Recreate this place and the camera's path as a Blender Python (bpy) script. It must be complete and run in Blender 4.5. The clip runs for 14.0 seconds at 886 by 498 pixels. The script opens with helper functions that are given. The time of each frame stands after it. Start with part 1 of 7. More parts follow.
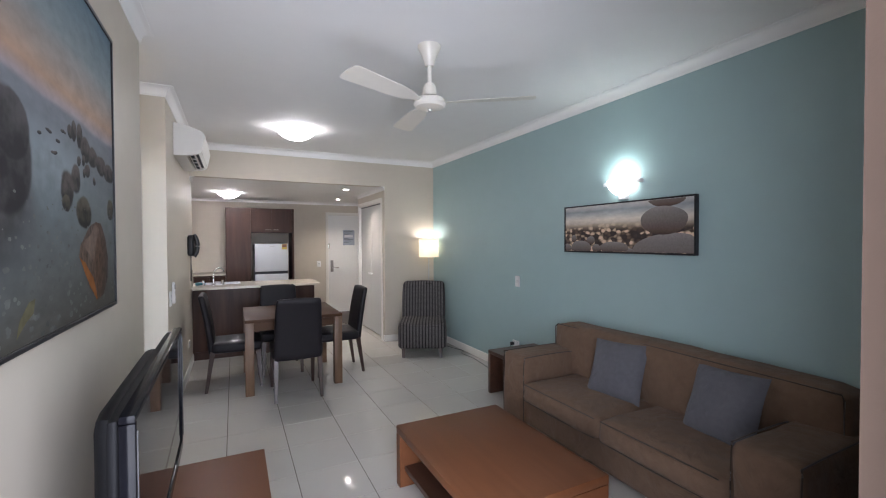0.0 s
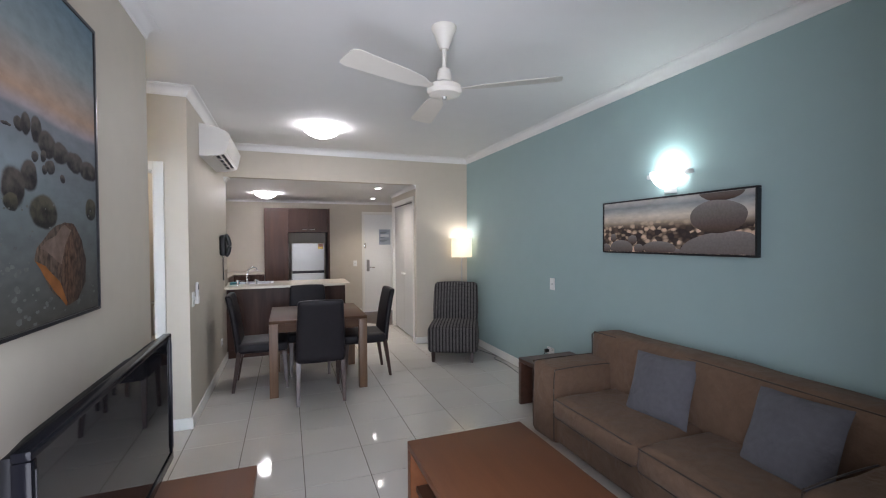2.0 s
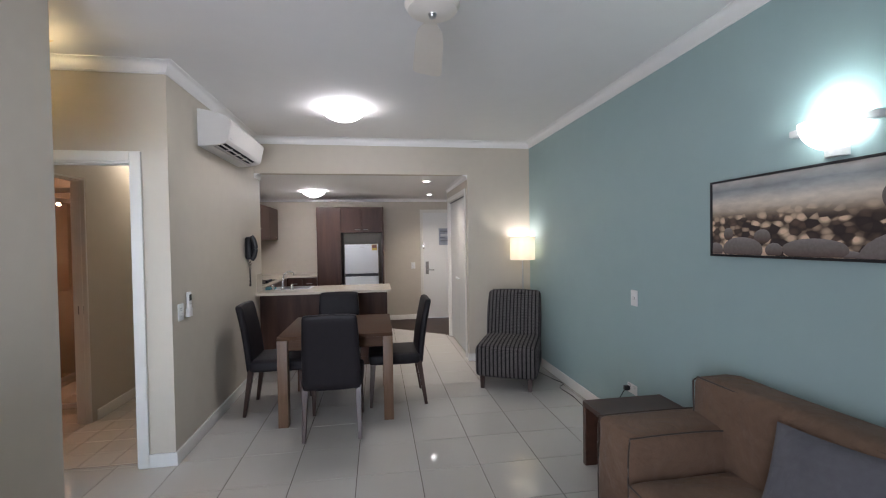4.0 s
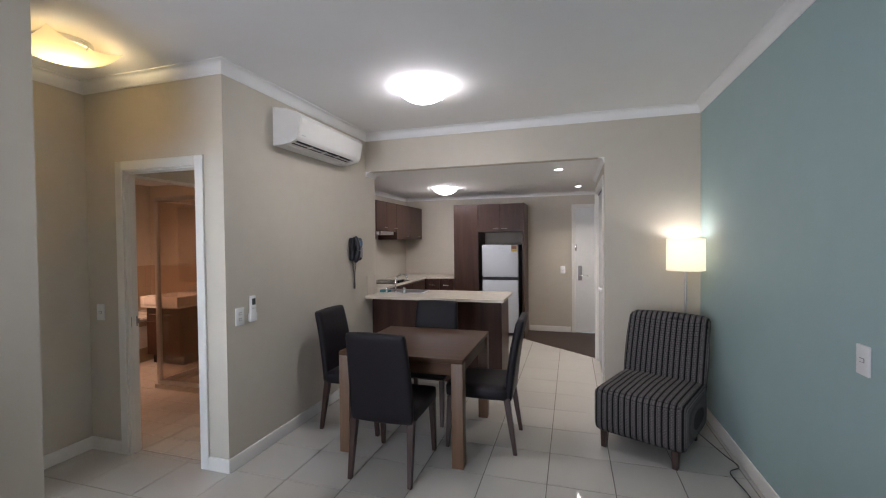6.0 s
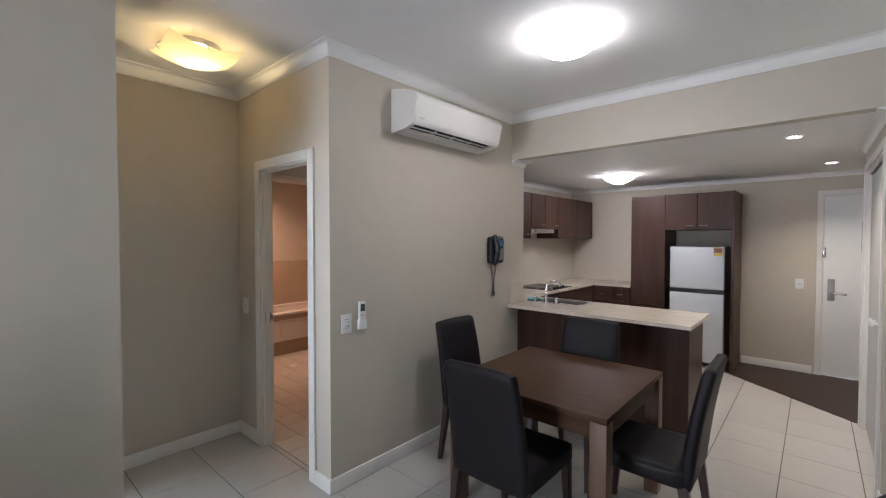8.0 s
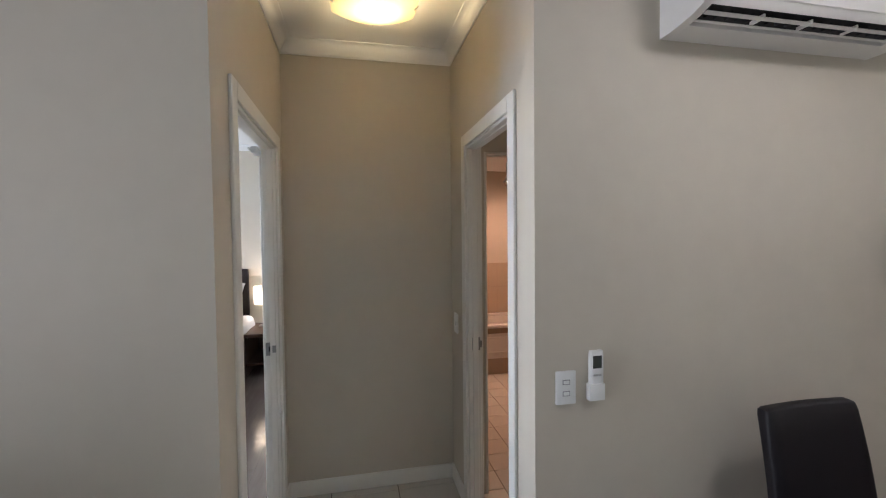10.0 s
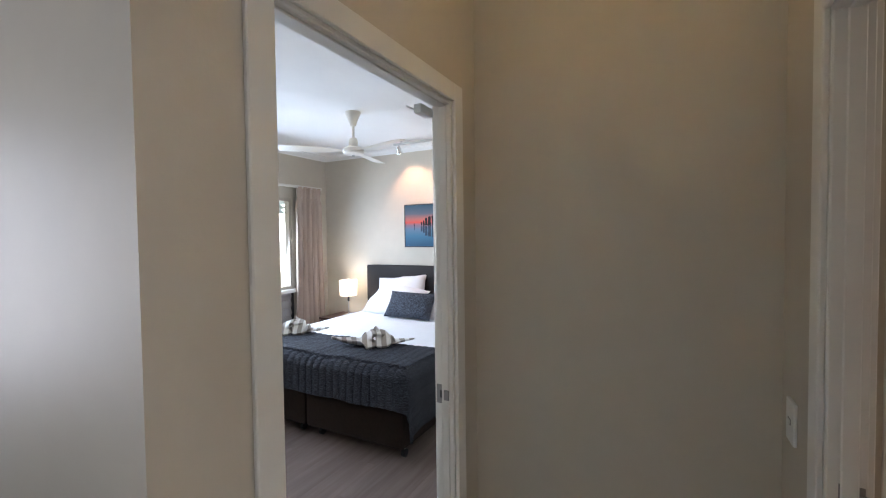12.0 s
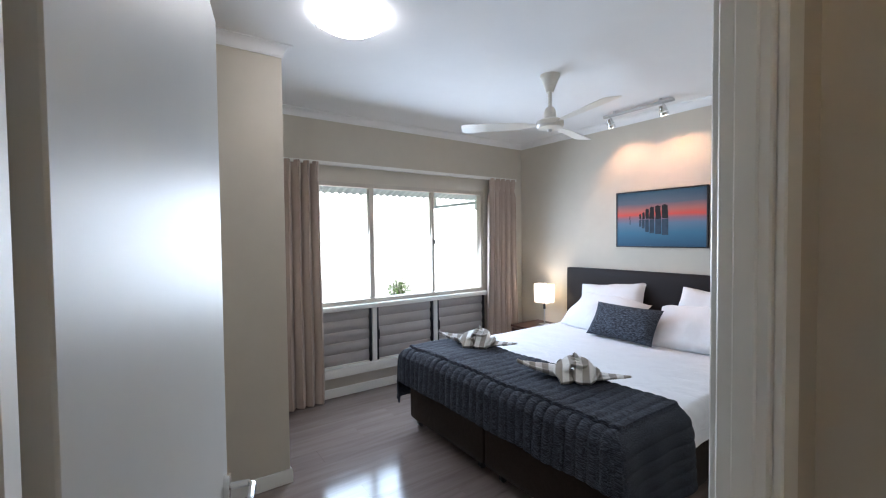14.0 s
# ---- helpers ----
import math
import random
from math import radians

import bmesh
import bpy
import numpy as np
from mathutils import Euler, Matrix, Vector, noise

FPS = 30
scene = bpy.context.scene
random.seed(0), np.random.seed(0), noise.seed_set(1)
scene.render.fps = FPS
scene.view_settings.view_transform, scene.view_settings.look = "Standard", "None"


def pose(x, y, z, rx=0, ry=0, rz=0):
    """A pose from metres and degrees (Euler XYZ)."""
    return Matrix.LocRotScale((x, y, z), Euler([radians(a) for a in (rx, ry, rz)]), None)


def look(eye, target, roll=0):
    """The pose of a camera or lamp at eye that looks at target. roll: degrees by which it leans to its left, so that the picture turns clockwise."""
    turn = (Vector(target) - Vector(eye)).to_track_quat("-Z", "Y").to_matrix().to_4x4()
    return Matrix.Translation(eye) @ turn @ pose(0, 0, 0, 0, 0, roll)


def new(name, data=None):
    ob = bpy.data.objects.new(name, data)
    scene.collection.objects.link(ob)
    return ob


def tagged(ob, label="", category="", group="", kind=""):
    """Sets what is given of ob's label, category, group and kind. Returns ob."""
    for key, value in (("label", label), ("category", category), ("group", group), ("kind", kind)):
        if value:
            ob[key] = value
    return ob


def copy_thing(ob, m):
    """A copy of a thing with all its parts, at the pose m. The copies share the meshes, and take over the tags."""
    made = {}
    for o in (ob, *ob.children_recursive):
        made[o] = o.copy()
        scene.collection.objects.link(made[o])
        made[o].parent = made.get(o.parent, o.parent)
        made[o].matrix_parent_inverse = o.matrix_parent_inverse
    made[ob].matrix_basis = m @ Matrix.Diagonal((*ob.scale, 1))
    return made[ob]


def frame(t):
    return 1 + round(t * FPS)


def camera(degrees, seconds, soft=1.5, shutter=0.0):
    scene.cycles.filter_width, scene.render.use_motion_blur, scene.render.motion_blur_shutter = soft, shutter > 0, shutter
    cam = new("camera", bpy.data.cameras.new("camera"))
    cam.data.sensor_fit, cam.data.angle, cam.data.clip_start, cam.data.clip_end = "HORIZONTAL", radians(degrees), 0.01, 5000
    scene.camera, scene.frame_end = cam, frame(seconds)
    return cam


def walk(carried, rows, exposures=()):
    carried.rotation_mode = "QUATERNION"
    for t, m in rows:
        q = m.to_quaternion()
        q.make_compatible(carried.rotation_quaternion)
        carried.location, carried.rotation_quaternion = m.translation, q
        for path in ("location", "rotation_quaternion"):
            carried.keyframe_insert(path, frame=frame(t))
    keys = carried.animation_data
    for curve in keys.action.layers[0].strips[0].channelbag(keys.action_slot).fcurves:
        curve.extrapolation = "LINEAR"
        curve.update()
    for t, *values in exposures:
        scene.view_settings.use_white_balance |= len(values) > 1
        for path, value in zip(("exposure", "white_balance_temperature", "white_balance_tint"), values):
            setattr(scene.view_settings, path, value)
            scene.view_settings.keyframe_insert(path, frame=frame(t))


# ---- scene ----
cam = camera(92.9, 14.0, 1.1)
PATH = [
    (0, (0.042, 0.188, 1.477), (0.931, 1.979, 1.44), -0.2),
    (0.5, (0.083, 0.208, 1.475), (0.957, 2.006, 1.437), -0.3),
    (1, (0.143, 0.241, 1.469), (0.973, 2.06, 1.433), -0.3),
    (1.5, (0.206, 0.281, 1.474), (0.977, 2.126, 1.436), -0.2),
    (2, (0.296, 0.33, 1.483), (0.99, 2.206, 1.442), -0.3),
    (2.5, (0.409, 0.405, 1.486), (1.011, 2.312, 1.44), -0.2),
    (2.7, (0.452, 0.456, 1.473), (1.025, 2.372, 1.435), -0.3),
    (4.8, (1.294, 1.457, 1.519), (1.321, 3.456, 1.471), -0.8),
    (5, (1.378, 1.527, 1.533), (1.315, 3.526, 1.483), -0.7),
    (5.5, (1.589, 1.712, 1.523), (1.255, 3.683, 1.478), -0.7),
    (6, (1.73, 1.915, 1.517), (1.148, 3.828, 1.477), -0.6),
    (6.5, (1.813, 2.15, 1.519), (1.029, 3.989, 1.471), -0.4),
    (7, (1.806, 2.346, 1.521), (0.864, 4.11, 1.471), -0.3),
    (7.2, (1.806, 2.399, 1.531), (0.796, 4.125, 1.477), -0.2),
    (9.3, (1.273, 3.281, 1.549), (-0.53, 4.146, 1.49), -0.2),
    (9.5, (1.17, 3.349, 1.556), (-0.685, 4.092, 1.487), -0.4),
    (10, (0.918, 3.522, 1.552), (-1.038, 3.935, 1.489), -0.6),
    (10.5, (0.641, 3.65, 1.551), (-1.356, 3.732, 1.488), -0.5),
    (11, (0.389, 3.748, 1.552), (-1.592, 3.478, 1.496), -0.1),
    (11.5, (0.134, 3.815, 1.55), (-1.77, 3.205, 1.493), -0.3),
    (12, (-0.089, 3.809, 1.547), (-1.858, 2.877, 1.484), -0.7),
    (12.5, (-0.315, 3.738, 1.545), (-1.901, 2.521, 1.488), -0.7),
    (13, (-0.491, 3.624, 1.557), (-1.856, 2.163, 1.496), -0.8),
    (13.5, (-0.655, 3.472, 1.551), (-1.843, 1.864, 1.491), -0.6),
    (14, (-0.747, 3.339, 1.529), (-1.897, 1.704, 1.47), -0.6),
]
walk(cam, [(t, look(eye, target, roll)) for t, eye, target, roll in PATH], exposures=[(t, e, 6400, 14) for t, e in ((0.0, 1.12), (2.5, 1.05), (5.0, 0.98), (7.0, 0.98), (10.0, 1.05), (12.0, 1.0), (13.0, 0.88), (13.5, 0.70), (14.0, 0.65))])
SKY, SUN = 0.15, 5.0
DAY_BED, DAY_LIV = 47.0, 22.0
LAMP_LIV, LAMP_KIT, LAMP_HALL, LAMP_BED = 13.5, 22.0, 0.25, 7.5   # glow of the glass dishes

# ---- world, sun and large lights ----
world = bpy.data.worlds.new("sky")
scene.world = world
world.use_nodes = True
_wn = world.node_tree.nodes
_sky = _wn.new("ShaderNodeTexSky")
_sky.sky_type, _sky.sun_disc = 'NISHITA', False
_sky.sun_elevation, _sky.sun_rotation = radians(58), radians(18)
world.node_tree.links.new(_sky.outputs[0], _wn["Background"].inputs[0])
_wn["Background"].inputs[1].default_value = SKY
_sun = new("sun", bpy.data.lights.new("sun", 'SUN'))
_sun.data.energy, _sun.data.angle, _sun.data.color = SUN, radians(0.5), (1.0, 0.95, 0.87)
_sun.matrix_basis = look((0, 0, 30), (-1.93, -5.94, 20))


def area_light(name, eye, target, w, h, power, color, spread=180):
    ob = new(name, bpy.data.lights.new(name, 'AREA'))
    ob.data.shape, ob.data.size, ob.data.size_y, ob.data.energy, ob.data.color = 'RECTANGLE', w, h, power, color
    ob.data.spread = radians(spread)
    ob.matrix_basis = look(eye, target)
    return ob


def spot_light(name, eye, target, power, color, cone=60, blend=0.6, radius=0.03):
    ob = new(name, bpy.data.lights.new(name, 'SPOT'))
    ob.data.energy, ob.data.color, ob.data.spot_size, ob.data.spot_blend, ob.data.shadow_soft_size = power, color, radians(cone), blend, radius
    ob.matrix_basis = look(eye, target)
    return ob


def point_light(name, eye, power, color, radius=0.03):
    ob = new(name, bpy.data.lights.new(name, 'POINT'))
    ob.data.energy, ob.data.color, ob.data.shadow_soft_size = power, color, radius
    ob.location = eye
    return ob


# daylight in the two openings
area_light("window_daylight", (-2.97, -0.58, 1.46), (-2.97, 3, 0.55), 2.0, 1.1, DAY_BED, (0.63, 0.79, 1.0), 158)
area_light("door_daylight", (0.24, 0.47, 1.12), (0.80, 3, 1.20), 1.05, 1.95, DAY_LIV, (0.82, 0.87, 1.0), 128)

# ---- materials ----
MATS = {}


def mat(name, color, rough=0.5, metal=0.0, scale=20.0, vary=0.06, bump=0.0, bscale=150.0, spec=0.5, rvary=0.0, emit=None, strength=0.0,
        big=0.0, alpha=None, transmission=0.0, sheen=0.0, random=0.0, stretch=None, crease=None):
    """Principled paint, cloth, metal: two scales of colour noise, roughness noise, fine bump."""
    m = bpy.data.materials.new(name)
    m.use_nodes = True
    nt = m.node_tree
    b = nt.nodes["Principled BSDF"]
    b.inputs["Roughness"].default_value, b.inputs["Metallic"].default_value = rough, metal
    b.inputs["Specular IOR Level"].default_value = spec
    b.inputs["Transmission Weight"].default_value = transmission
    b.inputs["Sheen Weight"].default_value = sheen
    tc = nt.nodes.new("ShaderNodeTexCoord")
    co = tc.outputs["Object"]
    if stretch:
        mp = nt.nodes.new("ShaderNodeMapping")
        mp.inputs["Scale"].default_value = stretch
        nt.links.new(co, mp.inputs[0])
        co = mp.outputs[0]
    n1 = nt.nodes.new("ShaderNodeTexNoise")
    n1.inputs["Scale"].default_value, n1.inputs["Detail"].default_value = scale, 5
    nt.links.new(co, n1.inputs["Vector"])
    n2 = nt.nodes.new("ShaderNodeTexNoise")
    n2.inputs["Scale"].default_value, n2.inputs["Detail"].default_value = max(scale / 12, 0.6), 3
    nt.links.new(co, n2.inputs["Vector"])
    add = nt.nodes.new("ShaderNodeMath")
    add.operation = 'MULTIPLY_ADD'
    add.inputs[1].default_value, add.inputs[2].default_value = 0.5, 0.0
    nt.links.new(n1.outputs["Fac"], add.inputs[0])
    add2 = nt.nodes.new("ShaderNodeMath")
    add2.operation = 'MULTIPLY_ADD'
    add2.inputs[1].default_value = 0.5
    nt.links.new(n2.outputs["Fac"], add2.inputs[0])
    nt.links.new(add.outputs[0], add2.inputs[2])
    fac = add2.outputs[0]
    if random:
        oi = nt.nodes.new("ShaderNodeObjectInfo")
        add3 = nt.nodes.new("ShaderNodeMath")
        add3.operation = 'MULTIPLY_ADD'
        add3.inputs[1].default_value = random
        nt.links.new(oi.outputs["Random"], add3.inputs[0])
        nt.links.new(fac, add3.inputs[2])
        sub = nt.nodes.new("ShaderNodeMath")
        sub.operation, sub.inputs[1].default_value = 'SUBTRACT', random / 2
        nt.links.new(add3.outputs[0], sub.inputs[0])
        fac = sub.outputs[0]
    ramp = nt.nodes.new("ShaderNodeValToRGB")
    ramp.color_ramp.elements[0].position, ramp.color_ramp.elements[1].position = 0.25, 0.75
    ramp.color_ramp.elements[0].color = (*[max(0, c * (1 - vary)) for c in color], 1)
    ramp.color_ramp.elements[1].color = (*[min(1, c * (1 + vary)) for c in color], 1)
    nt.links.new(fac, ramp.inputs[0])
    nt.links.new(ramp.outputs[0], b.inputs["Base Color"])
    if rvary:
        mr = nt.nodes.new("ShaderNodeMapRange")
        mr.inputs["To Min"].default_value, mr.inputs["To Max"].default_value = max(0.02, rough - rvary), min(1, rough + rvary)
        nt.links.new(n2.outputs["Fac"], mr.inputs[0])
        nt.links.new(mr.outputs[0], b.inputs["Roughness"])
    if bump:
        nb = nt.nodes.new("ShaderNodeTexNoise")
        nb.inputs["Scale"].default_value, nb.inputs["Detail"].default_value = bscale, 3
        nt.links.new(co, nb.inputs["Vector"])
        bp = nt.nodes.new("ShaderNodeBump")
        bp.inputs["Strength"].default_value, bp.inputs["Distance"].default_value = bump, 0.002
        nt.links.new(nb.outputs["Fac"], bp.inputs["Height"])
        nt.links.new(bp.outputs[0], b.inputs["Normal"])
        if crease:
            # soft creases: (depth in metres, scale)
            nc, bc = nt.nodes.new("ShaderNodeTexNoise"), nt.nodes.new("ShaderNodeBump")
            nc.inputs["Scale"].default_value, nc.inputs["Detail"].default_value, nc.inputs["Distortion"].default_value = crease[1], 4, 0.8
            bc.inputs["Strength"].default_value, bc.inputs["Distance"].default_value = 1.0, crease[0]
            nt.links.new(co, nc.inputs["Vector"])
            nt.links.new(nc.outputs["Fac"], bc.inputs["Height"])
            nt.links.new(bc.outputs[0], bp.inputs["Normal"])
    if emit:
        b.inputs["Emission Color"].default_value, b.inputs["Emission Strength"].default_value = (*emit, 1), strength
    MATS[name] = m
    return m


def wood(name, dark, light, rough=0.35, axis='X', scale=1.0, random=0.0, bump=0.15, spec=0.5):
    """Streaked wood grain along one axis."""
    m = bpy.data.materials.new(name)
    m.use_nodes = True
    nt = m.node_tree
    b = nt.nodes["Principled BSDF"]
    b.inputs["Specular IOR Level"].default_value = spec
    tc = nt.nodes.new("ShaderNodeTexCoord")
    mp = nt.nodes.new("ShaderNodeMapping")
    s = {'X': (1.2, 14, 14), 'Y': (14, 1.2, 14), 'Z': (14, 14, 1.2)}[axis]
    mp.inputs["Scale"].default_value = [v * scale for v in s]
    nt.links.new(tc.outputs["Object"], mp.inputs[0])
    oi = nt.nodes.new("ShaderNodeObjectInfo")
    vm = nt.nodes.new("ShaderNodeVectorMath")
    vm.operation = 'ADD'
    mul = nt.nodes.new("ShaderNodeMath")
    mul.operation, mul.inputs[1].default_value = 'MULTIPLY', 37.0
    nt.links.new(oi.outputs["Random"], mul.inputs[0])
    nt.links.new(mp.outputs[0], vm.inputs[0])
    nt.links.new(mul.outputs[0], vm.inputs[1])
    n = nt.nodes.new("ShaderNodeTexNoise")
    n.inputs["Scale"].default_value, n.inputs["Detail"].default_value, n.inputs["Roughness"].default_value, n.inputs["Distortion"].default_value = 2.2, 8, 0.62, 0.5
    nt.links.new(vm.outputs[0], n.inputs["Vector"])
    ramp = nt.nodes.new("ShaderNodeValToRGB")
    ramp.color_ramp.elements[0].position, ramp.color_ramp.elements[1].position = 0.32, 0.70
    ramp.color_ramp.elements[0].color, ramp.color_ramp.elements[1].color = (*dark, 1), (*light, 1)
    nt.links.new(n.outputs["Fac"], ramp.inputs[0])
    hsv = nt.nodes.new("ShaderNodeHueSaturation")
    if random:
        mr = nt.nodes.new("ShaderNodeMapRange")
        mr.inputs["To Min"].default_value, mr.inputs["To Max"].default_value = 1 - random, 1 + random
        nt.links.new(oi.outputs["Random"], mr.inputs[0])
        nt.links.new(mr.outputs[0], hsv.inputs["Value"])
    nt.links.new(ramp.outputs[0], hsv.inputs["Color"])
    nt.links.new(hsv.outputs[0], b.inputs["Base Color"])
    mr2 = nt.nodes.new("ShaderNodeMapRange")
    mr2.inputs["To Min"].default_value, mr2.inputs["To Max"].default_value = max(0.03, rough - 0.07), rough + 0.09
    nt.links.new(n.outputs["Fac"], mr2.inputs[0])
    nt.links.new(mr2.outputs[0], b.inputs["Roughness"])
    bp = nt.nodes.new("ShaderNodeBump")
    bp.inputs["Strength"].default_value, bp.inputs["Distance"].default_value = bump, 0.001
    nt.links.new(n.outputs["Fac"], bp.inputs["Height"])
    nt.links.new(bp.outputs[0], b.inputs["Normal"])
    MATS[name] = m
    return m


def glass(name, tint=(1, 1, 1), rough=0.0, sheen=0.05):
    """Thin pane: mostly clear, with a mirror-like sheen."""
    m = bpy.data.materials.new(name)
    m.use_nodes = True
    nt = m.node_tree
    nt.nodes.remove(nt.nodes["Principled BSDF"])
    t = nt.nodes.new("ShaderNodeBsdfTransparent")
    t.inputs[0].default_value = (*tint, 1)
    g = nt.nodes.new("ShaderNodeBsdfGlossy")
    g.inputs["Roughness"].default_value = rough
    mx = nt.nodes.new("ShaderNodeMixShader")
    mx.inputs[0].default_value = sheen
    nt.links.new(t.outputs[0], mx.inputs[1])
    nt.links.new(g.outputs[0], mx.inputs[2])
    nt.links.new(mx.outputs[0], nt.nodes["Material Output"].inputs[0])
    MATS[name] = m
    return m


def translucent(name, color, glow, strength):
    """Lit fabric or frosted glass: diffuse and translucent, with its lamp's own glow."""
    m = bpy.data.materials.new(name)
    m.use_nodes = True
    nt = m.node_tree
    nt.nodes.remove(nt.nodes["Principled BSDF"])
    d = nt.nodes.new("ShaderNodeBsdfDiffuse")
    d.inputs[0].default_value = (*color, 1)
    t = nt.nodes.new("ShaderNodeBsdfTranslucent")
    t.inputs[0].default_value = (*color, 1)
    mx = nt.nodes.new("ShaderNodeMixShader")
    mx.inputs[0].default_value = 0.5
    e = nt.nodes.new("ShaderNodeEmission")
    e.inputs[0].default_value, e.inputs[1].default_value = (*glow, 1), strength
    ad = nt.nodes.new("ShaderNodeAddShader")
    nt.links.new(d.outputs[0], mx.inputs[1])
    nt.links.new(t.outputs[0], mx.inputs[2])
    nt.links.new(mx.outputs[0], ad.inputs[0])
    nt.links.new(e.outputs[0], ad.inputs[1])
    nt.links.new(ad.outputs[0], nt.nodes["Material Output"].inputs[0])
    MATS[name] = m
    return m


PAINT = mat("wall_paint", (0.562, 0.508, 0.424), 0.54, scale=9, vary=0.04, bump=0.12, bscale=110, spec=0.22, rvary=0.06)
BLUE = mat("teal_paint", (0.335, 0.455, 0.452), 0.48, scale=7, vary=0.03, bump=0.05, bscale=220, spec=0.4, rvary=0.06)
CEIL = mat("ceiling_paint", (0.82, 0.81, 0.79), 0.75, scale=8, vary=0.02, bump=0.04, bscale=150, spec=0.2)
TRIM = mat("gloss_trim", (0.76, 0.74, 0.69), 0.42, spec=0.3, scale=14, vary=0.03, rvary=0.05)
DOORP = mat("door_paint", (0.54, 0.535, 0.51), 0.44, scale=6, vary=0.03, bump=0.10, bscale=30, rvary=0.08, spec=0.13, stretch=(1, 1, 0.12))
PEACH = mat("reveal_render", (0.135, 0.090, 0.066), 0.7, scale=25, vary=0.05, bump=0.2, bscale=120)
TILE = mat("cream_tile", (0.52, 0.495, 0.45), 0.055, scale=3.0, vary=0.05, spec=0.55, rvary=0.02, random=0.25, bump=0.012, bscale=9)
GROUT = mat("dark_grout", (0.09, 0.07, 0.055), 0.85, scale=40, vary=0.25)
BTILE = mat("bath_tile", (0.58, 0.54, 0.47), 0.22, scale=5, vary=0.06, random=0.25)
TANTILE = mat("tan_wall_tile", (0.47, 0.37, 0.27), 0.25, scale=5, vary=0.06, random=0.2)
VINYL = wood("entry_vinyl", (0.030, 0.018, 0.014), (0.060, 0.036, 0.027), 0.42, 'X', 0.6, spec=0.25)
LAM = wood("grey_laminate", (0.205, 0.160, 0.142), (0.275, 0.222, 0.200), 0.13, 'X', 0.55, random=0.06, bump=0.04, spec=0.95)
LAMGAP = mat("plank_gap", (0.13, 0.10, 0.085), 0.8)
CAB = wood("walnut_laminate", (0.044, 0.021, 0.015), (0.082, 0.041, 0.029), 0.36, 'Z', 0.32, bump=0.03, spec=0.24)
CHROME = mat("chrome", (0.75, 0.75, 0.74), 0.16, 1.0, vary=0.02)
LATCH = mat("dull_steel", (0.30, 0.29, 0.28), 0.38, 0.9, vary=0.15)
STEEL = mat("brushed_steel", (0.55, 0.55, 0.54), 0.33, 1.0, vary=0.05)
WHITEP = mat("white_plastic", (0.78, 0.78, 0.76), 0.32, vary=0.02)
BLACKP = mat("black_plastic", (0.012, 0.012, 0.014), 0.30, vary=0.1)
GAPGREY = mat("gap_shade_grey", (0.30, 0.30, 0.30), 0.4, vary=0.04)
CREAMP = mat("cream_enamel", (0.72, 0.68, 0.60), 0.28, vary=0.03)
PANE = glass("clear_glass", (0.96, 0.98, 0.97))
ALU = mat("aluminium_frame", (0.50, 0.45, 0.38), 0.42, 0.35, scale=30, vary=0.05)

# ---- helpers for meshes ----


def box(bm, x0, x1, y0, y1, z0, z1, bevel=0.0, seg=2):
    """A box between two corners, its edges rounded by bevel."""
    r = bmesh.ops.create_cube(bm, size=1.0, matrix=Matrix.Translation(((x0 + x1) / 2, (y0 + y1) / 2, (z0 + z1) / 2)) @ Matrix.Diagonal((abs(x1 - x0), abs(y1 - y0), abs(z1 - z0), 1)))
    if bevel:
        es = list({e for v in r["verts"] for e in v.link_edges})
        bmesh.ops.bevel(bm, geom=es, offset=bevel, segments=seg, affect='EDGES', profile=0.5)
    return bm


def boxes(*rows, bevel=0.0, seg=2):
    bm = bmesh.new()
    for r in rows:
        box(bm, *r, bevel=bevel, seg=seg)
    return bm


def tube(bm, a, b, r0, r1=None, n=16, caps=True):
    """A round bar from a to b."""
    a, b = Vector(a), Vector(b)
    m = Matrix.Translation((a + b) / 2) @ (b - a).to_track_quat('Z', 'Y').to_matrix().to_4x4()
    bmesh.ops.create_cone(bm, cap_ends=caps, segments=n, radius1=r0, radius2=r0 if r1 is None else r1, depth=(b - a).length, matrix=m)
    return bm


def lathe(profile, n=32, bm=None, centre=(0, 0)):
    """A round body turned from (radius, height) pairs."""
    bm = bm or bmesh.new()
    rings = [[bm.verts.new((centre[0] + r * math.cos(2 * math.pi * k / n), centre[1] + r * math.sin(2 * math.pi * k / n), z)) for k in range(n)] for r, z in profile]
    for p, q in zip(rings, rings[1:]):
        for k in range(n):
            bm.faces.new((p[k], p[(k + 1) % n], q[(k + 1) % n], q[k]))
    for ring, flip in ((rings[0], True), (rings[-1], False)):
        try:
            bm.faces.new(ring[::-1] if flip else ring)
        except ValueError:
            pass
    return bm


def pipe(bm, pts, r, n=10):
    """A bent round bar through pts."""
    pts = [Vector(p) for p in pts]
    rings = []
    for i, p in enumerate(pts):
        d = (pts[min(i + 1, len(pts) - 1)] - pts[max(i - 1, 0)]).normalized()
        q = d.to_track_quat('Z', 'Y')
        rings.append([bm.verts.new(p + q @ Vector((r * math.cos(2 * math.pi * k / n), r * math.sin(2 * math.pi * k / n), 0))) for k in range(n)])
    for a, b in zip(rings, rings[1:]):
        for k in range(n):
            try:
                bm.faces.new((a[k], a[(k + 1) % n], b[(k + 1) % n], b[k]))
            except ValueError:
                pass
    bm.faces.new(rings[0][::-1])
    bm.faces.new(rings[-1])
    return bm


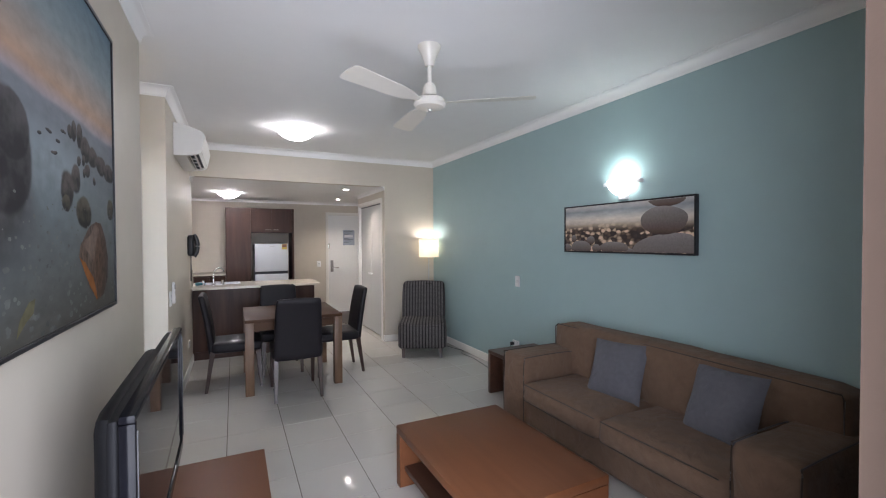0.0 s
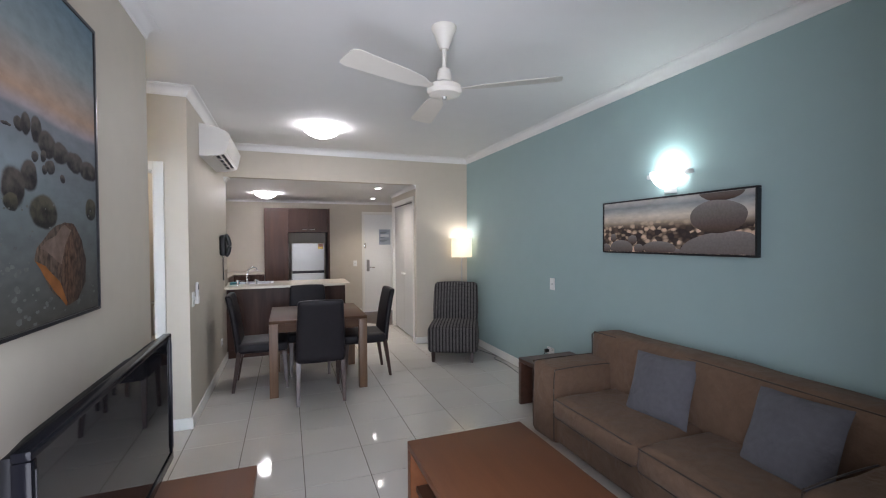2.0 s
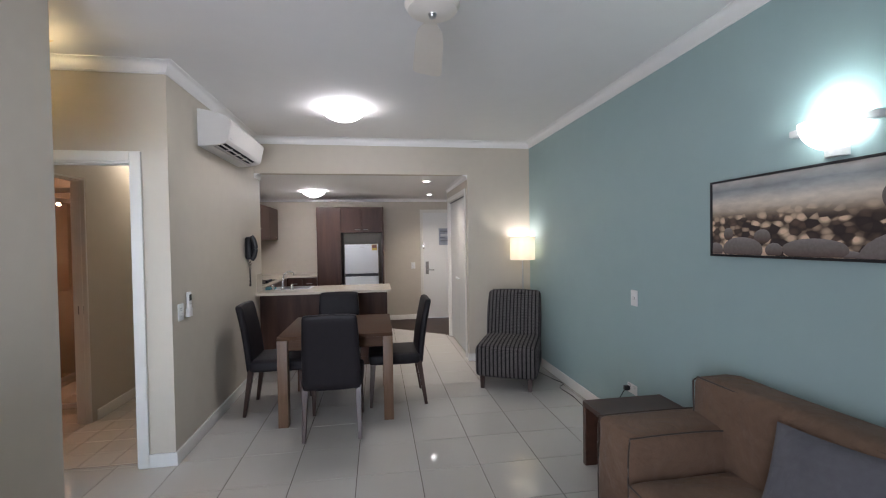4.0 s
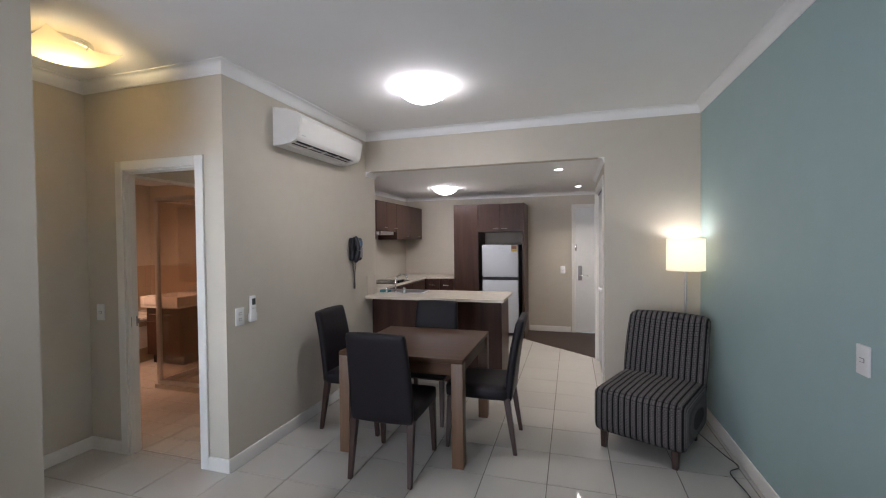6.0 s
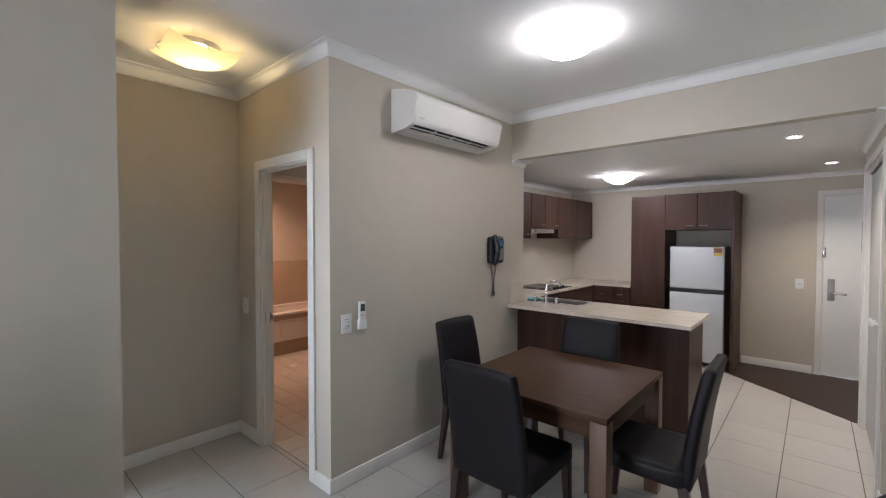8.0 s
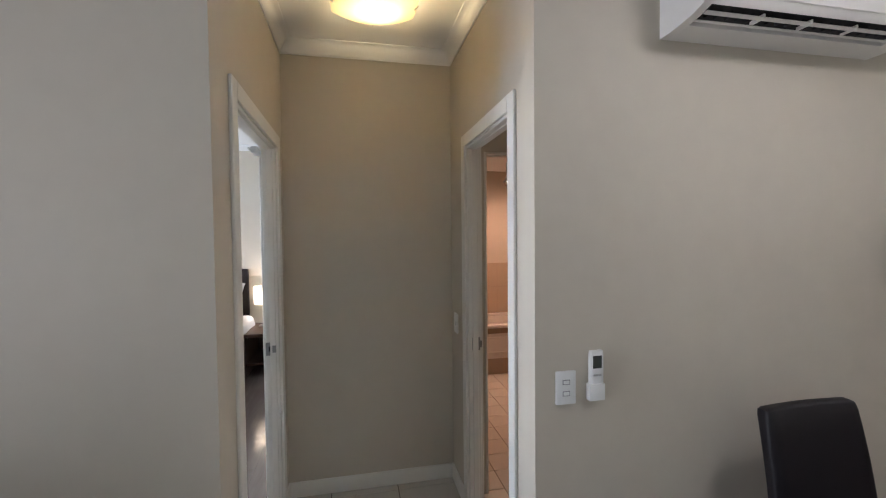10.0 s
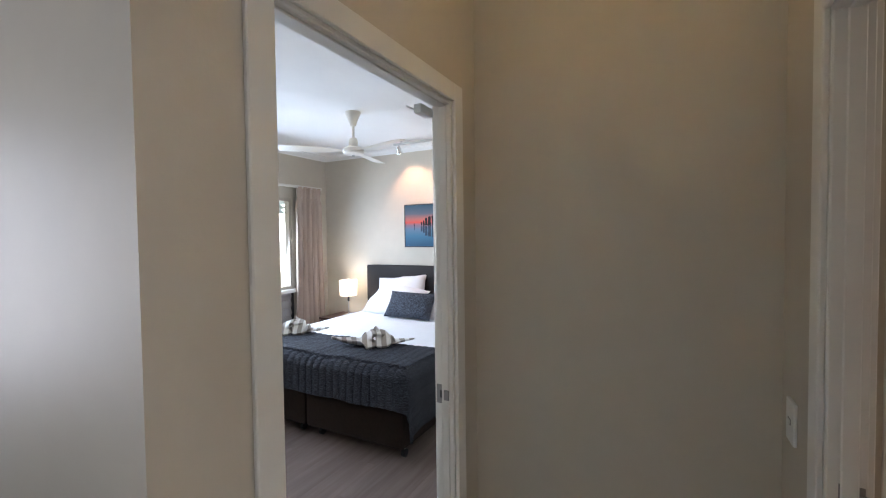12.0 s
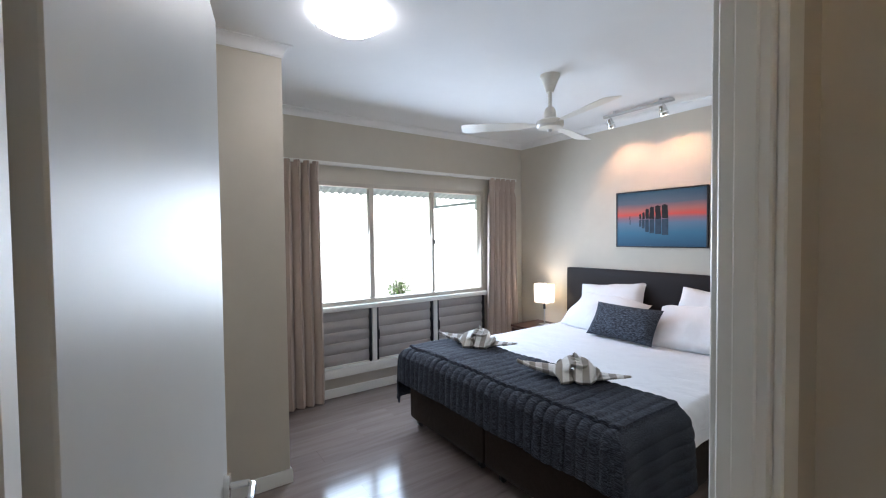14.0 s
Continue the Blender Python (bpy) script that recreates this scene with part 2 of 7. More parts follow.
def smooth_path(pts, n=8):
    """Catmull-Rom through pts."""
    pts = [Vector(p) for p in pts]
    out = []
    for i in range(len(pts) - 1):
        p0, p1, p2, p3 = pts[max(i - 1, 0)], pts[i], pts[i + 1], pts[min(i + 2, len(pts) - 1)]
        for k in range(n):
            t = k / n
            out.append(0.5 * ((2 * p1) + (p2 - p0) * t + (2 * p0 - 5 * p1 + 4 * p2 - p3) * t * t + (3 * p1 - p0 - 3 * p2 + p3) * t ** 3))
    return out + [pts[-1]]


def mesh_of(name, bm, material, smooth=40):
    me = bpy.data.meshes.new(name)
    bmesh.ops.recalc_face_normals(bm, faces=bm.faces[:])
    bm.to_mesh(me)
    bm.free()
    for mt in (material if isinstance(material, (list, tuple)) else [material]):
        me.materials.append(mt)
    if smooth:
        me.polygons.foreach_set("use_smooth", [True] * len(me.polygons))
        me.set_sharp_from_angle(angle=radians(smooth))
    return me


def part(name, bm, material, parent=None, label="", smooth=40):
    ob = new(name, mesh_of(name, bm, material, smooth))
    if parent:
        ob.parent = parent
    if label:
        ob["label"] = label
    return ob


def thing(name, label, category, m=None, group="", kind=""):
    ob = new(name)
    ob.empty_display_size = 0.1
    ob.matrix_basis = m or Matrix()
    return tagged(ob, label, category, group, kind)


def structure(name, bm, material, label, category, smooth=30):
    return tagged(part(name, bm, material, smooth=smooth), label, category, kind="structure")


def sweep(line, profile, closed=False):
    """A moulding along a level line; the room lies to the right of the walk. profile: (out from the wall, height) pairs."""
    bm = bmesh.new()
    pts = [Vector((x, y)) for x, y in line]
    n = len(pts)
    rings = []
    for i, p in enumerate(pts):
        din = (p - pts[i - 1]).normalized() if (i or closed) else None
        dout = (pts[(i + 1) % n] - p).normalized() if (i < n - 1 or closed) else None
        din, dout = din or dout, dout or din
        a, b = Vector((din.y, -din.x)), Vector((dout.y, -dout.x))
        k = (a + b) / max(0.2, 1 + a.dot(b))
        rings.append([bm.verts.new((p.x + k.x * o, p.y + k.y * o, z)) for o, z in profile])
    m = len(profile)
    for i in range(n if closed else n - 1):
        a, b = rings[i], rings[(i + 1) % n]
        for k in range(m):
            bm.faces.new((a[k], a[(k + 1) % m], b[(k + 1) % m], b[k]))
    if not closed:
        bm.faces.new(rings[0])
        bm.faces.new(rings[-1][::-1])
    return bm


# ---- structure ----
H, KH, BH = 2.69, 2.28, 2.36      # ceilings: living and bedroom, kitchen, bathroom
WIN = (-4.06, -1.92, 0.29, 2.06)  # bedroom window opening: x, x, z, z
structure("wall_west", boxes((-0.53, -0.43, -0.62, 3.05, 0, H)), PAINT, "greige painted plaster wall with a soft sheen", "wall")
structure("wall_hall_south", boxes((-4.80, -1.484, 3.05, 3.12, 0, H), (-0.674, -0.43, 3.05, 3.12, 0, H), (-1.484, -0.674, 3.05, 3.12, 2.04, H)), PAINT, "greige painted wall with the bedroom doorway", "wall")
structure("wall_hall_west", boxes((-1.785, -1.685, 3.12, 4.128, 0, H)), PAINT, "beige painted end wall of the small hall", "wall")
structure("wall_hall_north", boxes((-1.785, -1.318, 4.128, 4.20, 0, H), (-0.65, -0.43, 4.128, 4.20, 0, H), (-1.318, -0.65, 4.128, 4.20, 2.04, H)), PAINT, "beige painted wall with the bathroom doorway", "wall")
structure("wall_dining", boxes((-0.53, -0.43, 4.20, 6.34, 0, H)), PAINT, "greige painted wall beside the dining table", "wall")
structure("wall_vestibule", boxes((-1.55, -1.45, 4.20, 4.27, 0, BH), (-1.55, -1.45, 4.99, 6.24, 0, BH), (-1.55, -1.45, 4.27, 4.99, 2.04, BH)), PAINT, "cream painted wall with an inner doorway", "wall")
structure("wall_kitchen_south", boxes((-1.55, -0.53, 6.24, 6.34, 0, H)), PAINT, "beige painted kitchen wall", "wall")
structure("wall_kitchen_west", boxes((-1.25, -1.15, 6.34, 9.06, 0, H)), PAINT, "beige painted kitchen wall behind the cooktop", "wall")
structure("wall_north", boxes((-1.25, 1.78, 9.06, 9.16, 0, H), (2.60, 2.92, 9.06, 9.16, 0, H), (1.78, 2.60, 9.06, 9.16, 2.04, H)), PAINT, "beige painted wall with the entry doorway", "wall")
structure("wall_east", boxes((2.82, 2.92, 0.25, 6.118, 0, H)), BLUE, "muted teal painted feature wall", "wall")
structure("wall_entry_east", boxes((2.82, 2.92, 6.118, 9.06, 0, H)), PAINT, "beige painted entry wall", "wall")
structure("wall_dining_end", boxes((2.03, 2.82, 6.118, 6.218, 0, H)), PAINT, "cream painted wall beside the kitchen opening", "wall")
structure("bulkhead", boxes((-0.43, 2.03, 6.118, 6.218, KH + 0.10, H), (-0.43, 2.03, 6.118, 6.218, KH, KH + 0.10)), PAINT, "cream painted bulkhead over the kitchen opening", "wall")
structure("wall_closet", boxes((2.03, 2.13, 6.218, 6.27, 0, KH), (2.03, 2.13, 7.50, 7.60, 0, KH), (2.03, 2.13, 6.27, 7.50, 2.08, KH), (2.13, 2.82, 7.50, 7.60, 0, KH)), PAINT, "cream painted wall with a built-in closet", "wall")
structure("wall_south", boxes((-0.43, -0.35, 0.25, 0.45, 0, H), (0.815, 2.82, 0.27, 0.45, 0, H), (-0.35, 0.815, 0.25, 0.45, 2.15, H)), PEACH, "tan brown painted outer wall with the open balcony doorway", "wall")
structure("wall_bedroom_south", boxes((-4.80, WIN[0], -0.62, -0.52, 0, H), (WIN[1], -0.53, -0.62, -0.52, 0, H), (WIN[0], WIN[1], -0.62, -0.52, WIN[3], H), (WIN[0], WIN[1], -0.62, -0.52, 0, WIN[2])), PAINT, "greige painted bedroom wall with a wide window", "wall")
structure("wall_bedroom_west", boxes((-4.80, -4.70, -0.52, 3.05, 0, H)), PAINT, "beige painted wall behind the bed", "wall")
structure("wardrobe_wall", boxes((-1.445, -0.53, -0.52, 0.66, 0, H)), PAINT, "greige painted boxed-out wardrobe wall", "wall")
structure("wall_bathroom", boxes((-4.30, -4.20, 3.12, 6.70, 0, BH), (-4.20, -1.785, 4.02, 4.10, 0, BH), (-4.20, -1.15, 6.60, 6.70, 0, BH), (-1.55, -1.25, 6.34, 6.60, 0, BH)), PAINT, "bathroom walls painted warm beige", "wall")
structure("ceiling_living", boxes((-0.53, 2.92, 0.25, 6.218, H, H + 0.08), (-1.785, -0.53, 3.06, 4.228, H, H + 0.08)), CEIL, "white painted plaster ceiling", "ceiling")
structure("ceiling_bedroom", boxes((-4.80, -0.53, -0.62, 3.06, H, H + 0.08)), CEIL, "white painted bedroom ceiling", "ceiling")
structure("ceiling_kitchen", boxes((-1.15, 2.82, 6.218, 9.06, KH, KH + 0.10)), CEIL, "lowered white kitchen ceiling", "ceiling")
structure("ceiling_bathroom", boxes((-4.20, -1.785, 4.10, 6.60, BH, BH + 0.06), (-1.785, -1.55, 4.20, 6.60, BH, BH + 0.06), (-1.55, -0.53, 4.20, 6.24, BH, BH + 0.06)), CEIL, "white bathroom ceiling", "ceiling")


def cove(w, h, z):
    """Cove cornice profile under a ceiling at z."""
    c = [(0.0, z - h), (0.006, z - h), (0.008, z - h + 0.008)]
    c += [(w - 0.008 - (w - 0.018) * math.cos(a), z - h + 0.010 + (h - 0.018) * math.sin(a)) for a in [math.pi / 2 * k / 6 for k in range(7)]]
    return c + [(w, z - 0.006), (w, z - 0.0005), (0.0, z - 0.0005)]


structure("cornice_living", sweep([(-0.43, 0.45), (-0.43, 3.12), (-1.685, 3.12), (-1.685, 4.128), (-0.43, 4.128), (-0.43, 6.118), (2.82, 6.118), (2.82, 0.45)], cove(0.062, 0.079, H)), CEIL, "white plaster cove cornice", "cornice")
structure("cornice_kitchen", sweep([(-0.43, 6.119), (-0.43, 6.34), (-1.15, 6.34), (-1.15, 9.06), (2.82, 9.06), (2.82, 7.60), (2.03, 7.60), (2.03, 6.119)], cove(0.052, 0.052, KH)), CEIL, "white plaster cove cornice in the kitchen", "cornice")
structure("cornice_bedroom", sweep([(-1.445, -0.52), (-4.70, -0.52), (-4.70, 3.05), (-0.53, 3.05), (-0.53, 0.66), (-1.445, 0.66)], cove(0.056, 0.068, H), closed=True), CEIL, "white plaster cove cornice in the bedroom", "cornice")
SK = [(0, 0.002), (0.014, 0.002), (0.014, 0.080), (0.009, 0.090), (0, 0.090)]
for _line in ([(-0.43, 0.45), (-0.43, 3.12), (-0.614, 3.12)], [(-1.544, 3.12), (-1.685, 3.12), (-1.685, 4.128), (-1.378, 4.128)], [(-0.59, 4.128), (-0.43, 4.128), (-0.43, 6.22)],
              [(2.03, 6.16), (2.03, 6.118), (2.82, 6.118), (2.82, 0.45)], [(1.06, 9.06), (1.72, 9.06)], [(-4.70, -0.52), (-4.70, 3.05), (-1.544, 3.05)], [(-1.445, -0.52), (-4.70, -0.52)],
              [(-0.53, 2.1), (-0.53, 0.66), (-1.445, 0.66), (-1.445, -0.52)], [(-1.45, 5.05), (-1.45, 6.24), (-0.53, 6.24), (-0.53, 4.24)]):
    structure("baseboard", sweep(_line, SK), TRIM, "white gloss painted skirting board", "baseboard")


def doorway(axis, a, b, faces, top=2.04, w=0.06, proud=0.014, lining=0.018, name="door_frame", label="white painted door frame and architrave", sides=(True, True)):
    """Lining and architraves of a doorway from a to b along axis, in a wall between faces[0] and faces[1]."""
    f0, f1 = faces
    rows = [(a, a + lining, f0, f1, 0, top), (b - lining, b, f0, f1, 0, top), (a + lining, b - lining, f0, f1, top - lining, top)]
    mid = (f0 + f1) / 2
    rows += [(a + lining, a + lining + 0.006, mid - 0.012, mid + 0.02, 0, top - lining), (b - lining - 0.006, b - lining, mid - 0.012, mid + 0.02, 0, top - lining), (a + lining + 0.006, b - lining - 0.006, mid - 0.012, mid + 0.02, top - lining - 0.006, top - lining)]
    for s, (g0, g1) in zip(sides, ((f0 - proud, f0), (f1, f1 + proud))):
        if s:
            rows += [(a - w, a + 0.006, g0, g1, 0, top + w), (b - 0.006, b + w, g0, g1, 0, top + w), (a + 0.006, b - 0.006, g0, g1, top - 0.006, top + w)]
    bm = bmesh.new()
    for r in rows:
        x0, x1, y0, y1, z0, z1 = r
        if axis == 'x':
            box(bm, x0, x1, y0, y1, z0, z1, 0.003, 1)
        else:
            box(bm, y0, y1, x0, x1, z0, z1, 0.003, 1)
    return structure(name, bm, TRIM, label, "door frame")


doorway('x', -1.484, -0.674, (3.05, 3.12))
doorway('x', -1.318, -0.65, (4.128, 4.20))
doorway('y', 4.27, 4.99, (-1.55, -1.45), sides=(True, False))
doorway('x', 1.78, 2.60, (9.06, 9.16), w=0.04, sides=(True, False))
doorway('y', 6.27, 7.50, (2.03, 2.13), top=2.08, w=0.05, sides=(True, False), name="closet_frame", label="white painted closet frame")

structure("ground", boxes((-60, 60, -80, 60, -0.30, -0.12)), mat("pale_ground", (0.60, 0.58, 0.53), 0.9, scale=2, vary=0.15), "pale paved ground outside", "ground")

# ---- soft shapes ----


def rounded(bm, x0, x1, y0, y1, z0, z1, r=0.05, bulge=0.0, n=8, wob=0.0, wscale=4.0, seed=0.0, tilt=None):
    """An upholstered block: rounded edges, faces that swell, slight unevenness."""
    c, h = Vector(((x0 + x1) / 2, (y0 + y1) / 2, (z0 + z1) / 2)), Vector(((x1 - x0) / 2, (y1 - y0) / 2, (z1 - z0) / 2))
    r = min(r, *h)
    cube = bmesh.ops.create_cube(bm, size=2.0)
    es = list({e for v in cube["verts"] for e in v.link_edges})
    bmesh.ops.subdivide_edges(bm, edges=es, cuts=n, use_grid_fill=True)
    for v in bm.verts:
        u = v.co.copy()
        # crowd the rows towards the edges so that the rounding is kept
        u = Vector([math.copysign(abs(a) ** 0.75, a) for a in u])
        p = Vector([a * b for a, b in zip(u, h)])
        q = Vector([max(-(b - r), min(b - r, a)) for a, b in zip(p, h)])
        d = p - q
        if d.length > 1e-6:
            p = q + d.normalized() * r
        k = Vector([(1 - u[(i + 1) % 3] ** 2) * (1 - u[(i + 2) % 3] ** 2) * (u[i] if abs(u[i]) > 0.99 else 0) for i in range(3)])
        p += k * bulge
        if wob:
            p += noise.noise_vector((p + c) * wscale + Vector((seed, 0, 0))) * wob
        v.co = (tilt @ p if tilt else p) + c
    return bm


def pillow(w, l, h, n=14, wob=0.006, seed=0.0, edge=0.006, full=2.4):
    """A stuffed cushion lying flat, with pinched corners and a seam."""
    bm = bmesh.new()
    rows = {}
    for s in (1, -1):
        for i in range(n + 1):
            for j in range(n + 1):
                u, v = 2 * i / n - 1, 2 * j / n - 1
                t = max(0.0, (1 - abs(u) ** full) * (1 - abs(v) ** full)) ** 0.5
                pin = 1 - 0.055 * (1 - u * u) * v * v - 0.0
                pin2 = 1 - 0.055 * (1 - v * v) * u * u
                p = Vector((u * w / 2 * pin2, v * l / 2 * pin, s * (t * h / 2 + edge * 0.5)))
                p += noise.noise_vector(p * 6 + Vector((seed, s, 0))) * wob * (0.3 + t)
                rows[s, i, j] = bm.verts.new(p)
    for s in (1, -1):
        for i in range(n):
            for j in range(n):
                f = (rows[s, i, j], rows[s, i + 1, j], rows[s, i + 1, j + 1], rows[s, i, j + 1])
                bm.faces.new(f if s > 0 else f[::-1])
    ring = [(i, 0) for i in range(n)] + [(n, j) for j in range(n)] + [(i, n) for i in range(n, 0, -1)] + [(0, j) for j in range(n, 0, -1)]
    for a, b in zip(ring, ring[1:] + ring[:1]):
        bm.faces.new((rows[1, *a], rows[1, *b], rows[-1, *b], rows[-1, *a]))
    return bm


def cloth(name, color, rough=0.9, weave=700.0, vary=0.12, sheen=0.25, scale=60.0, bump=0.5, crease=None):
    return mat(name, color, rough, scale=scale, vary=vary, bump=bump, bscale=weave, spec=0.2, sheen=sheen, crease=crease)


def heather(name, dark, light, scale, stretch):
    """A two-tone woven cloth with short pale slubs."""
    m = mat(name, dark, 0.85, bump=0.5, bscale=420, spec=0.15, stretch=stretch)
    nt = m.node_tree
    tc, mp, n, rp = [nt.nodes.new(k) for k in ("ShaderNodeTexCoord", "ShaderNodeMapping", "ShaderNodeTexNoise", "ShaderNodeValToRGB")]
    mp.inputs["Scale"].default_value = stretch
    n.inputs["Scale"].default_value, n.inputs["Detail"].default_value = scale, 4
    nt.links.new(tc.outputs["Object"], mp.inputs[0]), nt.links.new(mp.outputs[0], n.inputs["Vector"]), nt.links.new(n.outputs["Fac"], rp.inputs[0])
    e = rp.color_ramp.elements
    e[0].position, e[1].position, e[0].color, e[1].color = 0.43, 0.68, (*dark, 1), (*light, 1)
    nt.links.new(rp.outputs[0], nt.nodes["Principled BSDF"].inputs["Base Color"])
    return m


SOFA = cloth("brown_canvas", (0.150, 0.094, 0.062), vary=0.22, sheen=0.08, scale=22, crease=(0.03, 6))
SLATE = cloth("slate_cotton", (0.112, 0.110, 0.122), vary=0.2, sheen=0.1, scale=30, crease=(0.012, 10))
LEATHER = mat("dark_leather", (0.012, 0.010, 0.012), 0.5, spec=0.22, scale=25, vary=0.15, bump=0.25, bscale=260, rvary=0.08)
DARKLEG = wood("dark_stained_leg", (0.030, 0.016, 0.013), (0.065, 0.036, 0.028), 0.30, 'Z')
OAK = wood("brown_oak", (0.058, 0.028, 0.015), (0.092, 0.047, 0.025), 0.50, 'X', 0.9, bump=0.04, spec=0.16)
# Lighter copy of the oak: daylight on the legs put into the colour.
OAKV_LIT = wood("brown_oak_upright_lit", (0.112, 0.060, 0.032), (0.160, 0.090, 0.050), 0.45, 'Z', 0.9)
CHERRY = wood("cherry_veneer", (0.142, 0.052, 0.022), (0.172, 0.066, 0.029), 0.40, 'Y', 0.6, bump=0.02, spec=0.18)
DARKWOOD = wood("dark_veneer", (0.050, 0.023, 0.015), (0.085, 0.040, 0.026), 0.32, 'Y', 0.6, bump=0.03)

# ---- living room ----
sofa = thing("sofa", "brown canvas two-seat sofa with square arms along the teal wall", "sofa", pose(2.42, 2.07, 0))
part("base", rounded(bmesh.new(), -0.34, 0.38, -1.04, 1.04, 0.035, 0.25, 0.03, 0.006, 10, 0.004), SOFA, sofa)
for s, nm in ((1, 0.0), (-1, 5.0)):
    part("armrest", rounded(bmesh.new(), -0.37, 0.30, s * 0.90 - 0.14, s * 0.90 + 0.14, 0.03, 0.565, 0.035, 0.012, 12, 0.008, 5, nm), SOFA, sofa)
    part("seat_cushion", rounded(bmesh.new(), -0.40, 0.20, s * 0.375 - 0.375, s * 0.375 + 0.375, 0.235, 0.385, 0.045, 0.022, 12, 0.007, 5, nm + 2), SOFA, sofa)
part("backrest", rounded(bmesh.new(), 0.13, 0.385, -0.99, 0.99, 0.25, 0.765, 0.055, 0.02, 14, 0.008, 4, 3.0), SOFA, sofa)
_pp = bmesh.new()
for s in (1, -1):
    pipe(_pp, [(0.145, s * 0.975, 0.40), (0.14, s * 0.975, 0.73), (0.155, s * 0.96, 0.752), (0.155, 0, 0.758)], 0.005, 6)
PIPING = cloth("dark_piping", (0.045, 0.029, 0.020))
part("piping", _pp, PIPING, sofa, "darker corded seam")
for s in (1, -1):
    # corded seams round the inner front of each arm and along the cushion fronts
    yi = s * 0.764
    part("arm_piping", pipe(bmesh.new(), smooth_path([(0.12, yi, 0.39), (0.13, yi, 0.53), (0.08, yi, 0.562), (-0.31, yi, 0.562), (-0.362, yi, 0.53), (-0.368, yi, 0.30), (-0.366, yi, 0.06)], 6), 0.004, 6), PIPING, sofa)
    part("arm_piping", pipe(bmesh.new(), smooth_path([(-0.366, s * 1.03, 0.06), (-0.368, s * 1.032, 0.30), (-0.362, s * 1.03, 0.53), (-0.31, s * 1.028, 0.562), (0.25, s * 1.028, 0.562)], 6), 0.004, 6), PIPING, sofa)
    ya, yb = s * 0.375 - 0.35, s * 0.375 + 0.35
    part("cushion_piping", pipe(bmesh.new(), [(-0.392, ya, 0.373), (-0.399, s * 0.375, 0.378), (-0.392, yb, 0.373)], 0.004, 6), PIPING, sofa)
    part("cushion_piping", pipe(bmesh.new(), [(-0.392, ya, 0.252), (-0.399, s * 0.375, 0.248), (-0.392, yb, 0.252)], 0.004, 6), PIPING, sofa)
for x in (-0.28, 0.32):
    for y in (-0.95, 0.95):
        part("foot", boxes((x - 0.03, x + 0.03, y - 0.03, y + 0.03, 0, 0.04)), DARKLEG, sofa)
for y, yaw, sd in ((2.30, 8, 1.0), (1.575, -7, 7.0)):
    c = part("cushion", pillow(0.41, 0.41, 0.13, seed=sd, wob=0.012), SLATE)
    c.matrix_basis = pose(2.46, y, 0.56, 0, -66, yaw) @ pose(0, 0, 0, 0, 0, 3)
    tagged(c, "slate grey cotton cushion leaning on the sofa back", "cushion", "cushions on the sofa")

side = thing("side_table", "dark brown cube side table with an open front, beside the sofa", "side table", pose(2.53, 3.40, 0))
part("top", boxes((-0.28, 0.28, -0.255, 0.255, 0.385, 0.42), bevel=0.003, seg=1), DARKWOOD, side)
for y in (-0.2375, 0.2375):
    part("side_panel", boxes((-0.28, 0.28, y - 0.0175, y + 0.0175, 0, 0.3845), bevel=0.003, seg=1), DARKWOOD, side)
part("back_panel", boxes((0.255, 0.28, -0.2195, 0.2195, 0, 0.3845), bevel=0.002, seg=1), DARKWOOD, side)

coffee = thing("coffee_table", "reddish-brown veneer coffee table with a low shelf", "coffee table", pose(1.275, 2.108, 0))
part("top", boxes((-0.36, 0.36, -0.4875, 0.4875, 0.315, 0.36), bevel=0.004, seg=2), CHERRY, coffee)
for y in (-0.4575, 0.4575):
    part("end_panel", boxes((-0.36, 0.36, y - 0.03, y + 0.03, 0, 0.3145), bevel=0.004, seg=1), CHERRY, coffee)
part("shelf", boxes((-0.33, 0.33, -0.4270, 0.4270, 0.10, 0.13), bevel=0.003, seg=1), DARKWOOD, coffee)
part("divider", boxes((-0.015, 0.015, -0.4270, 0.4270, 0.1305, 0.3145), bevel=0.002, seg=1), DARKWOOD, coffee)

unit = thing("tv_unit", "low reddish-brown veneer television unit along the wall", "tv unit", pose(-0.125, 1.555, 0))
part("top", boxes((-0.295, 0.285, -0.78, 0.78, 0.455, 0.50), bevel=0.004, seg=2), CHERRY, unit)
for y in (-0.75, 0.0, 0.75):
    part("panel", boxes((-0.285, 0.268, y - 0.02, y + 0.02, 0.0, 0.4545), bevel=0.003, seg=1), CHERRY, unit)
part("shelf", boxes((-0.28, 0.27, -0.729, 0.729, 0.20, 0.225), bevel=0.002, seg=1), DARKWOOD, unit)

TVBLK = mat("black_cover", (0.009, 0.009, 0.010), 0.5, spec=0.10, scale=30, vary=0.1)
GLOSSBLK = mat("piano_black", (0.006, 0.006, 0.008), 0.14, spec=0.12, vary=0.05, scale=4)
SCREEN = mat("dark_screen", (0.010, 0.010, 0.012), 0.03, vary=0.05, scale=4)
tv = thing("television", "flat black television, switched off, on a stand", "television", pose(-0.188, 1.882, 0.50, 0, 0, 0.8))
part("body", rounded(bmesh.new(), -0.042, -0.010, -0.535, 0.535, 0.065, 0.58, 0.018, 0.0, 6), TVBLK, tv)
part("back_cover", rounded(bmesh.new(), -0.098, -0.040, -0.40, 0.40, 0.09, 0.545, 0.028, 0.006, 8), TVBLK, tv, "bulging black plastic back")
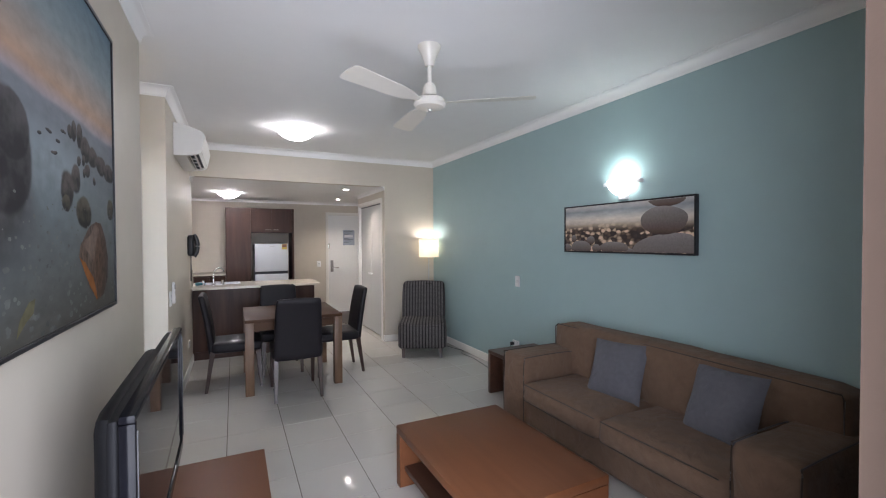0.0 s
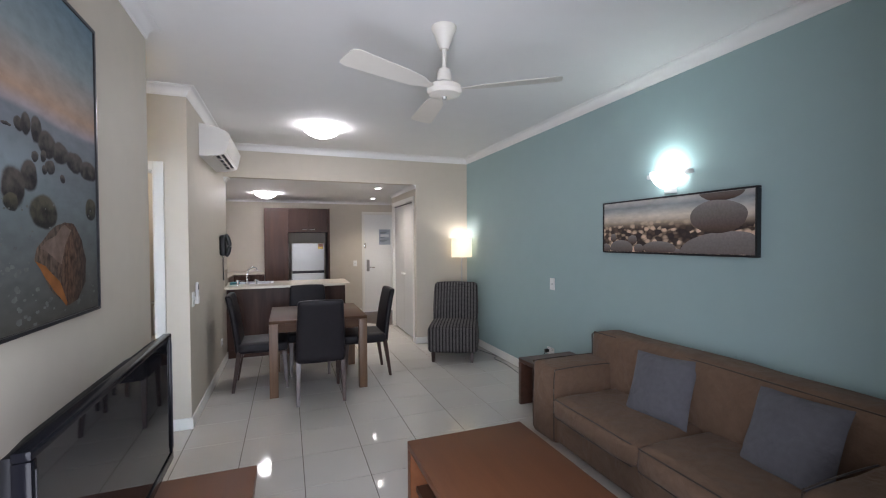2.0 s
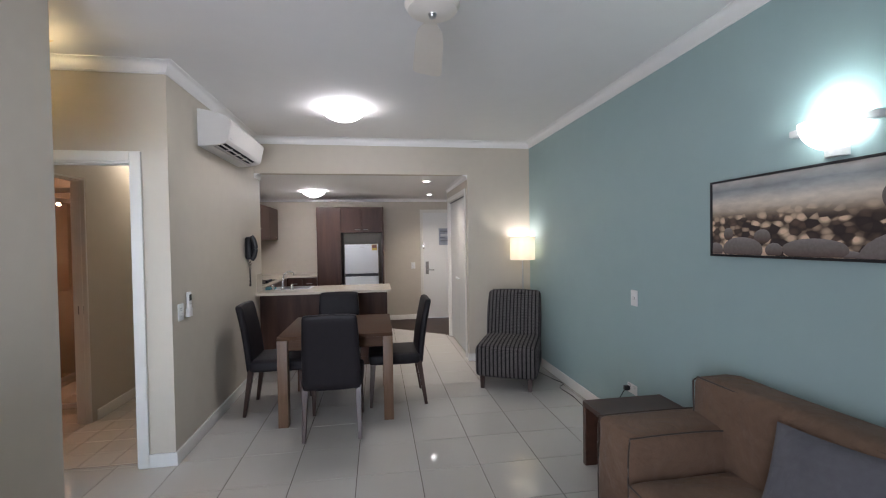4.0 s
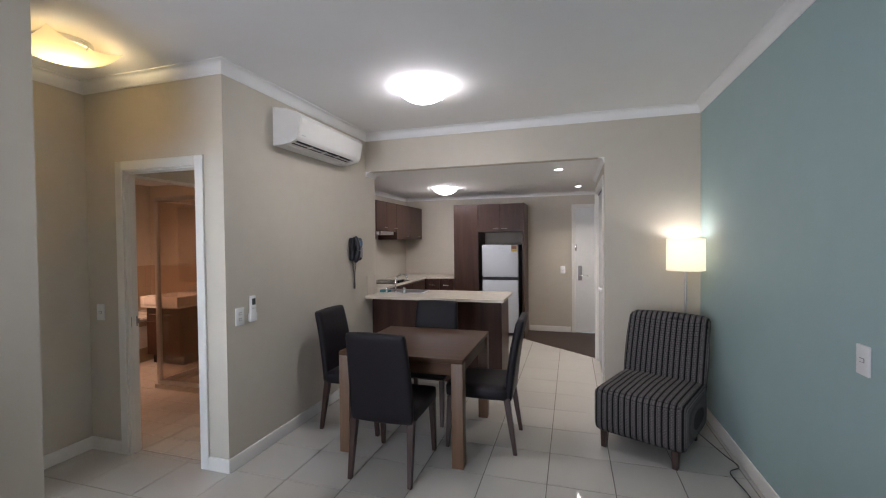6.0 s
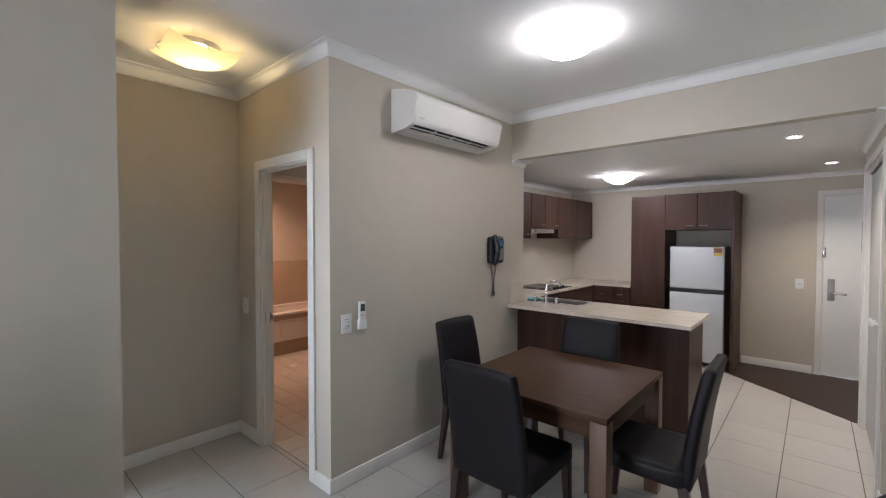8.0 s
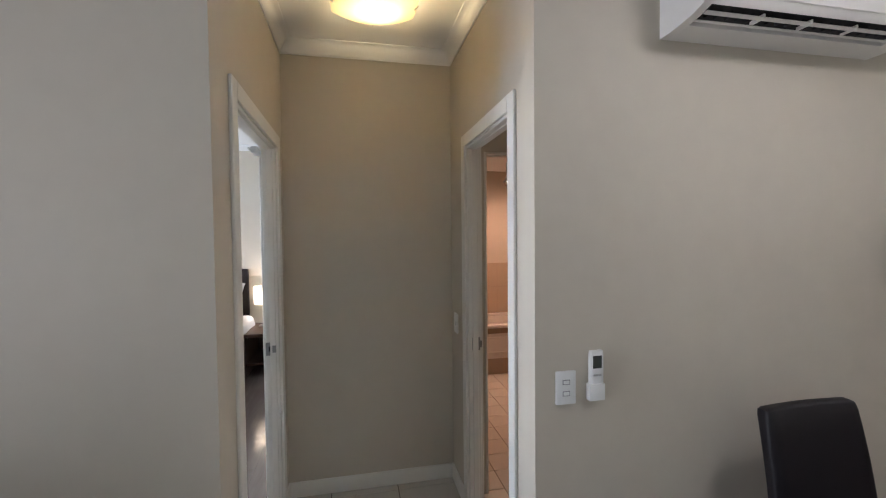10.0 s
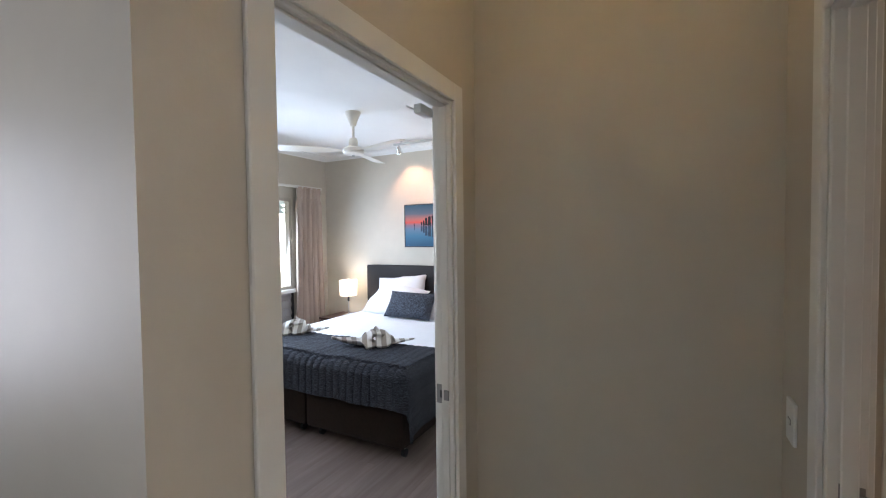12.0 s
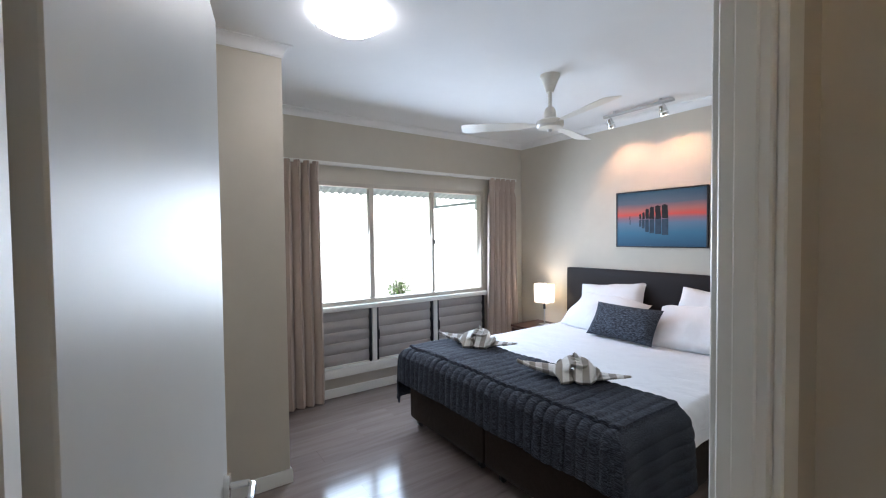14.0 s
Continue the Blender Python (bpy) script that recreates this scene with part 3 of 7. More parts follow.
part("bezel", boxes((-0.012, 0.02, -0.548, 0.548, 0.045, 0.082), (-0.012, 0.02, -0.548, 0.548, 0.570, 0.59), (-0.012, 0.02, -0.548, -0.524, 0.082, 0.570), (-0.012, 0.02, 0.524, 0.548, 0.082, 0.570), bevel=0.004), GLOSSBLK, tv)
part("screen", boxes((-0.010, 0.014, -0.524, 0.524, 0.082, 0.570)), SCREEN, tv, "glossy dark screen")
for y in (-0.535, 0.535):
    part("trim_strip", boxes((0.0205, 0.023, y - 0.002, y + 0.002, 0.10, 0.55)), BLACKP, tv)
part("stand", lathe([(0.0, 0.0), (0.16, 0.0), (0.165, 0.008), (0.15, 0.016), (0.035, 0.022), (0.03, 0.07), (0.0, 0.07)]), GLOSSBLK, tv)

# wall art: canvases with printed scenes


def ramp_mat(name, axis, stops, lo, hi, nscale=6.0, namp=0.08, stretch=(1, 1, 1), rough=0.6, fleck=0.0):
    """A print: a run of colours along an object axis, broken up by noise."""
    m = bpy.data.materials.new(name)
    m.use_nodes = True
    nt = m.node_tree
    b = nt.nodes["Principled BSDF"]
    b.inputs["Roughness"].default_value, b.inputs["Specular IOR Level"].default_value = rough, 0.12
    tc = nt.nodes.new("ShaderNodeTexCoord")
    sp = nt.nodes.new("ShaderNodeSeparateXYZ")
    nt.links.new(tc.outputs["Object"], sp.inputs[0])
    mr = nt.nodes.new("ShaderNodeMapRange")
    mr.inputs["From Min"].default_value, mr.inputs["From Max"].default_value = lo, hi
    nt.links.new(sp.outputs[axis], mr.inputs[0])
    mp = nt.nodes.new("ShaderNodeMapping")
    mp.inputs["Scale"].default_value = stretch
    nt.links.new(tc.outputs["Object"], mp.inputs[0])
    n = nt.nodes.new("ShaderNodeTexNoise")
    n.inputs["Scale"].default_value, n.inputs["Detail"].default_value = nscale, 6
    nt.links.new(mp.outputs[0], n.inputs["Vector"])
    ad = nt.nodes.new("ShaderNodeMath")
    ad.operation, ad.inputs[1].default_value = 'MULTIPLY_ADD', namp * 2
    nt.links.new(n.outputs["Fac"], ad.inputs[0])
    nt.links.new(mr.outputs[0], ad.inputs[2])
    sb = nt.nodes.new("ShaderNodeMath")
    sb.operation, sb.inputs[1].default_value = 'SUBTRACT', namp
    nt.links.new(ad.outputs[0], sb.inputs[0])
    r = nt.nodes.new("ShaderNodeValToRGB")
    while len(r.color_ramp.elements) < len(stops):
        r.color_ramp.elements.new(0.5)
    for e, (p, c) in zip(r.color_ramp.elements, stops):
        e.position, e.color = p, (*c, 1)
    nt.links.new(sb.outputs[0], r.inputs[0])
    out = r.outputs[0]
    if fleck:
        v = nt.nodes.new("ShaderNodeTexNoise")
        v.inputs["Scale"].default_value, v.inputs["Detail"].default_value = nscale * 5, 8
        nt.links.new(mp.outputs[0], v.inputs["Vector"])
        hs = nt.nodes.new("ShaderNodeHueSaturation")
        m2 = nt.nodes.new("ShaderNodeMapRange")
        m2.inputs["From Min"].default_value, m2.inputs["From Max"].default_value = 0.3, 0.7
        m2.inputs["To Min"].default_value, m2.inputs["To Max"].default_value = 1 - fleck, 1 + fleck
        nt.links.new(v.outputs["Fac"], m2.inputs[0])
        nt.links.new(m2.outputs[0], hs.inputs["Value"])
        nt.links.new(out, hs.inputs["Color"])
        out = hs.outputs[0]
    nt.links.new(out, b.inputs["Base Color"])
    return m


def blob(bm, cx, cz, rx, rz, y, n=22, rough=0.12, seed=0.0, flat=0.0, lean=0.0, lim=(0.846, 0.526)):
    """A flat stone outline in the print's plane (x across, z up)."""
    vs = []
    for k in range(n):
        a = 2 * math.pi * k / n
        q = 1 + rough * noise.noise(Vector((math.cos(a) * 1.6 + seed, math.sin(a) * 1.6, seed * 3.1)))
        z = math.sin(a) * rz * q
        if z < 0:
            z *= 1 - flat
        vs.append((max(-lim[0], min(lim[0], cx + math.cos(a) * rx * q + lean * z)), y, max(-lim[1], min(lim[1], cz + z))))
    bm.faces.new([bm.verts.new(v) for v in vs])


def canvas(name, label, w, h, m, print_mat, depth=0.035):
    """A framed canvas; local x across, z up, front towards -y."""
    t = thing(name, label, "picture", m)
    part("frame", boxes((-w / 2, w / 2, -depth, 0, -h / 2, -h / 2 + 0.012), (-w / 2, w / 2, -depth, 0, h / 2 - 0.012, h / 2), (-w / 2, -w / 2 + 0.012, -depth, 0, -h / 2 + 0.012, h / 2 - 0.012), (w / 2 - 0.012, w / 2, -depth, 0, -h / 2 + 0.012, h / 2 - 0.012), bevel=0.001, seg=1), BLACKP, t, "thin black frame")
    part("print", boxes((-w / 2 + 0.012, w / 2 - 0.012, -depth + 0.006, -0.004, -h / 2 + 0.012, h / 2 - 0.012)), print_mat, t, smooth=0)
    return t, -depth + 0.0055


# rocky beach at dusk, on the west wall (front towards +x)
A1 = ramp_mat("beach_print", 2, [(0.0, (0.060, 0.056, 0.046)), (0.12, (0.075, 0.078, 0.072)), (0.35, (0.110, 0.128, 0.130)), (0.50, (0.125, 0.140, 0.152)), (0.588, (0.150, 0.160, 0.180)), (0.60, (0.27, 0.23, 0.235)), (0.645, (0.36, 0.235, 0.165)), (0.70, (0.29, 0.235, 0.20)), (0.80, (0.20, 0.235, 0.245)), (1.0, (0.105, 0.165, 0.205))], -0.54, 0.54, 3, 0.02, (1, 1, 2.0), fleck=0.12)
art, ay = canvas("beach_painting", "large framed seascape print of rocks on a beach at dusk", 1.72, 1.08, pose(-0.429, 1.49, 1.762, 0, 0, 90), A1)


def soft_spots(m, spots, lit, shade, rough=0.02, nscale=16, soft=0.12, size=1.0):
    """Lay soft-edged printed shapes over a print's colour: spots are (x, z, half width, half height)."""
    nt = m.node_tree
    b = nt.nodes["Principled BSDF"]
    col = b.inputs["Base Color"].links[0].from_socket
    tc, n, off, mul, add = [nt.nodes.new(k) for k in ("ShaderNodeTexCoord", "ShaderNodeTexNoise", "ShaderNodeVectorMath", "ShaderNodeVectorMath", "ShaderNodeVectorMath")]
    n.inputs["Scale"].default_value, n.inputs["Detail"].default_value = nscale, 5
    off.operation, off.inputs[1].default_value = 'SUBTRACT', (0.5, 0.5, 0.5)
    mul.operation, mul.inputs[1].default_value = 'MULTIPLY', (rough * 4, 0, rough * 4)
    add.operation = 'ADD'
    nt.links.new(tc.outputs["Object"], n.inputs["Vector"]), nt.links.new(n.outputs["Color"], off.inputs[0]), nt.links.new(off.outputs[0], mul.inputs[0])
    nt.links.new(tc.outputs["Object"], add.inputs[0]), nt.links.new(mul.outputs[0], add.inputs[1])
    gr = nt.nodes.new("ShaderNodeTexNoise")
    gr.inputs["Scale"].default_value, gr.inputs["Detail"].default_value = nscale * 3, 6
    nt.links.new(tc.outputs["Object"], gr.inputs["Vector"])
    for cx, cz, rx, rz in spots:
        sub, sc, ln, mr, sp, ad, rp, mx = [nt.nodes.new(k) for k in ("ShaderNodeVectorMath", "ShaderNodeVectorMath", "ShaderNodeVectorMath", "ShaderNodeMapRange", "ShaderNodeSeparateXYZ", "ShaderNodeMath", "ShaderNodeValToRGB", "ShaderNodeMix")]
        sub.operation, sub.inputs[1].default_value = 'SUBTRACT', (cx, 0, cz)
        sc.operation, sc.inputs[1].default_value = 'MULTIPLY', (1 / rx / size, 0, 1 / rz / size)
        ln.operation = 'LENGTH'
        mr.interpolation_type = 'SMOOTHSTEP'
        mr.inputs["From Min"].default_value, mr.inputs["From Max"].default_value = 1 + soft, 1 - soft
        ad.operation, ad.inputs[1].default_value = 'MULTIPLY_ADD', 1.6
        rp.color_ramp.elements[0].position, rp.color_ramp.elements[1].position = 0.3, 1.7 / 1.8
        rp.color_ramp.elements[0].color, rp.color_ramp.elements[1].color = (*shade, 1), (*lit, 1)
        mx.data_type = 'RGBA'
        nt.links.new(add.outputs[0], sub.inputs[0]), nt.links.new(sub.outputs[0], sc.inputs[0]), nt.links.new(sc.outputs[0], ln.inputs[0])
        nt.links.new(ln.outputs["Value"], mr.inputs[0]), nt.links.new(sc.outputs[0], sp.inputs[0])
        hf = nt.nodes.new("ShaderNodeMath")
        hf.operation, hf.inputs[1].default_value, hf.inputs[2].default_value = 'MULTIPLY_ADD', 0.45, -0.2
        nt.links.new(sp.outputs[2], hf.inputs[0])
        nt.links.new(gr.outputs["Fac"], ad.inputs[0]), nt.links.new(hf.outputs[0], ad.inputs[2])
        nt.links.new(ad.outputs[0], rp.inputs[0])
        nt.links.new(mr.outputs[0], mx.inputs[0]), nt.links.new(col, mx.inputs[6]), nt.links.new(rp.outputs[0], mx.inputs[7])
        col = mx.outputs[2]
    nt.links.new(col, b.inputs["Base Color"])


# mist over the water, the dark reflection under the crag, then the crag and the rocks
soft_spots(A1, [(-0.55, -0.30, 0.42, 0.16), (0.20, -0.10, 0.26, 0.10)], (0.20, 0.235, 0.25), (0.125, 0.15, 0.155), 0.03, 5, 0.75)
soft_spots(A1, [(-0.13, -0.20, 0.20, 0.16)], (0.07, 0.07, 0.068), (0.035, 0.034, 0.034), 0.02, 6, 0.6)
soft_spots(A1, [(-0.22, -0.09, 0.13, 0.15), (-0.05, -0.085, 0.125, 0.14), (-0.10, -0.015, 0.15, 0.065), (-0.02, -0.02, 0.085, 0.075)], (0.062, 0.058, 0.058), (0.016, 0.015, 0.017), 0.008, 6, 0.07)
soft_spots(A1, [(0.19, 0.012, 0.022, 0.006), (0.25, 0.0, 0.026, 0.007), (0.13, -0.006, 0.022, 0.006), (0.30, 0.035, 0.030, 0.006), (0.22, -0.035, 0.03, 0.006), (0.355, 0.052, 0.024, 0.025), (0.385, 0.064, 0.030, 0.040), (0.44, 0.058, 0.034, 0.048), (0.50, 0.022, 0.066, 0.048), (0.58, 0.012, 0.062, 0.046), (0.68, 0.0, 0.075, 0.042), (0.79, -0.015, 0.085, 0.042), (0.43, -0.025, 0.022, 0.020), (0.475, -0.018, 0.022, 0.026), (0.52, -0.045, 0.036, 0.028), (0.485, -0.060, 0.018, 0.016), (0.60, -0.075, 0.020, 0.014), (0.395, -0.085, 0.056, 0.056), (0.32, -0.125, 0.068, 0.070)], (0.075, 0.064, 0.055), (0.010, 0.009, 0.010), 0.010, 10, 0.12, 0.84)
soft_spots(A1, [(0.305, -0.170, 0.036, 0.028), (0.475, -0.185, 0.078, 0.054), (0.80, -0.155, 0.045, 0.040)], (0.070, 0.064, 0.042), (0.012, 0.011, 0.010), 0.009, 10, 0.09)
ROCKB = ramp_mat("print_boulder", 0, [(0.0, (0.10, 0.066, 0.046)), (0.35, (0.070, 0.050, 0.038)), (0.6, (0.075, 0.042, 0.026)), (1.0, (0.030, 0.023, 0.020))], 0.40, 0.76, 14, 0.12, (1, 1, 0.5), fleck=0.6)
WETST = mat("print_pebble", (0.115, 0.118, 0.110), 0.8, scale=20, vary=0.7, spec=0.05)


def outline(bm, pts, y, n=4, rough=0.006, seed=0.0):
    """A printed shape with slightly uneven edges through pts (x, z)."""
    vs = []
    for (xa, za), (xb, zb) in zip(pts, pts[1:] + pts[:1]):
        for k in range(n):
            t = k / n
            x, z = xa + (xb - xa) * t, za + (zb - za) * t
            q = noise.noise_vector(Vector((x * 14, z * 14, seed))) * rough
            vs.append(bm.verts.new((x + q.x, y, z + q.y)))
    bm.faces.new(vs)
    return bm


part("printed_boulder", outline(bmesh.new(), [(0.60, -0.490), (0.52, -0.44), (0.41, -0.335), (0.43, -0.29), (0.50, -0.245), (0.60, -0.205), (0.66, -0.215), (0.715, -0.27), (0.75, -0.34), (0.74, -0.42), (0.68, -0.48)], ay - 0.0006, seed=3.0, rough=0.010), ROCKB, art, smooth=0)
part("printed_boulder_face", outline(bmesh.new(), [(0.415, -0.335), (0.47, -0.352), (0.555, -0.405), (0.605, -0.478), (0.595, -0.486), (0.52, -0.437)], ay - 0.0008, seed=6.0, rough=0.006), mat("print_orange_rock", (0.205, 0.085, 0.030), 0.8, scale=22, vary=0.45, spec=0.05), art, smooth=0)
part("printed_boulder_crest", outline(bmesh.new(), [(0.44, -0.300), (0.52, -0.262), (0.60, -0.222), (0.635, -0.235), (0.60, -0.285), (0.57, -0.345), (0.52, -0.325)], ay - 0.0008, seed=8.0, rough=0.014), mat("print_pale_rock", (0.145, 0.105, 0.082), 0.8, scale=26, vary=0.55, spec=0.05), art, smooth=0)
part("printed_leaf", outline(bmesh.new(), [(-0.03, -0.505), (-0.01, -0.465), (0.04, -0.43), (0.075, -0.425), (0.06, -0.46), (0.02, -0.475)], ay - 0.0006, seed=5.0), mat("print_leaf", (0.12, 0.11, 0.065), 0.8, scale=30, vary=0.5, spec=0.05), art, smooth=0)
_b = bmesh.new()
rnd = random.Random(5)
for k in range(240):
    u = rnd.random()
    cz = -0.52 + 0.36 * u
    s = 0.012 * (1 - 0.6 * u) * (0.4 + rnd.random())
    blob(_b, rnd.uniform(-0.6, 0.83) if k % 2 else rnd.gauss(0.2, 0.18), cz, s, s * 0.6, ay + 0.0004 - 0.0000012 * k, n=8, seed=rnd.random() * 50, rough=0.5)
tagged(part("printed_pebbles", _b, WETST, art, smooth=0), kind="stuff")

# stacked pebbles, on the teal wall (front towards -x)
A2 = ramp_mat("pebble_print", 2, [(0.0, (0.060, 0.048, 0.042)), (0.25, (0.085, 0.064, 0.052)), (0.42, (0.21, 0.14, 0.095)), (0.56, (0.50, 0.40, 0.30)), (0.68, (0.66, 0.59, 0.50)), (0.80, (0.40, 0.40, 0.39)), (0.86, (0.28, 0.30, 0.305)), (1.0, (0.60, 0.56, 0.51))], -0.205, 0.205, 3, 0.05, (1, 1, 2.5), fleck=0.12)
pic, py = canvas("pebble_picture", "long framed print of balanced grey beach pebbles", 1.24, 0.41, pose(2.819, 2.565, 1.580, 0, 0, -90), A2)
PL = (0.606, 0.191)
_nt = A2.node_tree
_pb = _nt.nodes["Principled BSDF"]
_col = _pb.inputs["Base Color"].links[0].from_socket
_tc, _mp, _vo, _rp, _sp, _mr, _mx, _ds, _dk = [_nt.nodes.new(k) for k in ("ShaderNodeTexCoord", "ShaderNodeMapping", "ShaderNodeTexVoronoi", "ShaderNodeValToRGB", "ShaderNodeSeparateXYZ", "ShaderNodeMapRange", "ShaderNodeMix", "ShaderNodeMapRange", "ShaderNodeMix")]
_mp.inputs["Scale"].default_value = (0.8, 0.02, 1.15)
_vo.feature, _vo.inputs["Scale"].default_value, _vo.inputs["Smoothness"].default_value = 'SMOOTH_F1', 30.0, 0.35
_nt.links.new(_tc.outputs["Object"], _mp.inputs[0]), _nt.links.new(_mp.outputs[0], _vo.inputs["Vector"])
_nt.links.new(_vo.outputs["Color"], _rp.inputs[0])
for _k, (_p, _c) in enumerate(((0.25, (0.055, 0.042, 0.038)), (0.72, (0.74, 0.55, 0.38)))):
    _rp.color_ramp.elements[_k].position, _rp.color_ramp.elements[_k].color = _p, (*_c, 1)
_e = _rp.color_ramp.elements.new(0.5)
_e.color = (0.17, 0.115, 0.085, 1)
_ds.inputs["From Min"].default_value, _ds.inputs["From Max"].default_value, _ds.inputs["To Min"].default_value, _ds.inputs["To Max"].default_value = 0.35, 0.75, 0.0, 0.75
_nt.links.new(_vo.outputs["Distance"], _ds.inputs[0])
_dk.data_type, _dk.inputs[7].default_value = 'RGBA', (0.045, 0.034, 0.030, 1)
_nt.links.new(_ds.outputs[0], _dk.inputs[0]), _nt.links.new(_rp.outputs[0], _dk.inputs[6])
_nt.links.new(_tc.outputs["Object"], _sp.inputs[0]), _nt.links.new(_sp.outputs[2], _mr.inputs[0])
_mr.interpolation_type = 'SMOOTHSTEP'
_mr.inputs["From Min"].default_value, _mr.inputs["From Max"].default_value = 0.055, -0.03
_mx.data_type = 'RGBA'
_nt.links.new(_mr.outputs[0], _mx.inputs[0]), _nt.links.new(_col, _mx.inputs[6]), _nt.links.new(_dk.outputs[2], _mx.inputs[7])
_nt.links.new(_mx.outputs[2], _pb.inputs["Base Color"])
for k, (cx, cz, rx, rz) in enumerate(((-0.50, -0.085, 0.030, 0.034), (-0.30, -0.100, 0.045, 0.036), (-0.24, -0.165, 0.045, 0.034), (0.09, -0.185, 0.05, 0.022), (-0.585, -0.170, 0.050, 0.040), (-0.415, -0.165, 0.118, 0.064), (-0.058, -0.160, 0.142, 0.050), (0.435, -0.205, 0.315, 0.155), (0.405, 0.192, 0.142, 0.054), (0.379, 0.042, 0.188, 0.103))):
    _b = bmesh.new()
    blob(_b, cx, cz, rx, rz, py - 0.0002 - 0.00008 * k, n=40, seed=k + 2.0, rough=0.05, lim=PL)
    part("printed_stone", _b, ramp_mat("print_stone", 2, [(0.0, (0.060, 0.040, 0.030)), (0.18, (0.120, 0.085, 0.068)), (0.45, (0.165, 0.134, 0.120)), (0.8, (0.215, 0.192, 0.180)), (1.0, (0.28, 0.255, 0.24))], cz - rz, cz + rz, 14, 0.05, (1, 1, 1), fleck=0.10), pic, smooth=0)

def switch_plate(name, label, category, m, w=0.075, h=0.118, rockers=((0, 0.02), (0, -0.02)), group=""):
    """A wall plate; front towards -y."""
    t = thing(name, label, category, m, group)
    part("plate", boxes((-w / 2, w / 2, -0.010, 0, -h / 2, h / 2), bevel=0.003), WHITEP, t)
    for x, z in rockers:
        # Grey slip behind the rocker paints in its shaded gap.
        part("rocker_surround", boxes((x - 0.014, x + 0.014, -0.0108, -0.0098, z - 0.009, z + 0.009)), GAPGREY, t)
        part("rocker", boxes((x - 0.011, x + 0.011, -0.014, -0.010, z - 0.006, z + 0.006), bevel=0.0015, seg=1), WHITEP, t)
    return t


W90, E90 = 90, -90
switch_plate("light_switch", "white two-gang light switch plate on the greige wall", "switch", pose(-0.43, 4.24, 1.015, 0, 0, W90))
switch_plate("light_switch", "white light switch plate on the teal wall", "switch", pose(2.82, 3.945, 1.035, 0, 0, E90), rockers=((0, 0.0),))
switch_plate("light_switch", "white light switch plate by the bathroom door", "switch", pose(-1.56, 4.128, 1.02, 0, 0, 0), rockers=((0, 0.0),))
switch_plate("light_switch", "white light switch plate beside the entry door", "switch", pose(1.60, 9.06, 1.02, 0, 0, 0), rockers=((0, 0.0),))
switch_plate("power_point", "white power point low on the greige wall", "power point", pose(-0.43, 5.76, 0.32, 0, 0, W90), 0.115, 0.072, ((-0.03, 0.02), (0.03, 0.02)))
pp = switch_plate("power_point", "white power point on the teal wall with a black plug", "power point", pose(2.82, 3.975, 0.345, 0, 0, E90), 0.115, 0.072, ((-0.03, 0.02), (0.03, 0.02)))
part("plug", rounded(bmesh.new(), -0.045, -0.012, -0.055, -0.012, -0.018, 0.018, 0.008, 0, 4), BLACKP, pp, "black plug")

# lamp cable along the skirting to the plug
cable = part("power_cable", pipe(bmesh.new(), smooth_path([(2.775, 4.005, 0.34), (2.74, 4.03, 0.25), (2.70, 4.10, 0.06), (2.66, 4.22, 0.007), (2.69, 4.45, 0.007), (2.72, 4.75, 0.007), (2.70, 5.0, 0.008), (2.78, 5.10, 0.008), (2.74, 5.25, 0.01), (2.66, 5.6, 0.008), (2.63, 5.74, 0.008)]), 0.0035, 6), BLACKP)
tagged(cable, "thin black lamp cable trailing along the tiles to the plug", "cable")

# air conditioner remote in its holder
rem = thing("air_conditioner_remote", "white remote control in a wall holder", "remote", pose(-0.43, 4.352, 0.965, 0, 0, W90))
part("holder", boxes((-0.030, 0.030, -0.026, 0, 0.0, 0.06), bevel=0.003), WHITEP, rem)
part("body", rounded(bmesh.new(), -0.027, 0.027, -0.024, -0.004, 0.012, 0.178, 0.008, 0, 5), WHITEP, rem)
part("display", boxes((-0.017, 0.017, -0.0255, -0.023, 0.115, 0.160), bevel=0.001, seg=1), mat("lcd", (0.05, 0.06, 0.055), 0.2), rem, "dark display")
for k in range(3):
    part("button", boxes((-0.016 + 0.011 * k, -0.007 + 0.011 * k, -0.0265, -0.0235, 0.088, 0.095), bevel=0.001, seg=1), STEEL, rem)

# split air conditioner
ac = thing("air_conditioner", "white split air conditioner high on the wall with open louvres", "air conditioner", pose(-0.43, 4.615, 2.263))
_under = [(0.0, -0.011), (0.050, -0.010), (0.100, -0.005)]
_slot = [(0.112, 0.040), (0.188, 0.052)]
_lip = [(0.150, 0.003)]
_face = [(0.195, 0.017), (0.208, 0.028), (0.219, 0.050), (0.229, 0.100), (0.244, 0.165), (0.247, 0.185), (0.238, 0.203), (0.211, 0.225), (0.130, 0.255), (0.0, 0.281)]


def extrude_y(profile, y0, y1):
    bm = bmesh.new()
    a = [bm.verts.new((x, y0, z)) for x, z in profile]
    b = [bm.verts.new((x, y1, z)) for x, z in profile]
    bm.faces.new(a), bm.faces.new(b[::-1])
    for k in range(len(profile)):
        bm.faces.new((a[k], a[(k + 1) % len(profile)], b[(k + 1) % len(profile)], b[k]))
    return bm


ACW = mat("ac_plastic", (0.74, 0.72, 0.68), 0.35, vary=0.02)
for y0, y1 in ((0.0, 0.012), (0.956, 0.968)):
    part("end_cap", extrude_y(_under + _lip + _face, y0, y1), ACW, ac, smooth=30)


def shrunk(profile):
    return [(x - 0.002 if x > 0 else x, z) for x, z in profile]


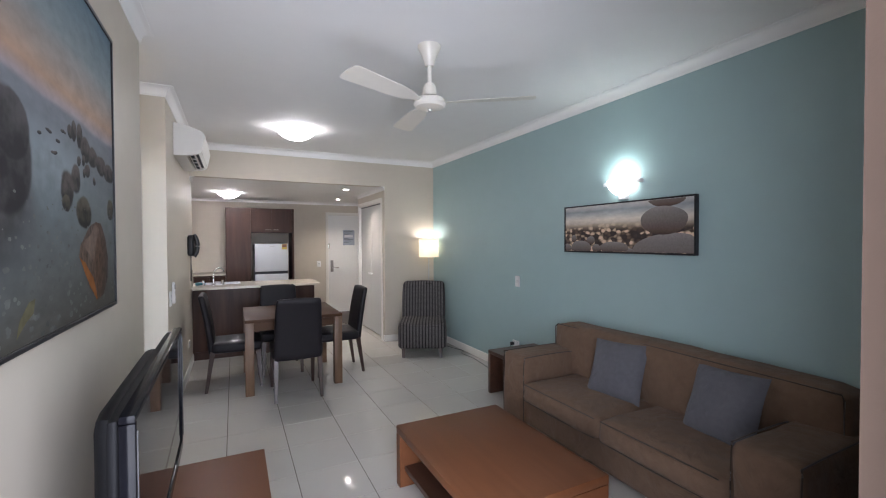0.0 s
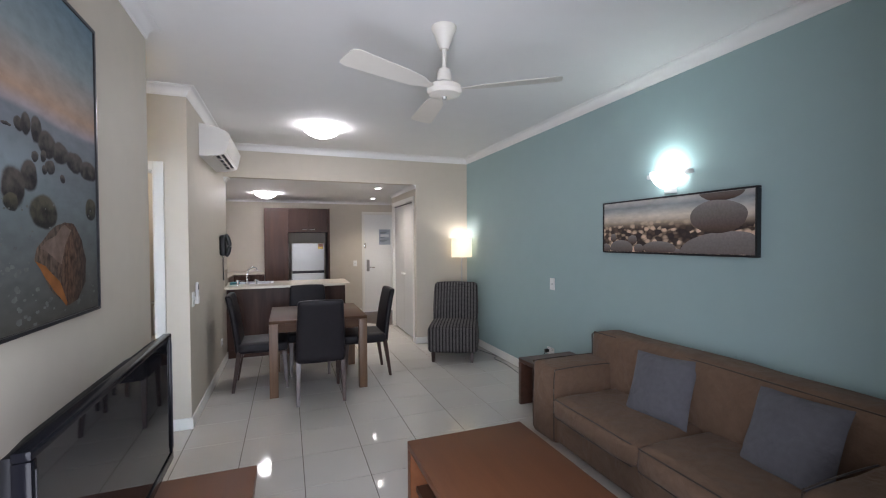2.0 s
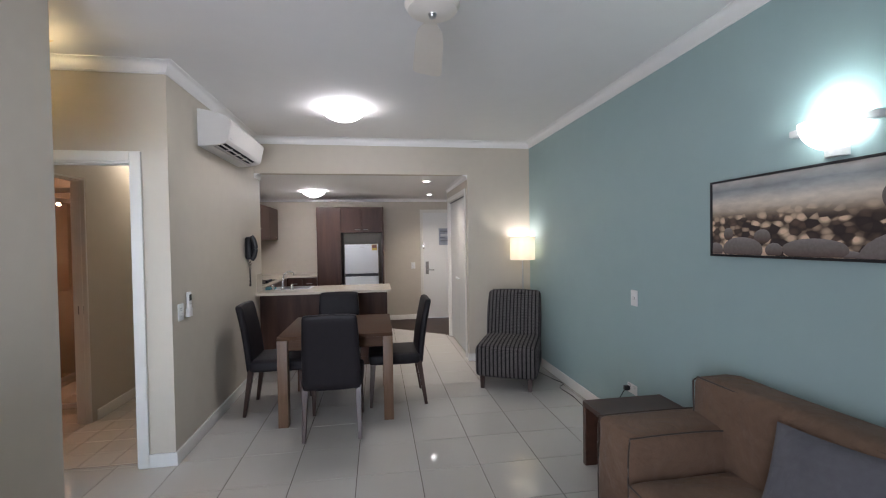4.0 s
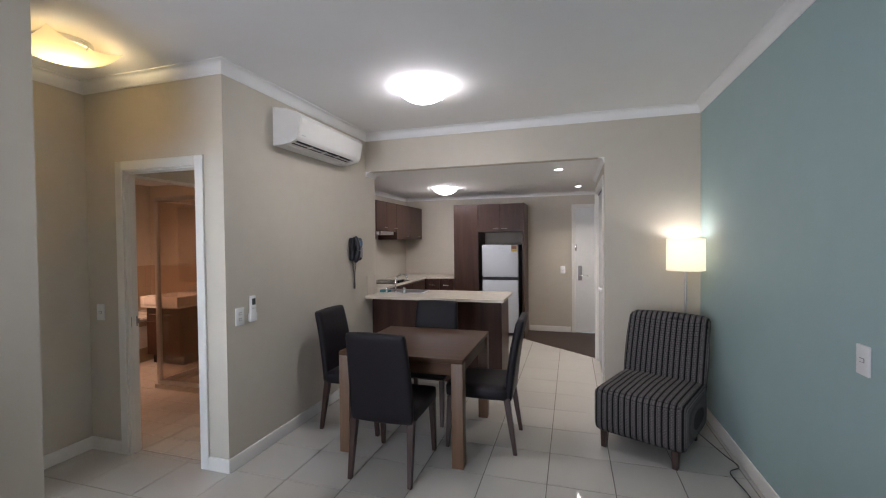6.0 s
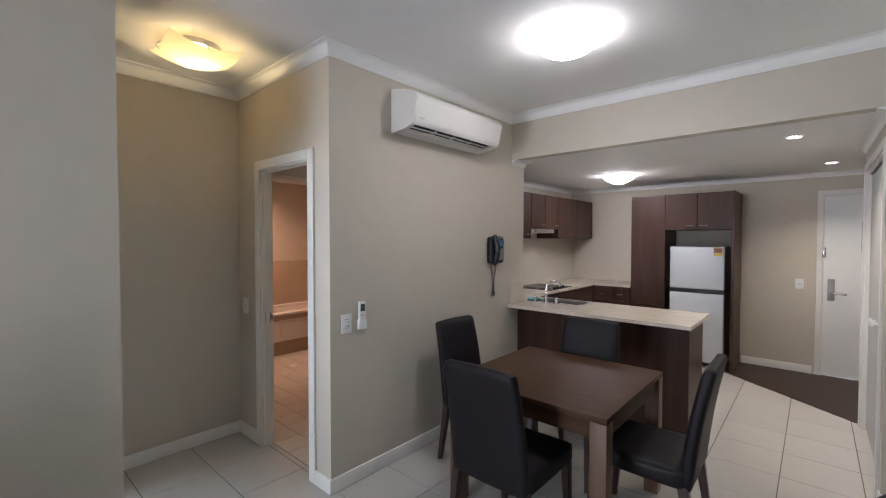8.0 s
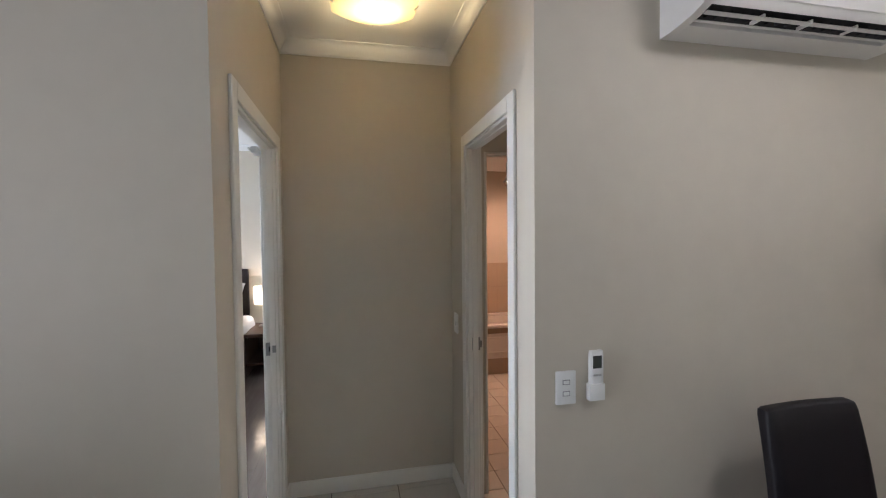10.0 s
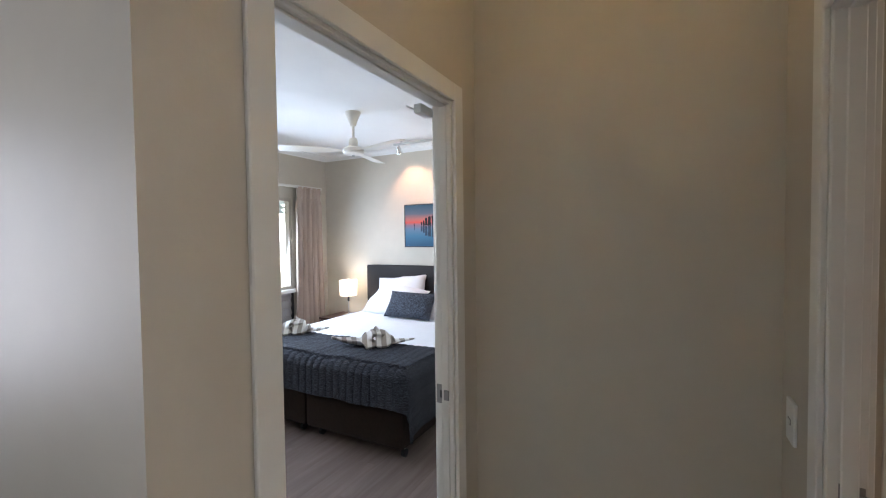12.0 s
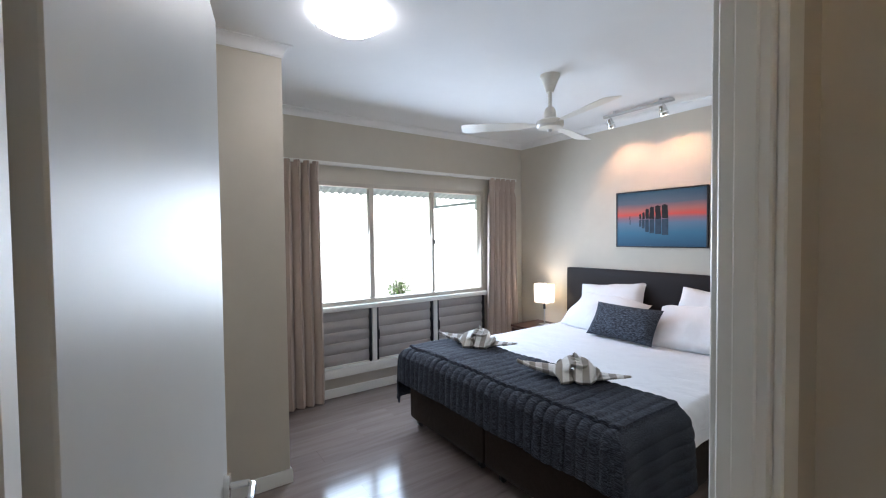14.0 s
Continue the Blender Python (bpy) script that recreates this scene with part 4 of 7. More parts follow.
part("shell", extrude_y(shrunk(_under + _slot + _face), 0.034, 0.890), ACW, ac, smooth=30)
for y0, y1 in ((0.0125, 0.0335), (0.8905, 0.9555)):
    part("cheek", extrude_y(shrunk(_under + _lip + _face), y0, y1), ACW, ac, smooth=30)
part("front_panel", extrude_y([(0.2170, 0.041), (0.2205, 0.050), (0.2305, 0.100), (0.2455, 0.165), (0.2480, 0.183), (0.236, 0.188), (0.218, 0.100), (0.208, 0.044)], 0.014, 0.954), ACW, ac, smooth=30)
part("vent", extrude_y([(0.104, 0.014), (0.110, 0.0385), (0.184, 0.050), (0.190, 0.030)], 0.035, 0.889), mat("vent_dark", (0.015, 0.015, 0.017), 0.6), ac, "dark outlet slot")
for x, z, w in ((0.156, 0.0035, 0.015), (0.116, -0.001, 0.009)):
    part("louvre", extrude_y([(x, z), (x + w, z + w * 0.3), (x + w - 0.001, z + w * 0.3 + 0.0025), (x - 0.001, z + 0.0025)], 0.037, 0.887), ACW, ac)
for y in (0.26, 0.46, 0.66):
    part("louvre_clip", boxes((0.118, 0.172, y, y + 0.006, 0.004, 0.020)), ACW, ac)
for k in range(20):
    part("vane", boxes((0.125, 0.160, 0.065 + 0.0415 * k, 0.068 + 0.0415 * k, 0.008, 0.024)), MATS["vent_dark"], ac)
part("badge", boxes((0.2195, 0.2235, 0.045, 0.092, 0.056, 0.063)), STEEL, ac)

# wall telephone
ph = thing("wall_telephone", "black wall telephone with a coiled hanging cord", "telephone", pose(-0.43, 5.81, 1.32, 0, 0, W90))
part("base", rounded(bmesh.new(), -0.095, 0.095, -0.065, 0, 0.0, 0.235, 0.02, 0.004, 6), mat("charcoal_plastic", (0.012, 0.012, 0.014), 0.4, spec=0.3), ph)
part("handset", pipe(bmesh.new(), smooth_path([(-0.065, -0.060, -0.005), (-0.065, -0.085, 0.03), (-0.062, -0.10, 0.115), (-0.065, -0.085, 0.20), (-0.065, -0.060, 0.24)]), 0.024, 10), BLACKP, ph)
part("keypad", boxes((0.0, 0.085, -0.069, -0.064, 0.03, 0.13), bevel=0.002, seg=1), mat("key_grey", (0.20, 0.21, 0.22), 0.4), ph)
part("display", boxes((0.0, 0.085, -0.069, -0.064, 0.150, 0.205), bevel=0.002, seg=1), mat("blue_card", (0.05, 0.13, 0.25), 0.4), ph, "blue label card")
_cord = []
for k in range(260):
    u = k / 259
    a = u * math.pi
    cx = -0.065 + 0.075 * u + 0.025 * math.sin(2 * a)
    cz = 0.0 - 0.285 * math.sin(a) ** 0.8 if 0 < u < 1 else 0.0
    _cord.append((cx + 0.006 * math.cos(k * 0.9), -0.03 + 0.006 * math.sin(k * 0.9), cz))
part("cord", pipe(bmesh.new(), _cord, 0.0032, 5), BLACKP, ph)

# dining table and chairs
table = thing("dining_table", "square brown oak dining table with thick legs", "dining table", pose(0.585, 5.04, 0))
part("tabletop", boxes((-0.46, 0.46, -0.46, 0.46, 0.700, 0.730), bevel=0.003), OAK, table)
for x in (-0.42, 0.42):
    for y in (-0.42, 0.42):
        part("leg", boxes((x - 0.0395, x + 0.0395, y - 0.0395, y + 0.0395, 0, 0.6995), bevel=0.003), OAKV_LIT, table)
for y in (-0.43, 0.43):
    part("apron", boxes((-0.380, 0.380, y - 0.011, y + 0.011, 0.615, 0.6995), bevel=0.002, seg=1), OAK, table)
for x in (-0.43, 0.43):
    part("apron", boxes((x - 0.011, x + 0.011, -0.380, 0.380, 0.615, 0.6995), bevel=0.002, seg=1), OAK, table)


def taper_leg(a, b, s0, s1):
    bm = bmesh.new()
    lo = [bm.verts.new((b[0] + dx * s1, b[1] + dy * s1, b[2])) for dx, dy in ((-1, -1), (1, -1), (1, 1), (-1, 1))]
    hi = [bm.verts.new((a[0] + dx * s0, a[1] + dy * s0, a[2])) for dx, dy in ((-1, -1), (1, -1), (1, 1), (-1, 1))]
    bm.faces.new(lo[::-1]), bm.faces.new(hi)
    for k in range(4):
        bm.faces.new((lo[k], lo[(k + 1) % 4], hi[(k + 1) % 4], hi[k]))
    bmesh.ops.bevel(bm, geom=bm.edges[:], offset=0.003, segments=1, affect='EDGES')
    return bm


chair = thing("dining_chair", "dark brown leather upholstered dining chair with tapered legs", "dining chair", pose(0.575, 4.545, 0), "chairs round the dining table")
part("seat", rounded(bmesh.new(), -0.225, 0.225, -0.21, 0.25, 0.375, 0.475, 0.028, 0.008, 10, 0.003), LEATHER, chair)
_bk = rounded(bmesh.new(), -0.215, 0.215, -0.028, 0.028, 0, 0.578, 0.020, 0.005, 14, 0.003)
for v in _bk.verts:
    t = v.co.z / 0.578
    v.co.x *= 1.0 - 0.08 * t
    v.co.y += -0.205 - 0.035 * t - 0.055 * t * t
    v.co.z += 0.372
part("backrest", _bk, LEATHER, chair)
for x in (-1, 1):
    part("leg", taper_leg((x * 0.195, 0.215, 0.38), (x * 0.200, 0.240, 0.0), 0.022, 0.014), DARKLEG, chair)
    part("leg", taper_leg((x * 0.195, -0.195, 0.40), (x * 0.205, -0.255, 0.0), 0.023, 0.014), DARKLEG, chair)
copy_thing(chair, pose(0.04, 5.075, 0, 0, 0, -90))
copy_thing(chair, pose(1.09, 5.07, 0, 0, 0, 91))
copy_thing(chair, pose(0.52, 5.40, 0, 0, 0, 180))

# striped slipper chair
_st = bpy.data.materials.new("striped_upholstery")
_st.use_nodes = True
_nt = _st.node_tree
_tc, _sx = _nt.nodes.new("ShaderNodeTexCoord"), _nt.nodes.new("ShaderNodeSeparateXYZ")
_nt.links.new(_tc.outputs["Object"], _sx.inputs[0])
_ml, _fl = _nt.nodes.new("ShaderNodeMath"), _nt.nodes.new("ShaderNodeMath")
_ml.operation, _ml.inputs[1].default_value, _fl.operation = 'MULTIPLY', 25.0, 'FRACT'
_nt.links.new(_sx.outputs[0], _ml.inputs[0]), _nt.links.new(_ml.outputs[0], _fl.inputs[0])
_rp = _nt.nodes.new("ShaderNodeValToRGB")
_rp.color_ramp.interpolation = 'CONSTANT'
_rp.color_ramp.elements[0].color = (0.012, 0.011, 0.012, 1)
_rp.color_ramp.elements[1].position, _rp.color_ramp.elements[1].color = 0.22, (0.118, 0.107, 0.106, 1)
for _p, _c in ((0.44, (0.075, 0.068, 0.068)), (0.50, (0.18, 0.166, 0.163)), (0.60, (0.10, 0.092, 0.092)), (0.66, (0.142, 0.130, 0.128)), (0.86, (0.060, 0.054, 0.054))):
    _e = _rp.color_ramp.elements.new(_p)
    _e.color = (*_c, 1)
_nt.links.new(_fl.outputs[0], _rp.inputs[0])
# short bars across every stripe, like a ladder
_ld = _nt.nodes.new("ShaderNodeTexBrick")
_ld.offset, _ld.squash = 0.5, 1.0
for _k, _v in (("Scale", 1.0), ("Mortar Size", 0.0016), ("Mortar Smooth", 0.3), ("Brick Width", 0.02), ("Row Height", 0.011)):
    _ld.inputs[_k].default_value = _v
_ld.inputs["Color1"].default_value = _ld.inputs["Color2"].default_value = (1, 1, 1, 1)
_ld.inputs["Mortar"].default_value = (0.46, 0.45, 0.46, 1)
_cx, _sm = _nt.nodes.new("ShaderNodeCombineXYZ"), _nt.nodes.new("ShaderNodeMath")
_sm.operation = 'SUBTRACT'
_nt.links.new(_sx.outputs[2], _sm.inputs[0]), _nt.links.new(_sx.outputs[1], _sm.inputs[1])
_nt.links.new(_sx.outputs[0], _cx.inputs[0]), _nt.links.new(_sm.outputs[0], _cx.inputs[1])
_nt.links.new(_cx.outputs[0], _ld.inputs["Vector"])
_mm = _nt.nodes.new("ShaderNodeMix")
_mm.data_type, _mm.blend_type = 'RGBA', 'MULTIPLY'
_mm.inputs[0].default_value = 1.0
_nt.links.new(_rp.outputs[0], _mm.inputs[6]), _nt.links.new(_ld.outputs["Color"], _mm.inputs[7])
_wv = _nt.nodes.new("ShaderNodeTexNoise")
_wv.inputs["Scale"].default_value = 400
_nt.links.new(_tc.outputs["Object"], _wv.inputs["Vector"])
_bp = _nt.nodes.new("ShaderNodeBump")
_bp.inputs["Strength"].default_value, _bp.inputs["Distance"].default_value = 0.5, 0.002
_nt.links.new(_wv.outputs["Fac"], _bp.inputs["Height"])
_pb = _nt.nodes["Principled BSDF"]
_pb.inputs["Roughness"].default_value, _pb.inputs["Specular IOR Level"].default_value = 0.9, 0.15
_nt.links.new(_mm.outputs[2], _pb.inputs["Base Color"]), _nt.links.new(_bp.outputs[0], _pb.inputs["Normal"])

slip = thing("slipper_chair", "armless slipper chair in dark grey striped fabric, turned into the corner", "armchair", pose(2.295, 5.34, 0, 0, 0, -25.5))
part("seat", rounded(bmesh.new(), -0.305, 0.305, -0.335, 0.31, 0.115, 0.435, 0.05, 0.010, 12, 0.004), _st, slip)
_bk = rounded(bmesh.new(), -0.295, 0.295, -0.065, 0.065, 0, 0.60, 0.045, 0.010, 12, 0.004)
for v in _bk.verts:
    t = v.co.z / 0.60
    v.co.y += 0.285 + 0.135 * t + 0.055 * t * t
    v.co.z += 0.30
part("backrest", _bk, _st, slip)
for x in (-0.235, 0.235):
    for y in (-0.285, 0.235):
        part("leg", taper_leg((x, y, 0.12), (x, y * 1.03, 0.0), 0.024, 0.018), DARKLEG, slip)

# floor lamp in the corner
SHADE = translucent("linen_shade", (0.80, 0.76, 0.66), (1.0, 0.92, 0.76), 0.12)
lampf = thing("floor_lamp", "floor lamp with a lit cream drum shade behind the slipper chair", "floor lamp", pose(2.668, 5.964, 0))
part("base", lathe([(0.0, 0.0), (0.13, 0.0), (0.132, 0.008), (0.12, 0.018), (0.02, 0.026), (0.0, 0.026)]), STEEL, lampf)
part("stem", tube(bmesh.new(), (0, 0, 0.02), (0, 0, 1.30), 0.009), STEEL, lampf)
part("shade", lathe([(0.148, 1.240), (0.148, 1.513), (0.1465, 1.513), (0.1465, 1.240), (0.148, 1.240)], 40), SHADE, lampf)
part("bulb", lathe([(0.0, 1.31), (0.014, 1.31), (0.018, 1.34), (0.03, 1.375), (0.026, 1.405), (0.0, 1.42)], 16), mat("bulb_glow", (0.9, 0.85, 0.75), 0.4, emit=(1.0, 0.88, 0.68), strength=6.0), lampf)
point_light("floor_lamp_light", (2.668, 5.964, 1.455), 2.1, (1.0, 0.96, 0.95), 0.03)

# wall uplighter
sco = thing("wall_light", "white wall uplighter with a glowing frosted bowl on the teal wall", "wall light", pose(2.82, 2.545, 1.865, 0, 0, E90))
part("wall_plate", lathe([(0.0, -0.06), (0.045, -0.06), (0.045, 0.05), (0.0, 0.05)], 20), WHITEP, sco)
_bw = bmesh.new()
for i in range(13):
    for j in range(7):
        a, b = math.pi * i / 12, math.pi / 2 * j / 6
        _bw.verts.new((0.125 * math.cos(a) * math.sin(b + 0.0001), -0.012 - 0.125 * math.sin(a) * math.sin(b), 0.085 - 0.12 * math.cos(b)))
_bw.verts.ensure_lookup_table()
for i in range(12):
    for j in range(6):
        k = i * 7 + j
        _bw.faces.new([_bw.verts[q] for q in (k, k + 1, k + 8, k + 7)])
part("bowl", _bw, translucent("frosted_bowl", (0.85, 0.87, 0.86), (0.92, 1.0, 1.0), 1.6), sco)
for x in (-1, 1):
    part("bracket", boxes((x * 0.150 - 0.025, x * 0.150 + 0.025, -0.045, 0, 0.055, 0.085), bevel=0.006), WHITEP, sco)
part("bulb", tube(bmesh.new(), (-0.05, -0.06, 0.075), (0.05, -0.06, 0.075), 0.012), mat("tube_glow", (0.9, 0.95, 0.95), 0.4, emit=(0.9, 1.0, 1.0), strength=18.0), sco)
point_light("wall_light_glow", (2.765, 2.545, 1.985), 1.7, (0.84, 1.0, 1.0), 0.03)


def ceiling_fan(m, turn, label):
    """Three-blade ceiling fan hanging from the pose's origin."""
    f = thing("ceiling_fan", label, "ceiling fan", m)
    part("canopy", lathe([(0.0, 0.0), (0.072, 0.0), (0.072, -0.012), (0.055, -0.045), (0.032, -0.105), (0.026, -0.125), (0.0, -0.125)], 28), CREAMP, f)
    part("rod", tube(bmesh.new(), (0, 0, -0.12), (0, 0, -0.255), 0.013), CREAMP, f)
    part("motor", lathe([(0.0, -0.235), (0.030, -0.235), (0.042, -0.262), (0.045, -0.315), (0.07, -0.318), (0.096, -0.334), (0.100, -0.362), (0.088, -0.380), (0.045, -0.390), (0.0, -0.392)], 32), CREAMP, f)
    part("cap", lathe([(0.0, -0.388), (0.016, -0.390), (0.012, -0.405), (0.0, -0.408)], 14), STEEL, f)
    for k in range(3):
        a = radians(turn + 120 * k)
        bm = bmesh.new()
        prof = [(0.09, 0.018), (0.15, 0.028), (0.20, 0.050), (0.30, 0.060), (0.62, 0.072), (0.645, 0.055), (0.65, 0.0)]
        outl = [(x, w) for x, w in prof] + [(x, -w) for x, w in prof[-2::-1]]
        lo, hi = [bm.verts.new((x, y, -0.352 + 0.18 * y - 0.003)) for x, y in outl], [bm.verts.new((x, y, -0.352 + 0.18 * y)) for x, y in outl]
        bm.faces.new(lo[::-1]), bm.faces.new(hi)
        for q in range(len(outl)):
            bm.faces.new((lo[q], lo[(q + 1) % len(outl)], hi[(q + 1) % len(outl)], hi[q]))
        bmesh.ops.transform(bm, matrix=Matrix.Rotation(a, 4, 'Z'), verts=bm.verts[:])
        part("blade", bm, CREAMP, f)
    return f


ceiling_fan(pose(1.145, 2.59, H), 205, "cream three-blade ceiling fan over the coffee table")


def dish_light(m, label, r, square, color, glow, drop=0.0):
    """A slumped glass dish held below the ceiling by clips."""
    d = thing("ceiling_light", label, "ceiling light", m)
    rb, deep = (r * 0.70, 0.032) if square else (r * 0.55, 0.025)
    part("base", lathe([(0.0, 0.0), (rb, 0.0), (rb, -deep), (0.0, -deep)], 28), WHITEP, d)
    bm = bmesh.new()
    n = 18
    vs = {}
    for i in range(n + 1):
        for j in range(n + 1):
            u, v = 2 * i / n - 1, 2 * j / n - 1
            if square:
                x, y = u * r, v * r
                z = -0.114 + 0.046 * (u * u + v * v)
            else:
                k = max(abs(u), abs(v)) / max(1e-6, math.hypot(u, v))
                x, y = u * k * r, v * k * r
                z = -0.098 + 0.068 * (x * x + y * y) / (r * r)
            vs[i, j] = bm.verts.new((x, y, z - drop))
    for i in range(n):
        for j in range(n):
            bm.faces.new((vs[i, j], vs[i + 1, j], vs[i + 1, j + 1], vs[i, j + 1]))
    part("glass_dish", bm, translucent("dish_glass", (0.50, 0.42, 0.30) if square else (0.85, 0.85, 0.83), color, glow), d, "glowing frosted glass dish")
    for k in range(4):
        a = radians(45 + 90 * k) if not square else radians(90 * k)
        c, s = math.cos(a), math.sin(a)
        low = drop + (0.026 if square else 0.0)
        part("clip", pipe(bmesh.new(), [(c * r * 0.6, s * r * 0.6, -0.004), (c * r * 0.97, s * r * 0.97, -0.015 - low), (c * r * 1.03, s * r * 1.03, -0.035 - low), (c * r * 0.94, s * r * 0.94, -0.052 - low)], 0.004, 6), STEEL, d)
    return d


dish_light(pose(0.655, 4.97, H), "round glowing glass ceiling light over the dining table", 0.175, False, (0.96, 0.95, 1.0), LAMP_LIV, 0.025)
dish_light(pose(-1.075, 3.632, H), "square slumped glass ceiling light with a warm glow in the hall", 0.198, True, (1.0, 0.71, 0.31), LAMP_HALL)
point_light("hall_bulb", (-1.085, 3.645, H - 0.080), 4.2, (1.0, 0.79, 0.43), 0.028)

# ---- kitchen ----
STONETOP = mat("cream_stone_top", (0.62, 0.55, 0.46), 0.22, scale=120, vary=0.08, rvary=0.05)
SPLASH = mat("cream_splashback", (0.60, 0.54, 0.45), 0.25, scale=20, vary=0.04)


def handle_bar(parent, x, y, z, length=0.10, axis='x', face=(0, -1)):
    """A small bar handle standing off a door face."""
    bm = bmesh.new()
    o = 0.024
    if axis == 'x':
        a, b = (x - length / 2, y, z), (x + length / 2, y, z)
    elif axis == 'y':
        a, b = (x, y - length / 2, z), (x, y + length / 2, z)
    else:
        a, b = (x, y, z - length / 2), (x, y, z + length / 2)
    off = Vector((face[0] * o, face[1] * o, 0))
    A, B = Vector(a), Vector(b)
    pipe(bm, [A, A + off, B + off, B], 0.005, 6)
    part("handle", bm, CHROME, parent, "slim chrome handle")


pen = thing("peninsula_cabinet", "walnut laminate peninsula facing the dining table", "kitchen cabinet", pose(0, 0, 0))
part("back_panel", boxes((-0.428, 1.04, 6.235, 6.255, 0.0, 0.891), bevel=0.002, seg=1), CAB, pen)
part("end_panel", boxes((1.022, 1.04, 6.2555, 6.74, 0.0, 0.891), bevel=0.002, seg=1), CAB, pen)
part("body", boxes((-0.525, 1.02, 6.345, 6.735, 0.10, 0.891)), CAB, pen)
part("kickboard", boxes((-0.425, 1.045, 6.229, 6.234, 0.0, 0.10)), CAB, pen)
ptop = part("benchtop", boxes((-0.428, 1.085, 6.06, 6.33, 0.892, 0.92), (-1.145, 1.085, 6.345, 6.43, 0.892, 0.92), (-0.428, 1.085, 6.33, 6.345, 0.892, 0.92), (0.10, 1.085, 6.43, 6.76, 0.892, 0.92), (-1.145, -0.36, 6.43, 6.76, 0.892, 0.92), (-0.36, 0.10, 6.70, 6.76, 0.892, 0.92)), STONETOP)
tagged(ptop, "cream stone peninsula benchtop", "benchtop")
sink = thing("kitchen_sink", "stainless steel sink set into the peninsula top", "sink", pose(-0.13, 6.565, 0.92))
part("bowl", boxes((-0.225, -0.215, -0.13, 0.13, -0.15, 0.003), (0.215, 0.225, -0.13, 0.13, -0.15, 0.003), (-0.215, 0.215, -0.13, -0.122, -0.15, 0.003), (-0.215, 0.215, 0.122, 0.13, -0.15, 0.003), (-0.225, 0.225, -0.13, 0.13, -0.158, -0.15)), STEEL, sink)
part("rim", boxes((-0.245, 0.245, -0.148, -0.13, 0.0005, 0.005), (-0.245, 0.245, 0.13, 0.148, 0.0005, 0.005), (-0.245, -0.225, -0.13, 0.13, 0.0005, 0.005), (0.225, 0.245, -0.13, 0.13, 0.0005, 0.005)), STEEL, sink)
part("waste", lathe([(0.0, -0.1495), (0.035, -0.1495), (0.033, -0.146), (0.0, -0.146)], 20), CHROME, sink)
tap = thing("kitchen_tap", "chrome gooseneck kitchen tap with two handles", "tap", pose(-0.20, 6.38, 0.92))
part("spout", pipe(bmesh.new(), smooth_path([(0, 0, 0), (0, 0, 0.13), (0.015, 0.01, 0.185), (0.055, 0.03, 0.215), (0.10, 0.055, 0.205), (0.115, 0.062, 0.165)]), 0.011, 12), CHROME, tap)
part("collar", lathe([(0.0, 0.0), (0.024, 0.0), (0.024, 0.02), (0.012, 0.03), (0.0, 0.03)], 18), CHROME, tap)
for x in (-0.115, 0.105):
    part("tap_handle", lathe([(0.0, 0.0), (0.021, 0.0), (0.021, 0.006), (0.015, 0.014), (0.017, 0.055), (0.015, 0.062), (0.0, 0.063)], 16, centre=(x, 0)), CHROME, tap)
ups = part("upstand", boxes((-0.445, -0.4285, 6.11, 6.34, 0.921, 1.13), bevel=0.002, seg=1), STONETOP)
ups.location.x = 0.004
tagged(ups, "cream stone upstand against the wall end", "upstand")
dc = part("dish_cloth", rounded(bmesh.new(), -0.405, -0.30, 6.365, 6.46, 0.921, 0.955, 0.014, 0, 6, 0.014, 14), mat("teal_cloth", (0.10, 0.27, 0.30), 0.9, scale=60, vary=0.5))
tagged(dc, "crumpled teal and white dish cloth by the sink", "cloth")

lb = thing("base_cabinet", "walnut laminate base cabinets under the cooktop", "kitchen cabinet", pose(0, 0, 0))
part("body", boxes((-1.145, -0.60, 6.765, 9.055, 0.10, 0.891), (-0.60, -0.095, 8.505, 9.055, 0.10, 0.891)), CAB, lb)
for y0, y1 in ((6.78, 7.28), (7.285, 7.885), (7.89, 8.47)):
    part("door", boxes((-0.5995, -0.582, y0, y1, 0.11, 0.872), bevel=0.002, seg=1), CAB, lb)
for x0, x1 in ((-0.575, -0.340), (-0.336, -0.10)):
    d = part("drawer", boxes((x0, x1, 8.487, 8.5045, 0.70, 0.872), bevel=0.002, seg=1), CAB, lb)
    handle_bar(d, (x0 + x1) / 2, 8.487, 0.79, 0.09)
    d = part("door", boxes((x0, x1, 8.487, 8.5045, 0.11, 0.696), bevel=0.002, seg=1), CAB, lb)
ltop = part("benchtop", boxes((-1.145, -0.57, 6.761, 9.055, 0.892, 0.92), (-0.57, -0.092, 8.475, 9.055, 0.892, 0.92)), STONETOP)
tagged(ltop, "cream stone benchtop along the kitchen walls", "benchtop")
spl = part("splashback", boxes((-1.1495, -1.142, 6.42, 9.05, 0.921, 1.53), (-1.142, -0.092, 9.045, 9.0595, 0.921, 1.16)), SPLASH)
tagged(spl, "cream tiled splashback behind the cooktop", "splashback", kind="structure")
ck = thing("cooktop", "black glass electric cooktop with four control knobs", "cooktop", pose(-0.86, 7.58, 0.92))
part("glass_top", boxes((-0.25, 0.25, -0.29, 0.29, 0.0005, 0.007), bevel=0.002, seg=1), GLOSSBLK, ck)
for k in range(4):
    part("knob", lathe([(0.0, 0.007), (0.017, 0.007), (0.015, 0.028), (0.0, 0.029)], 14, centre=(0.205, -0.12 + 0.08 * k)), BLACKP, ck)
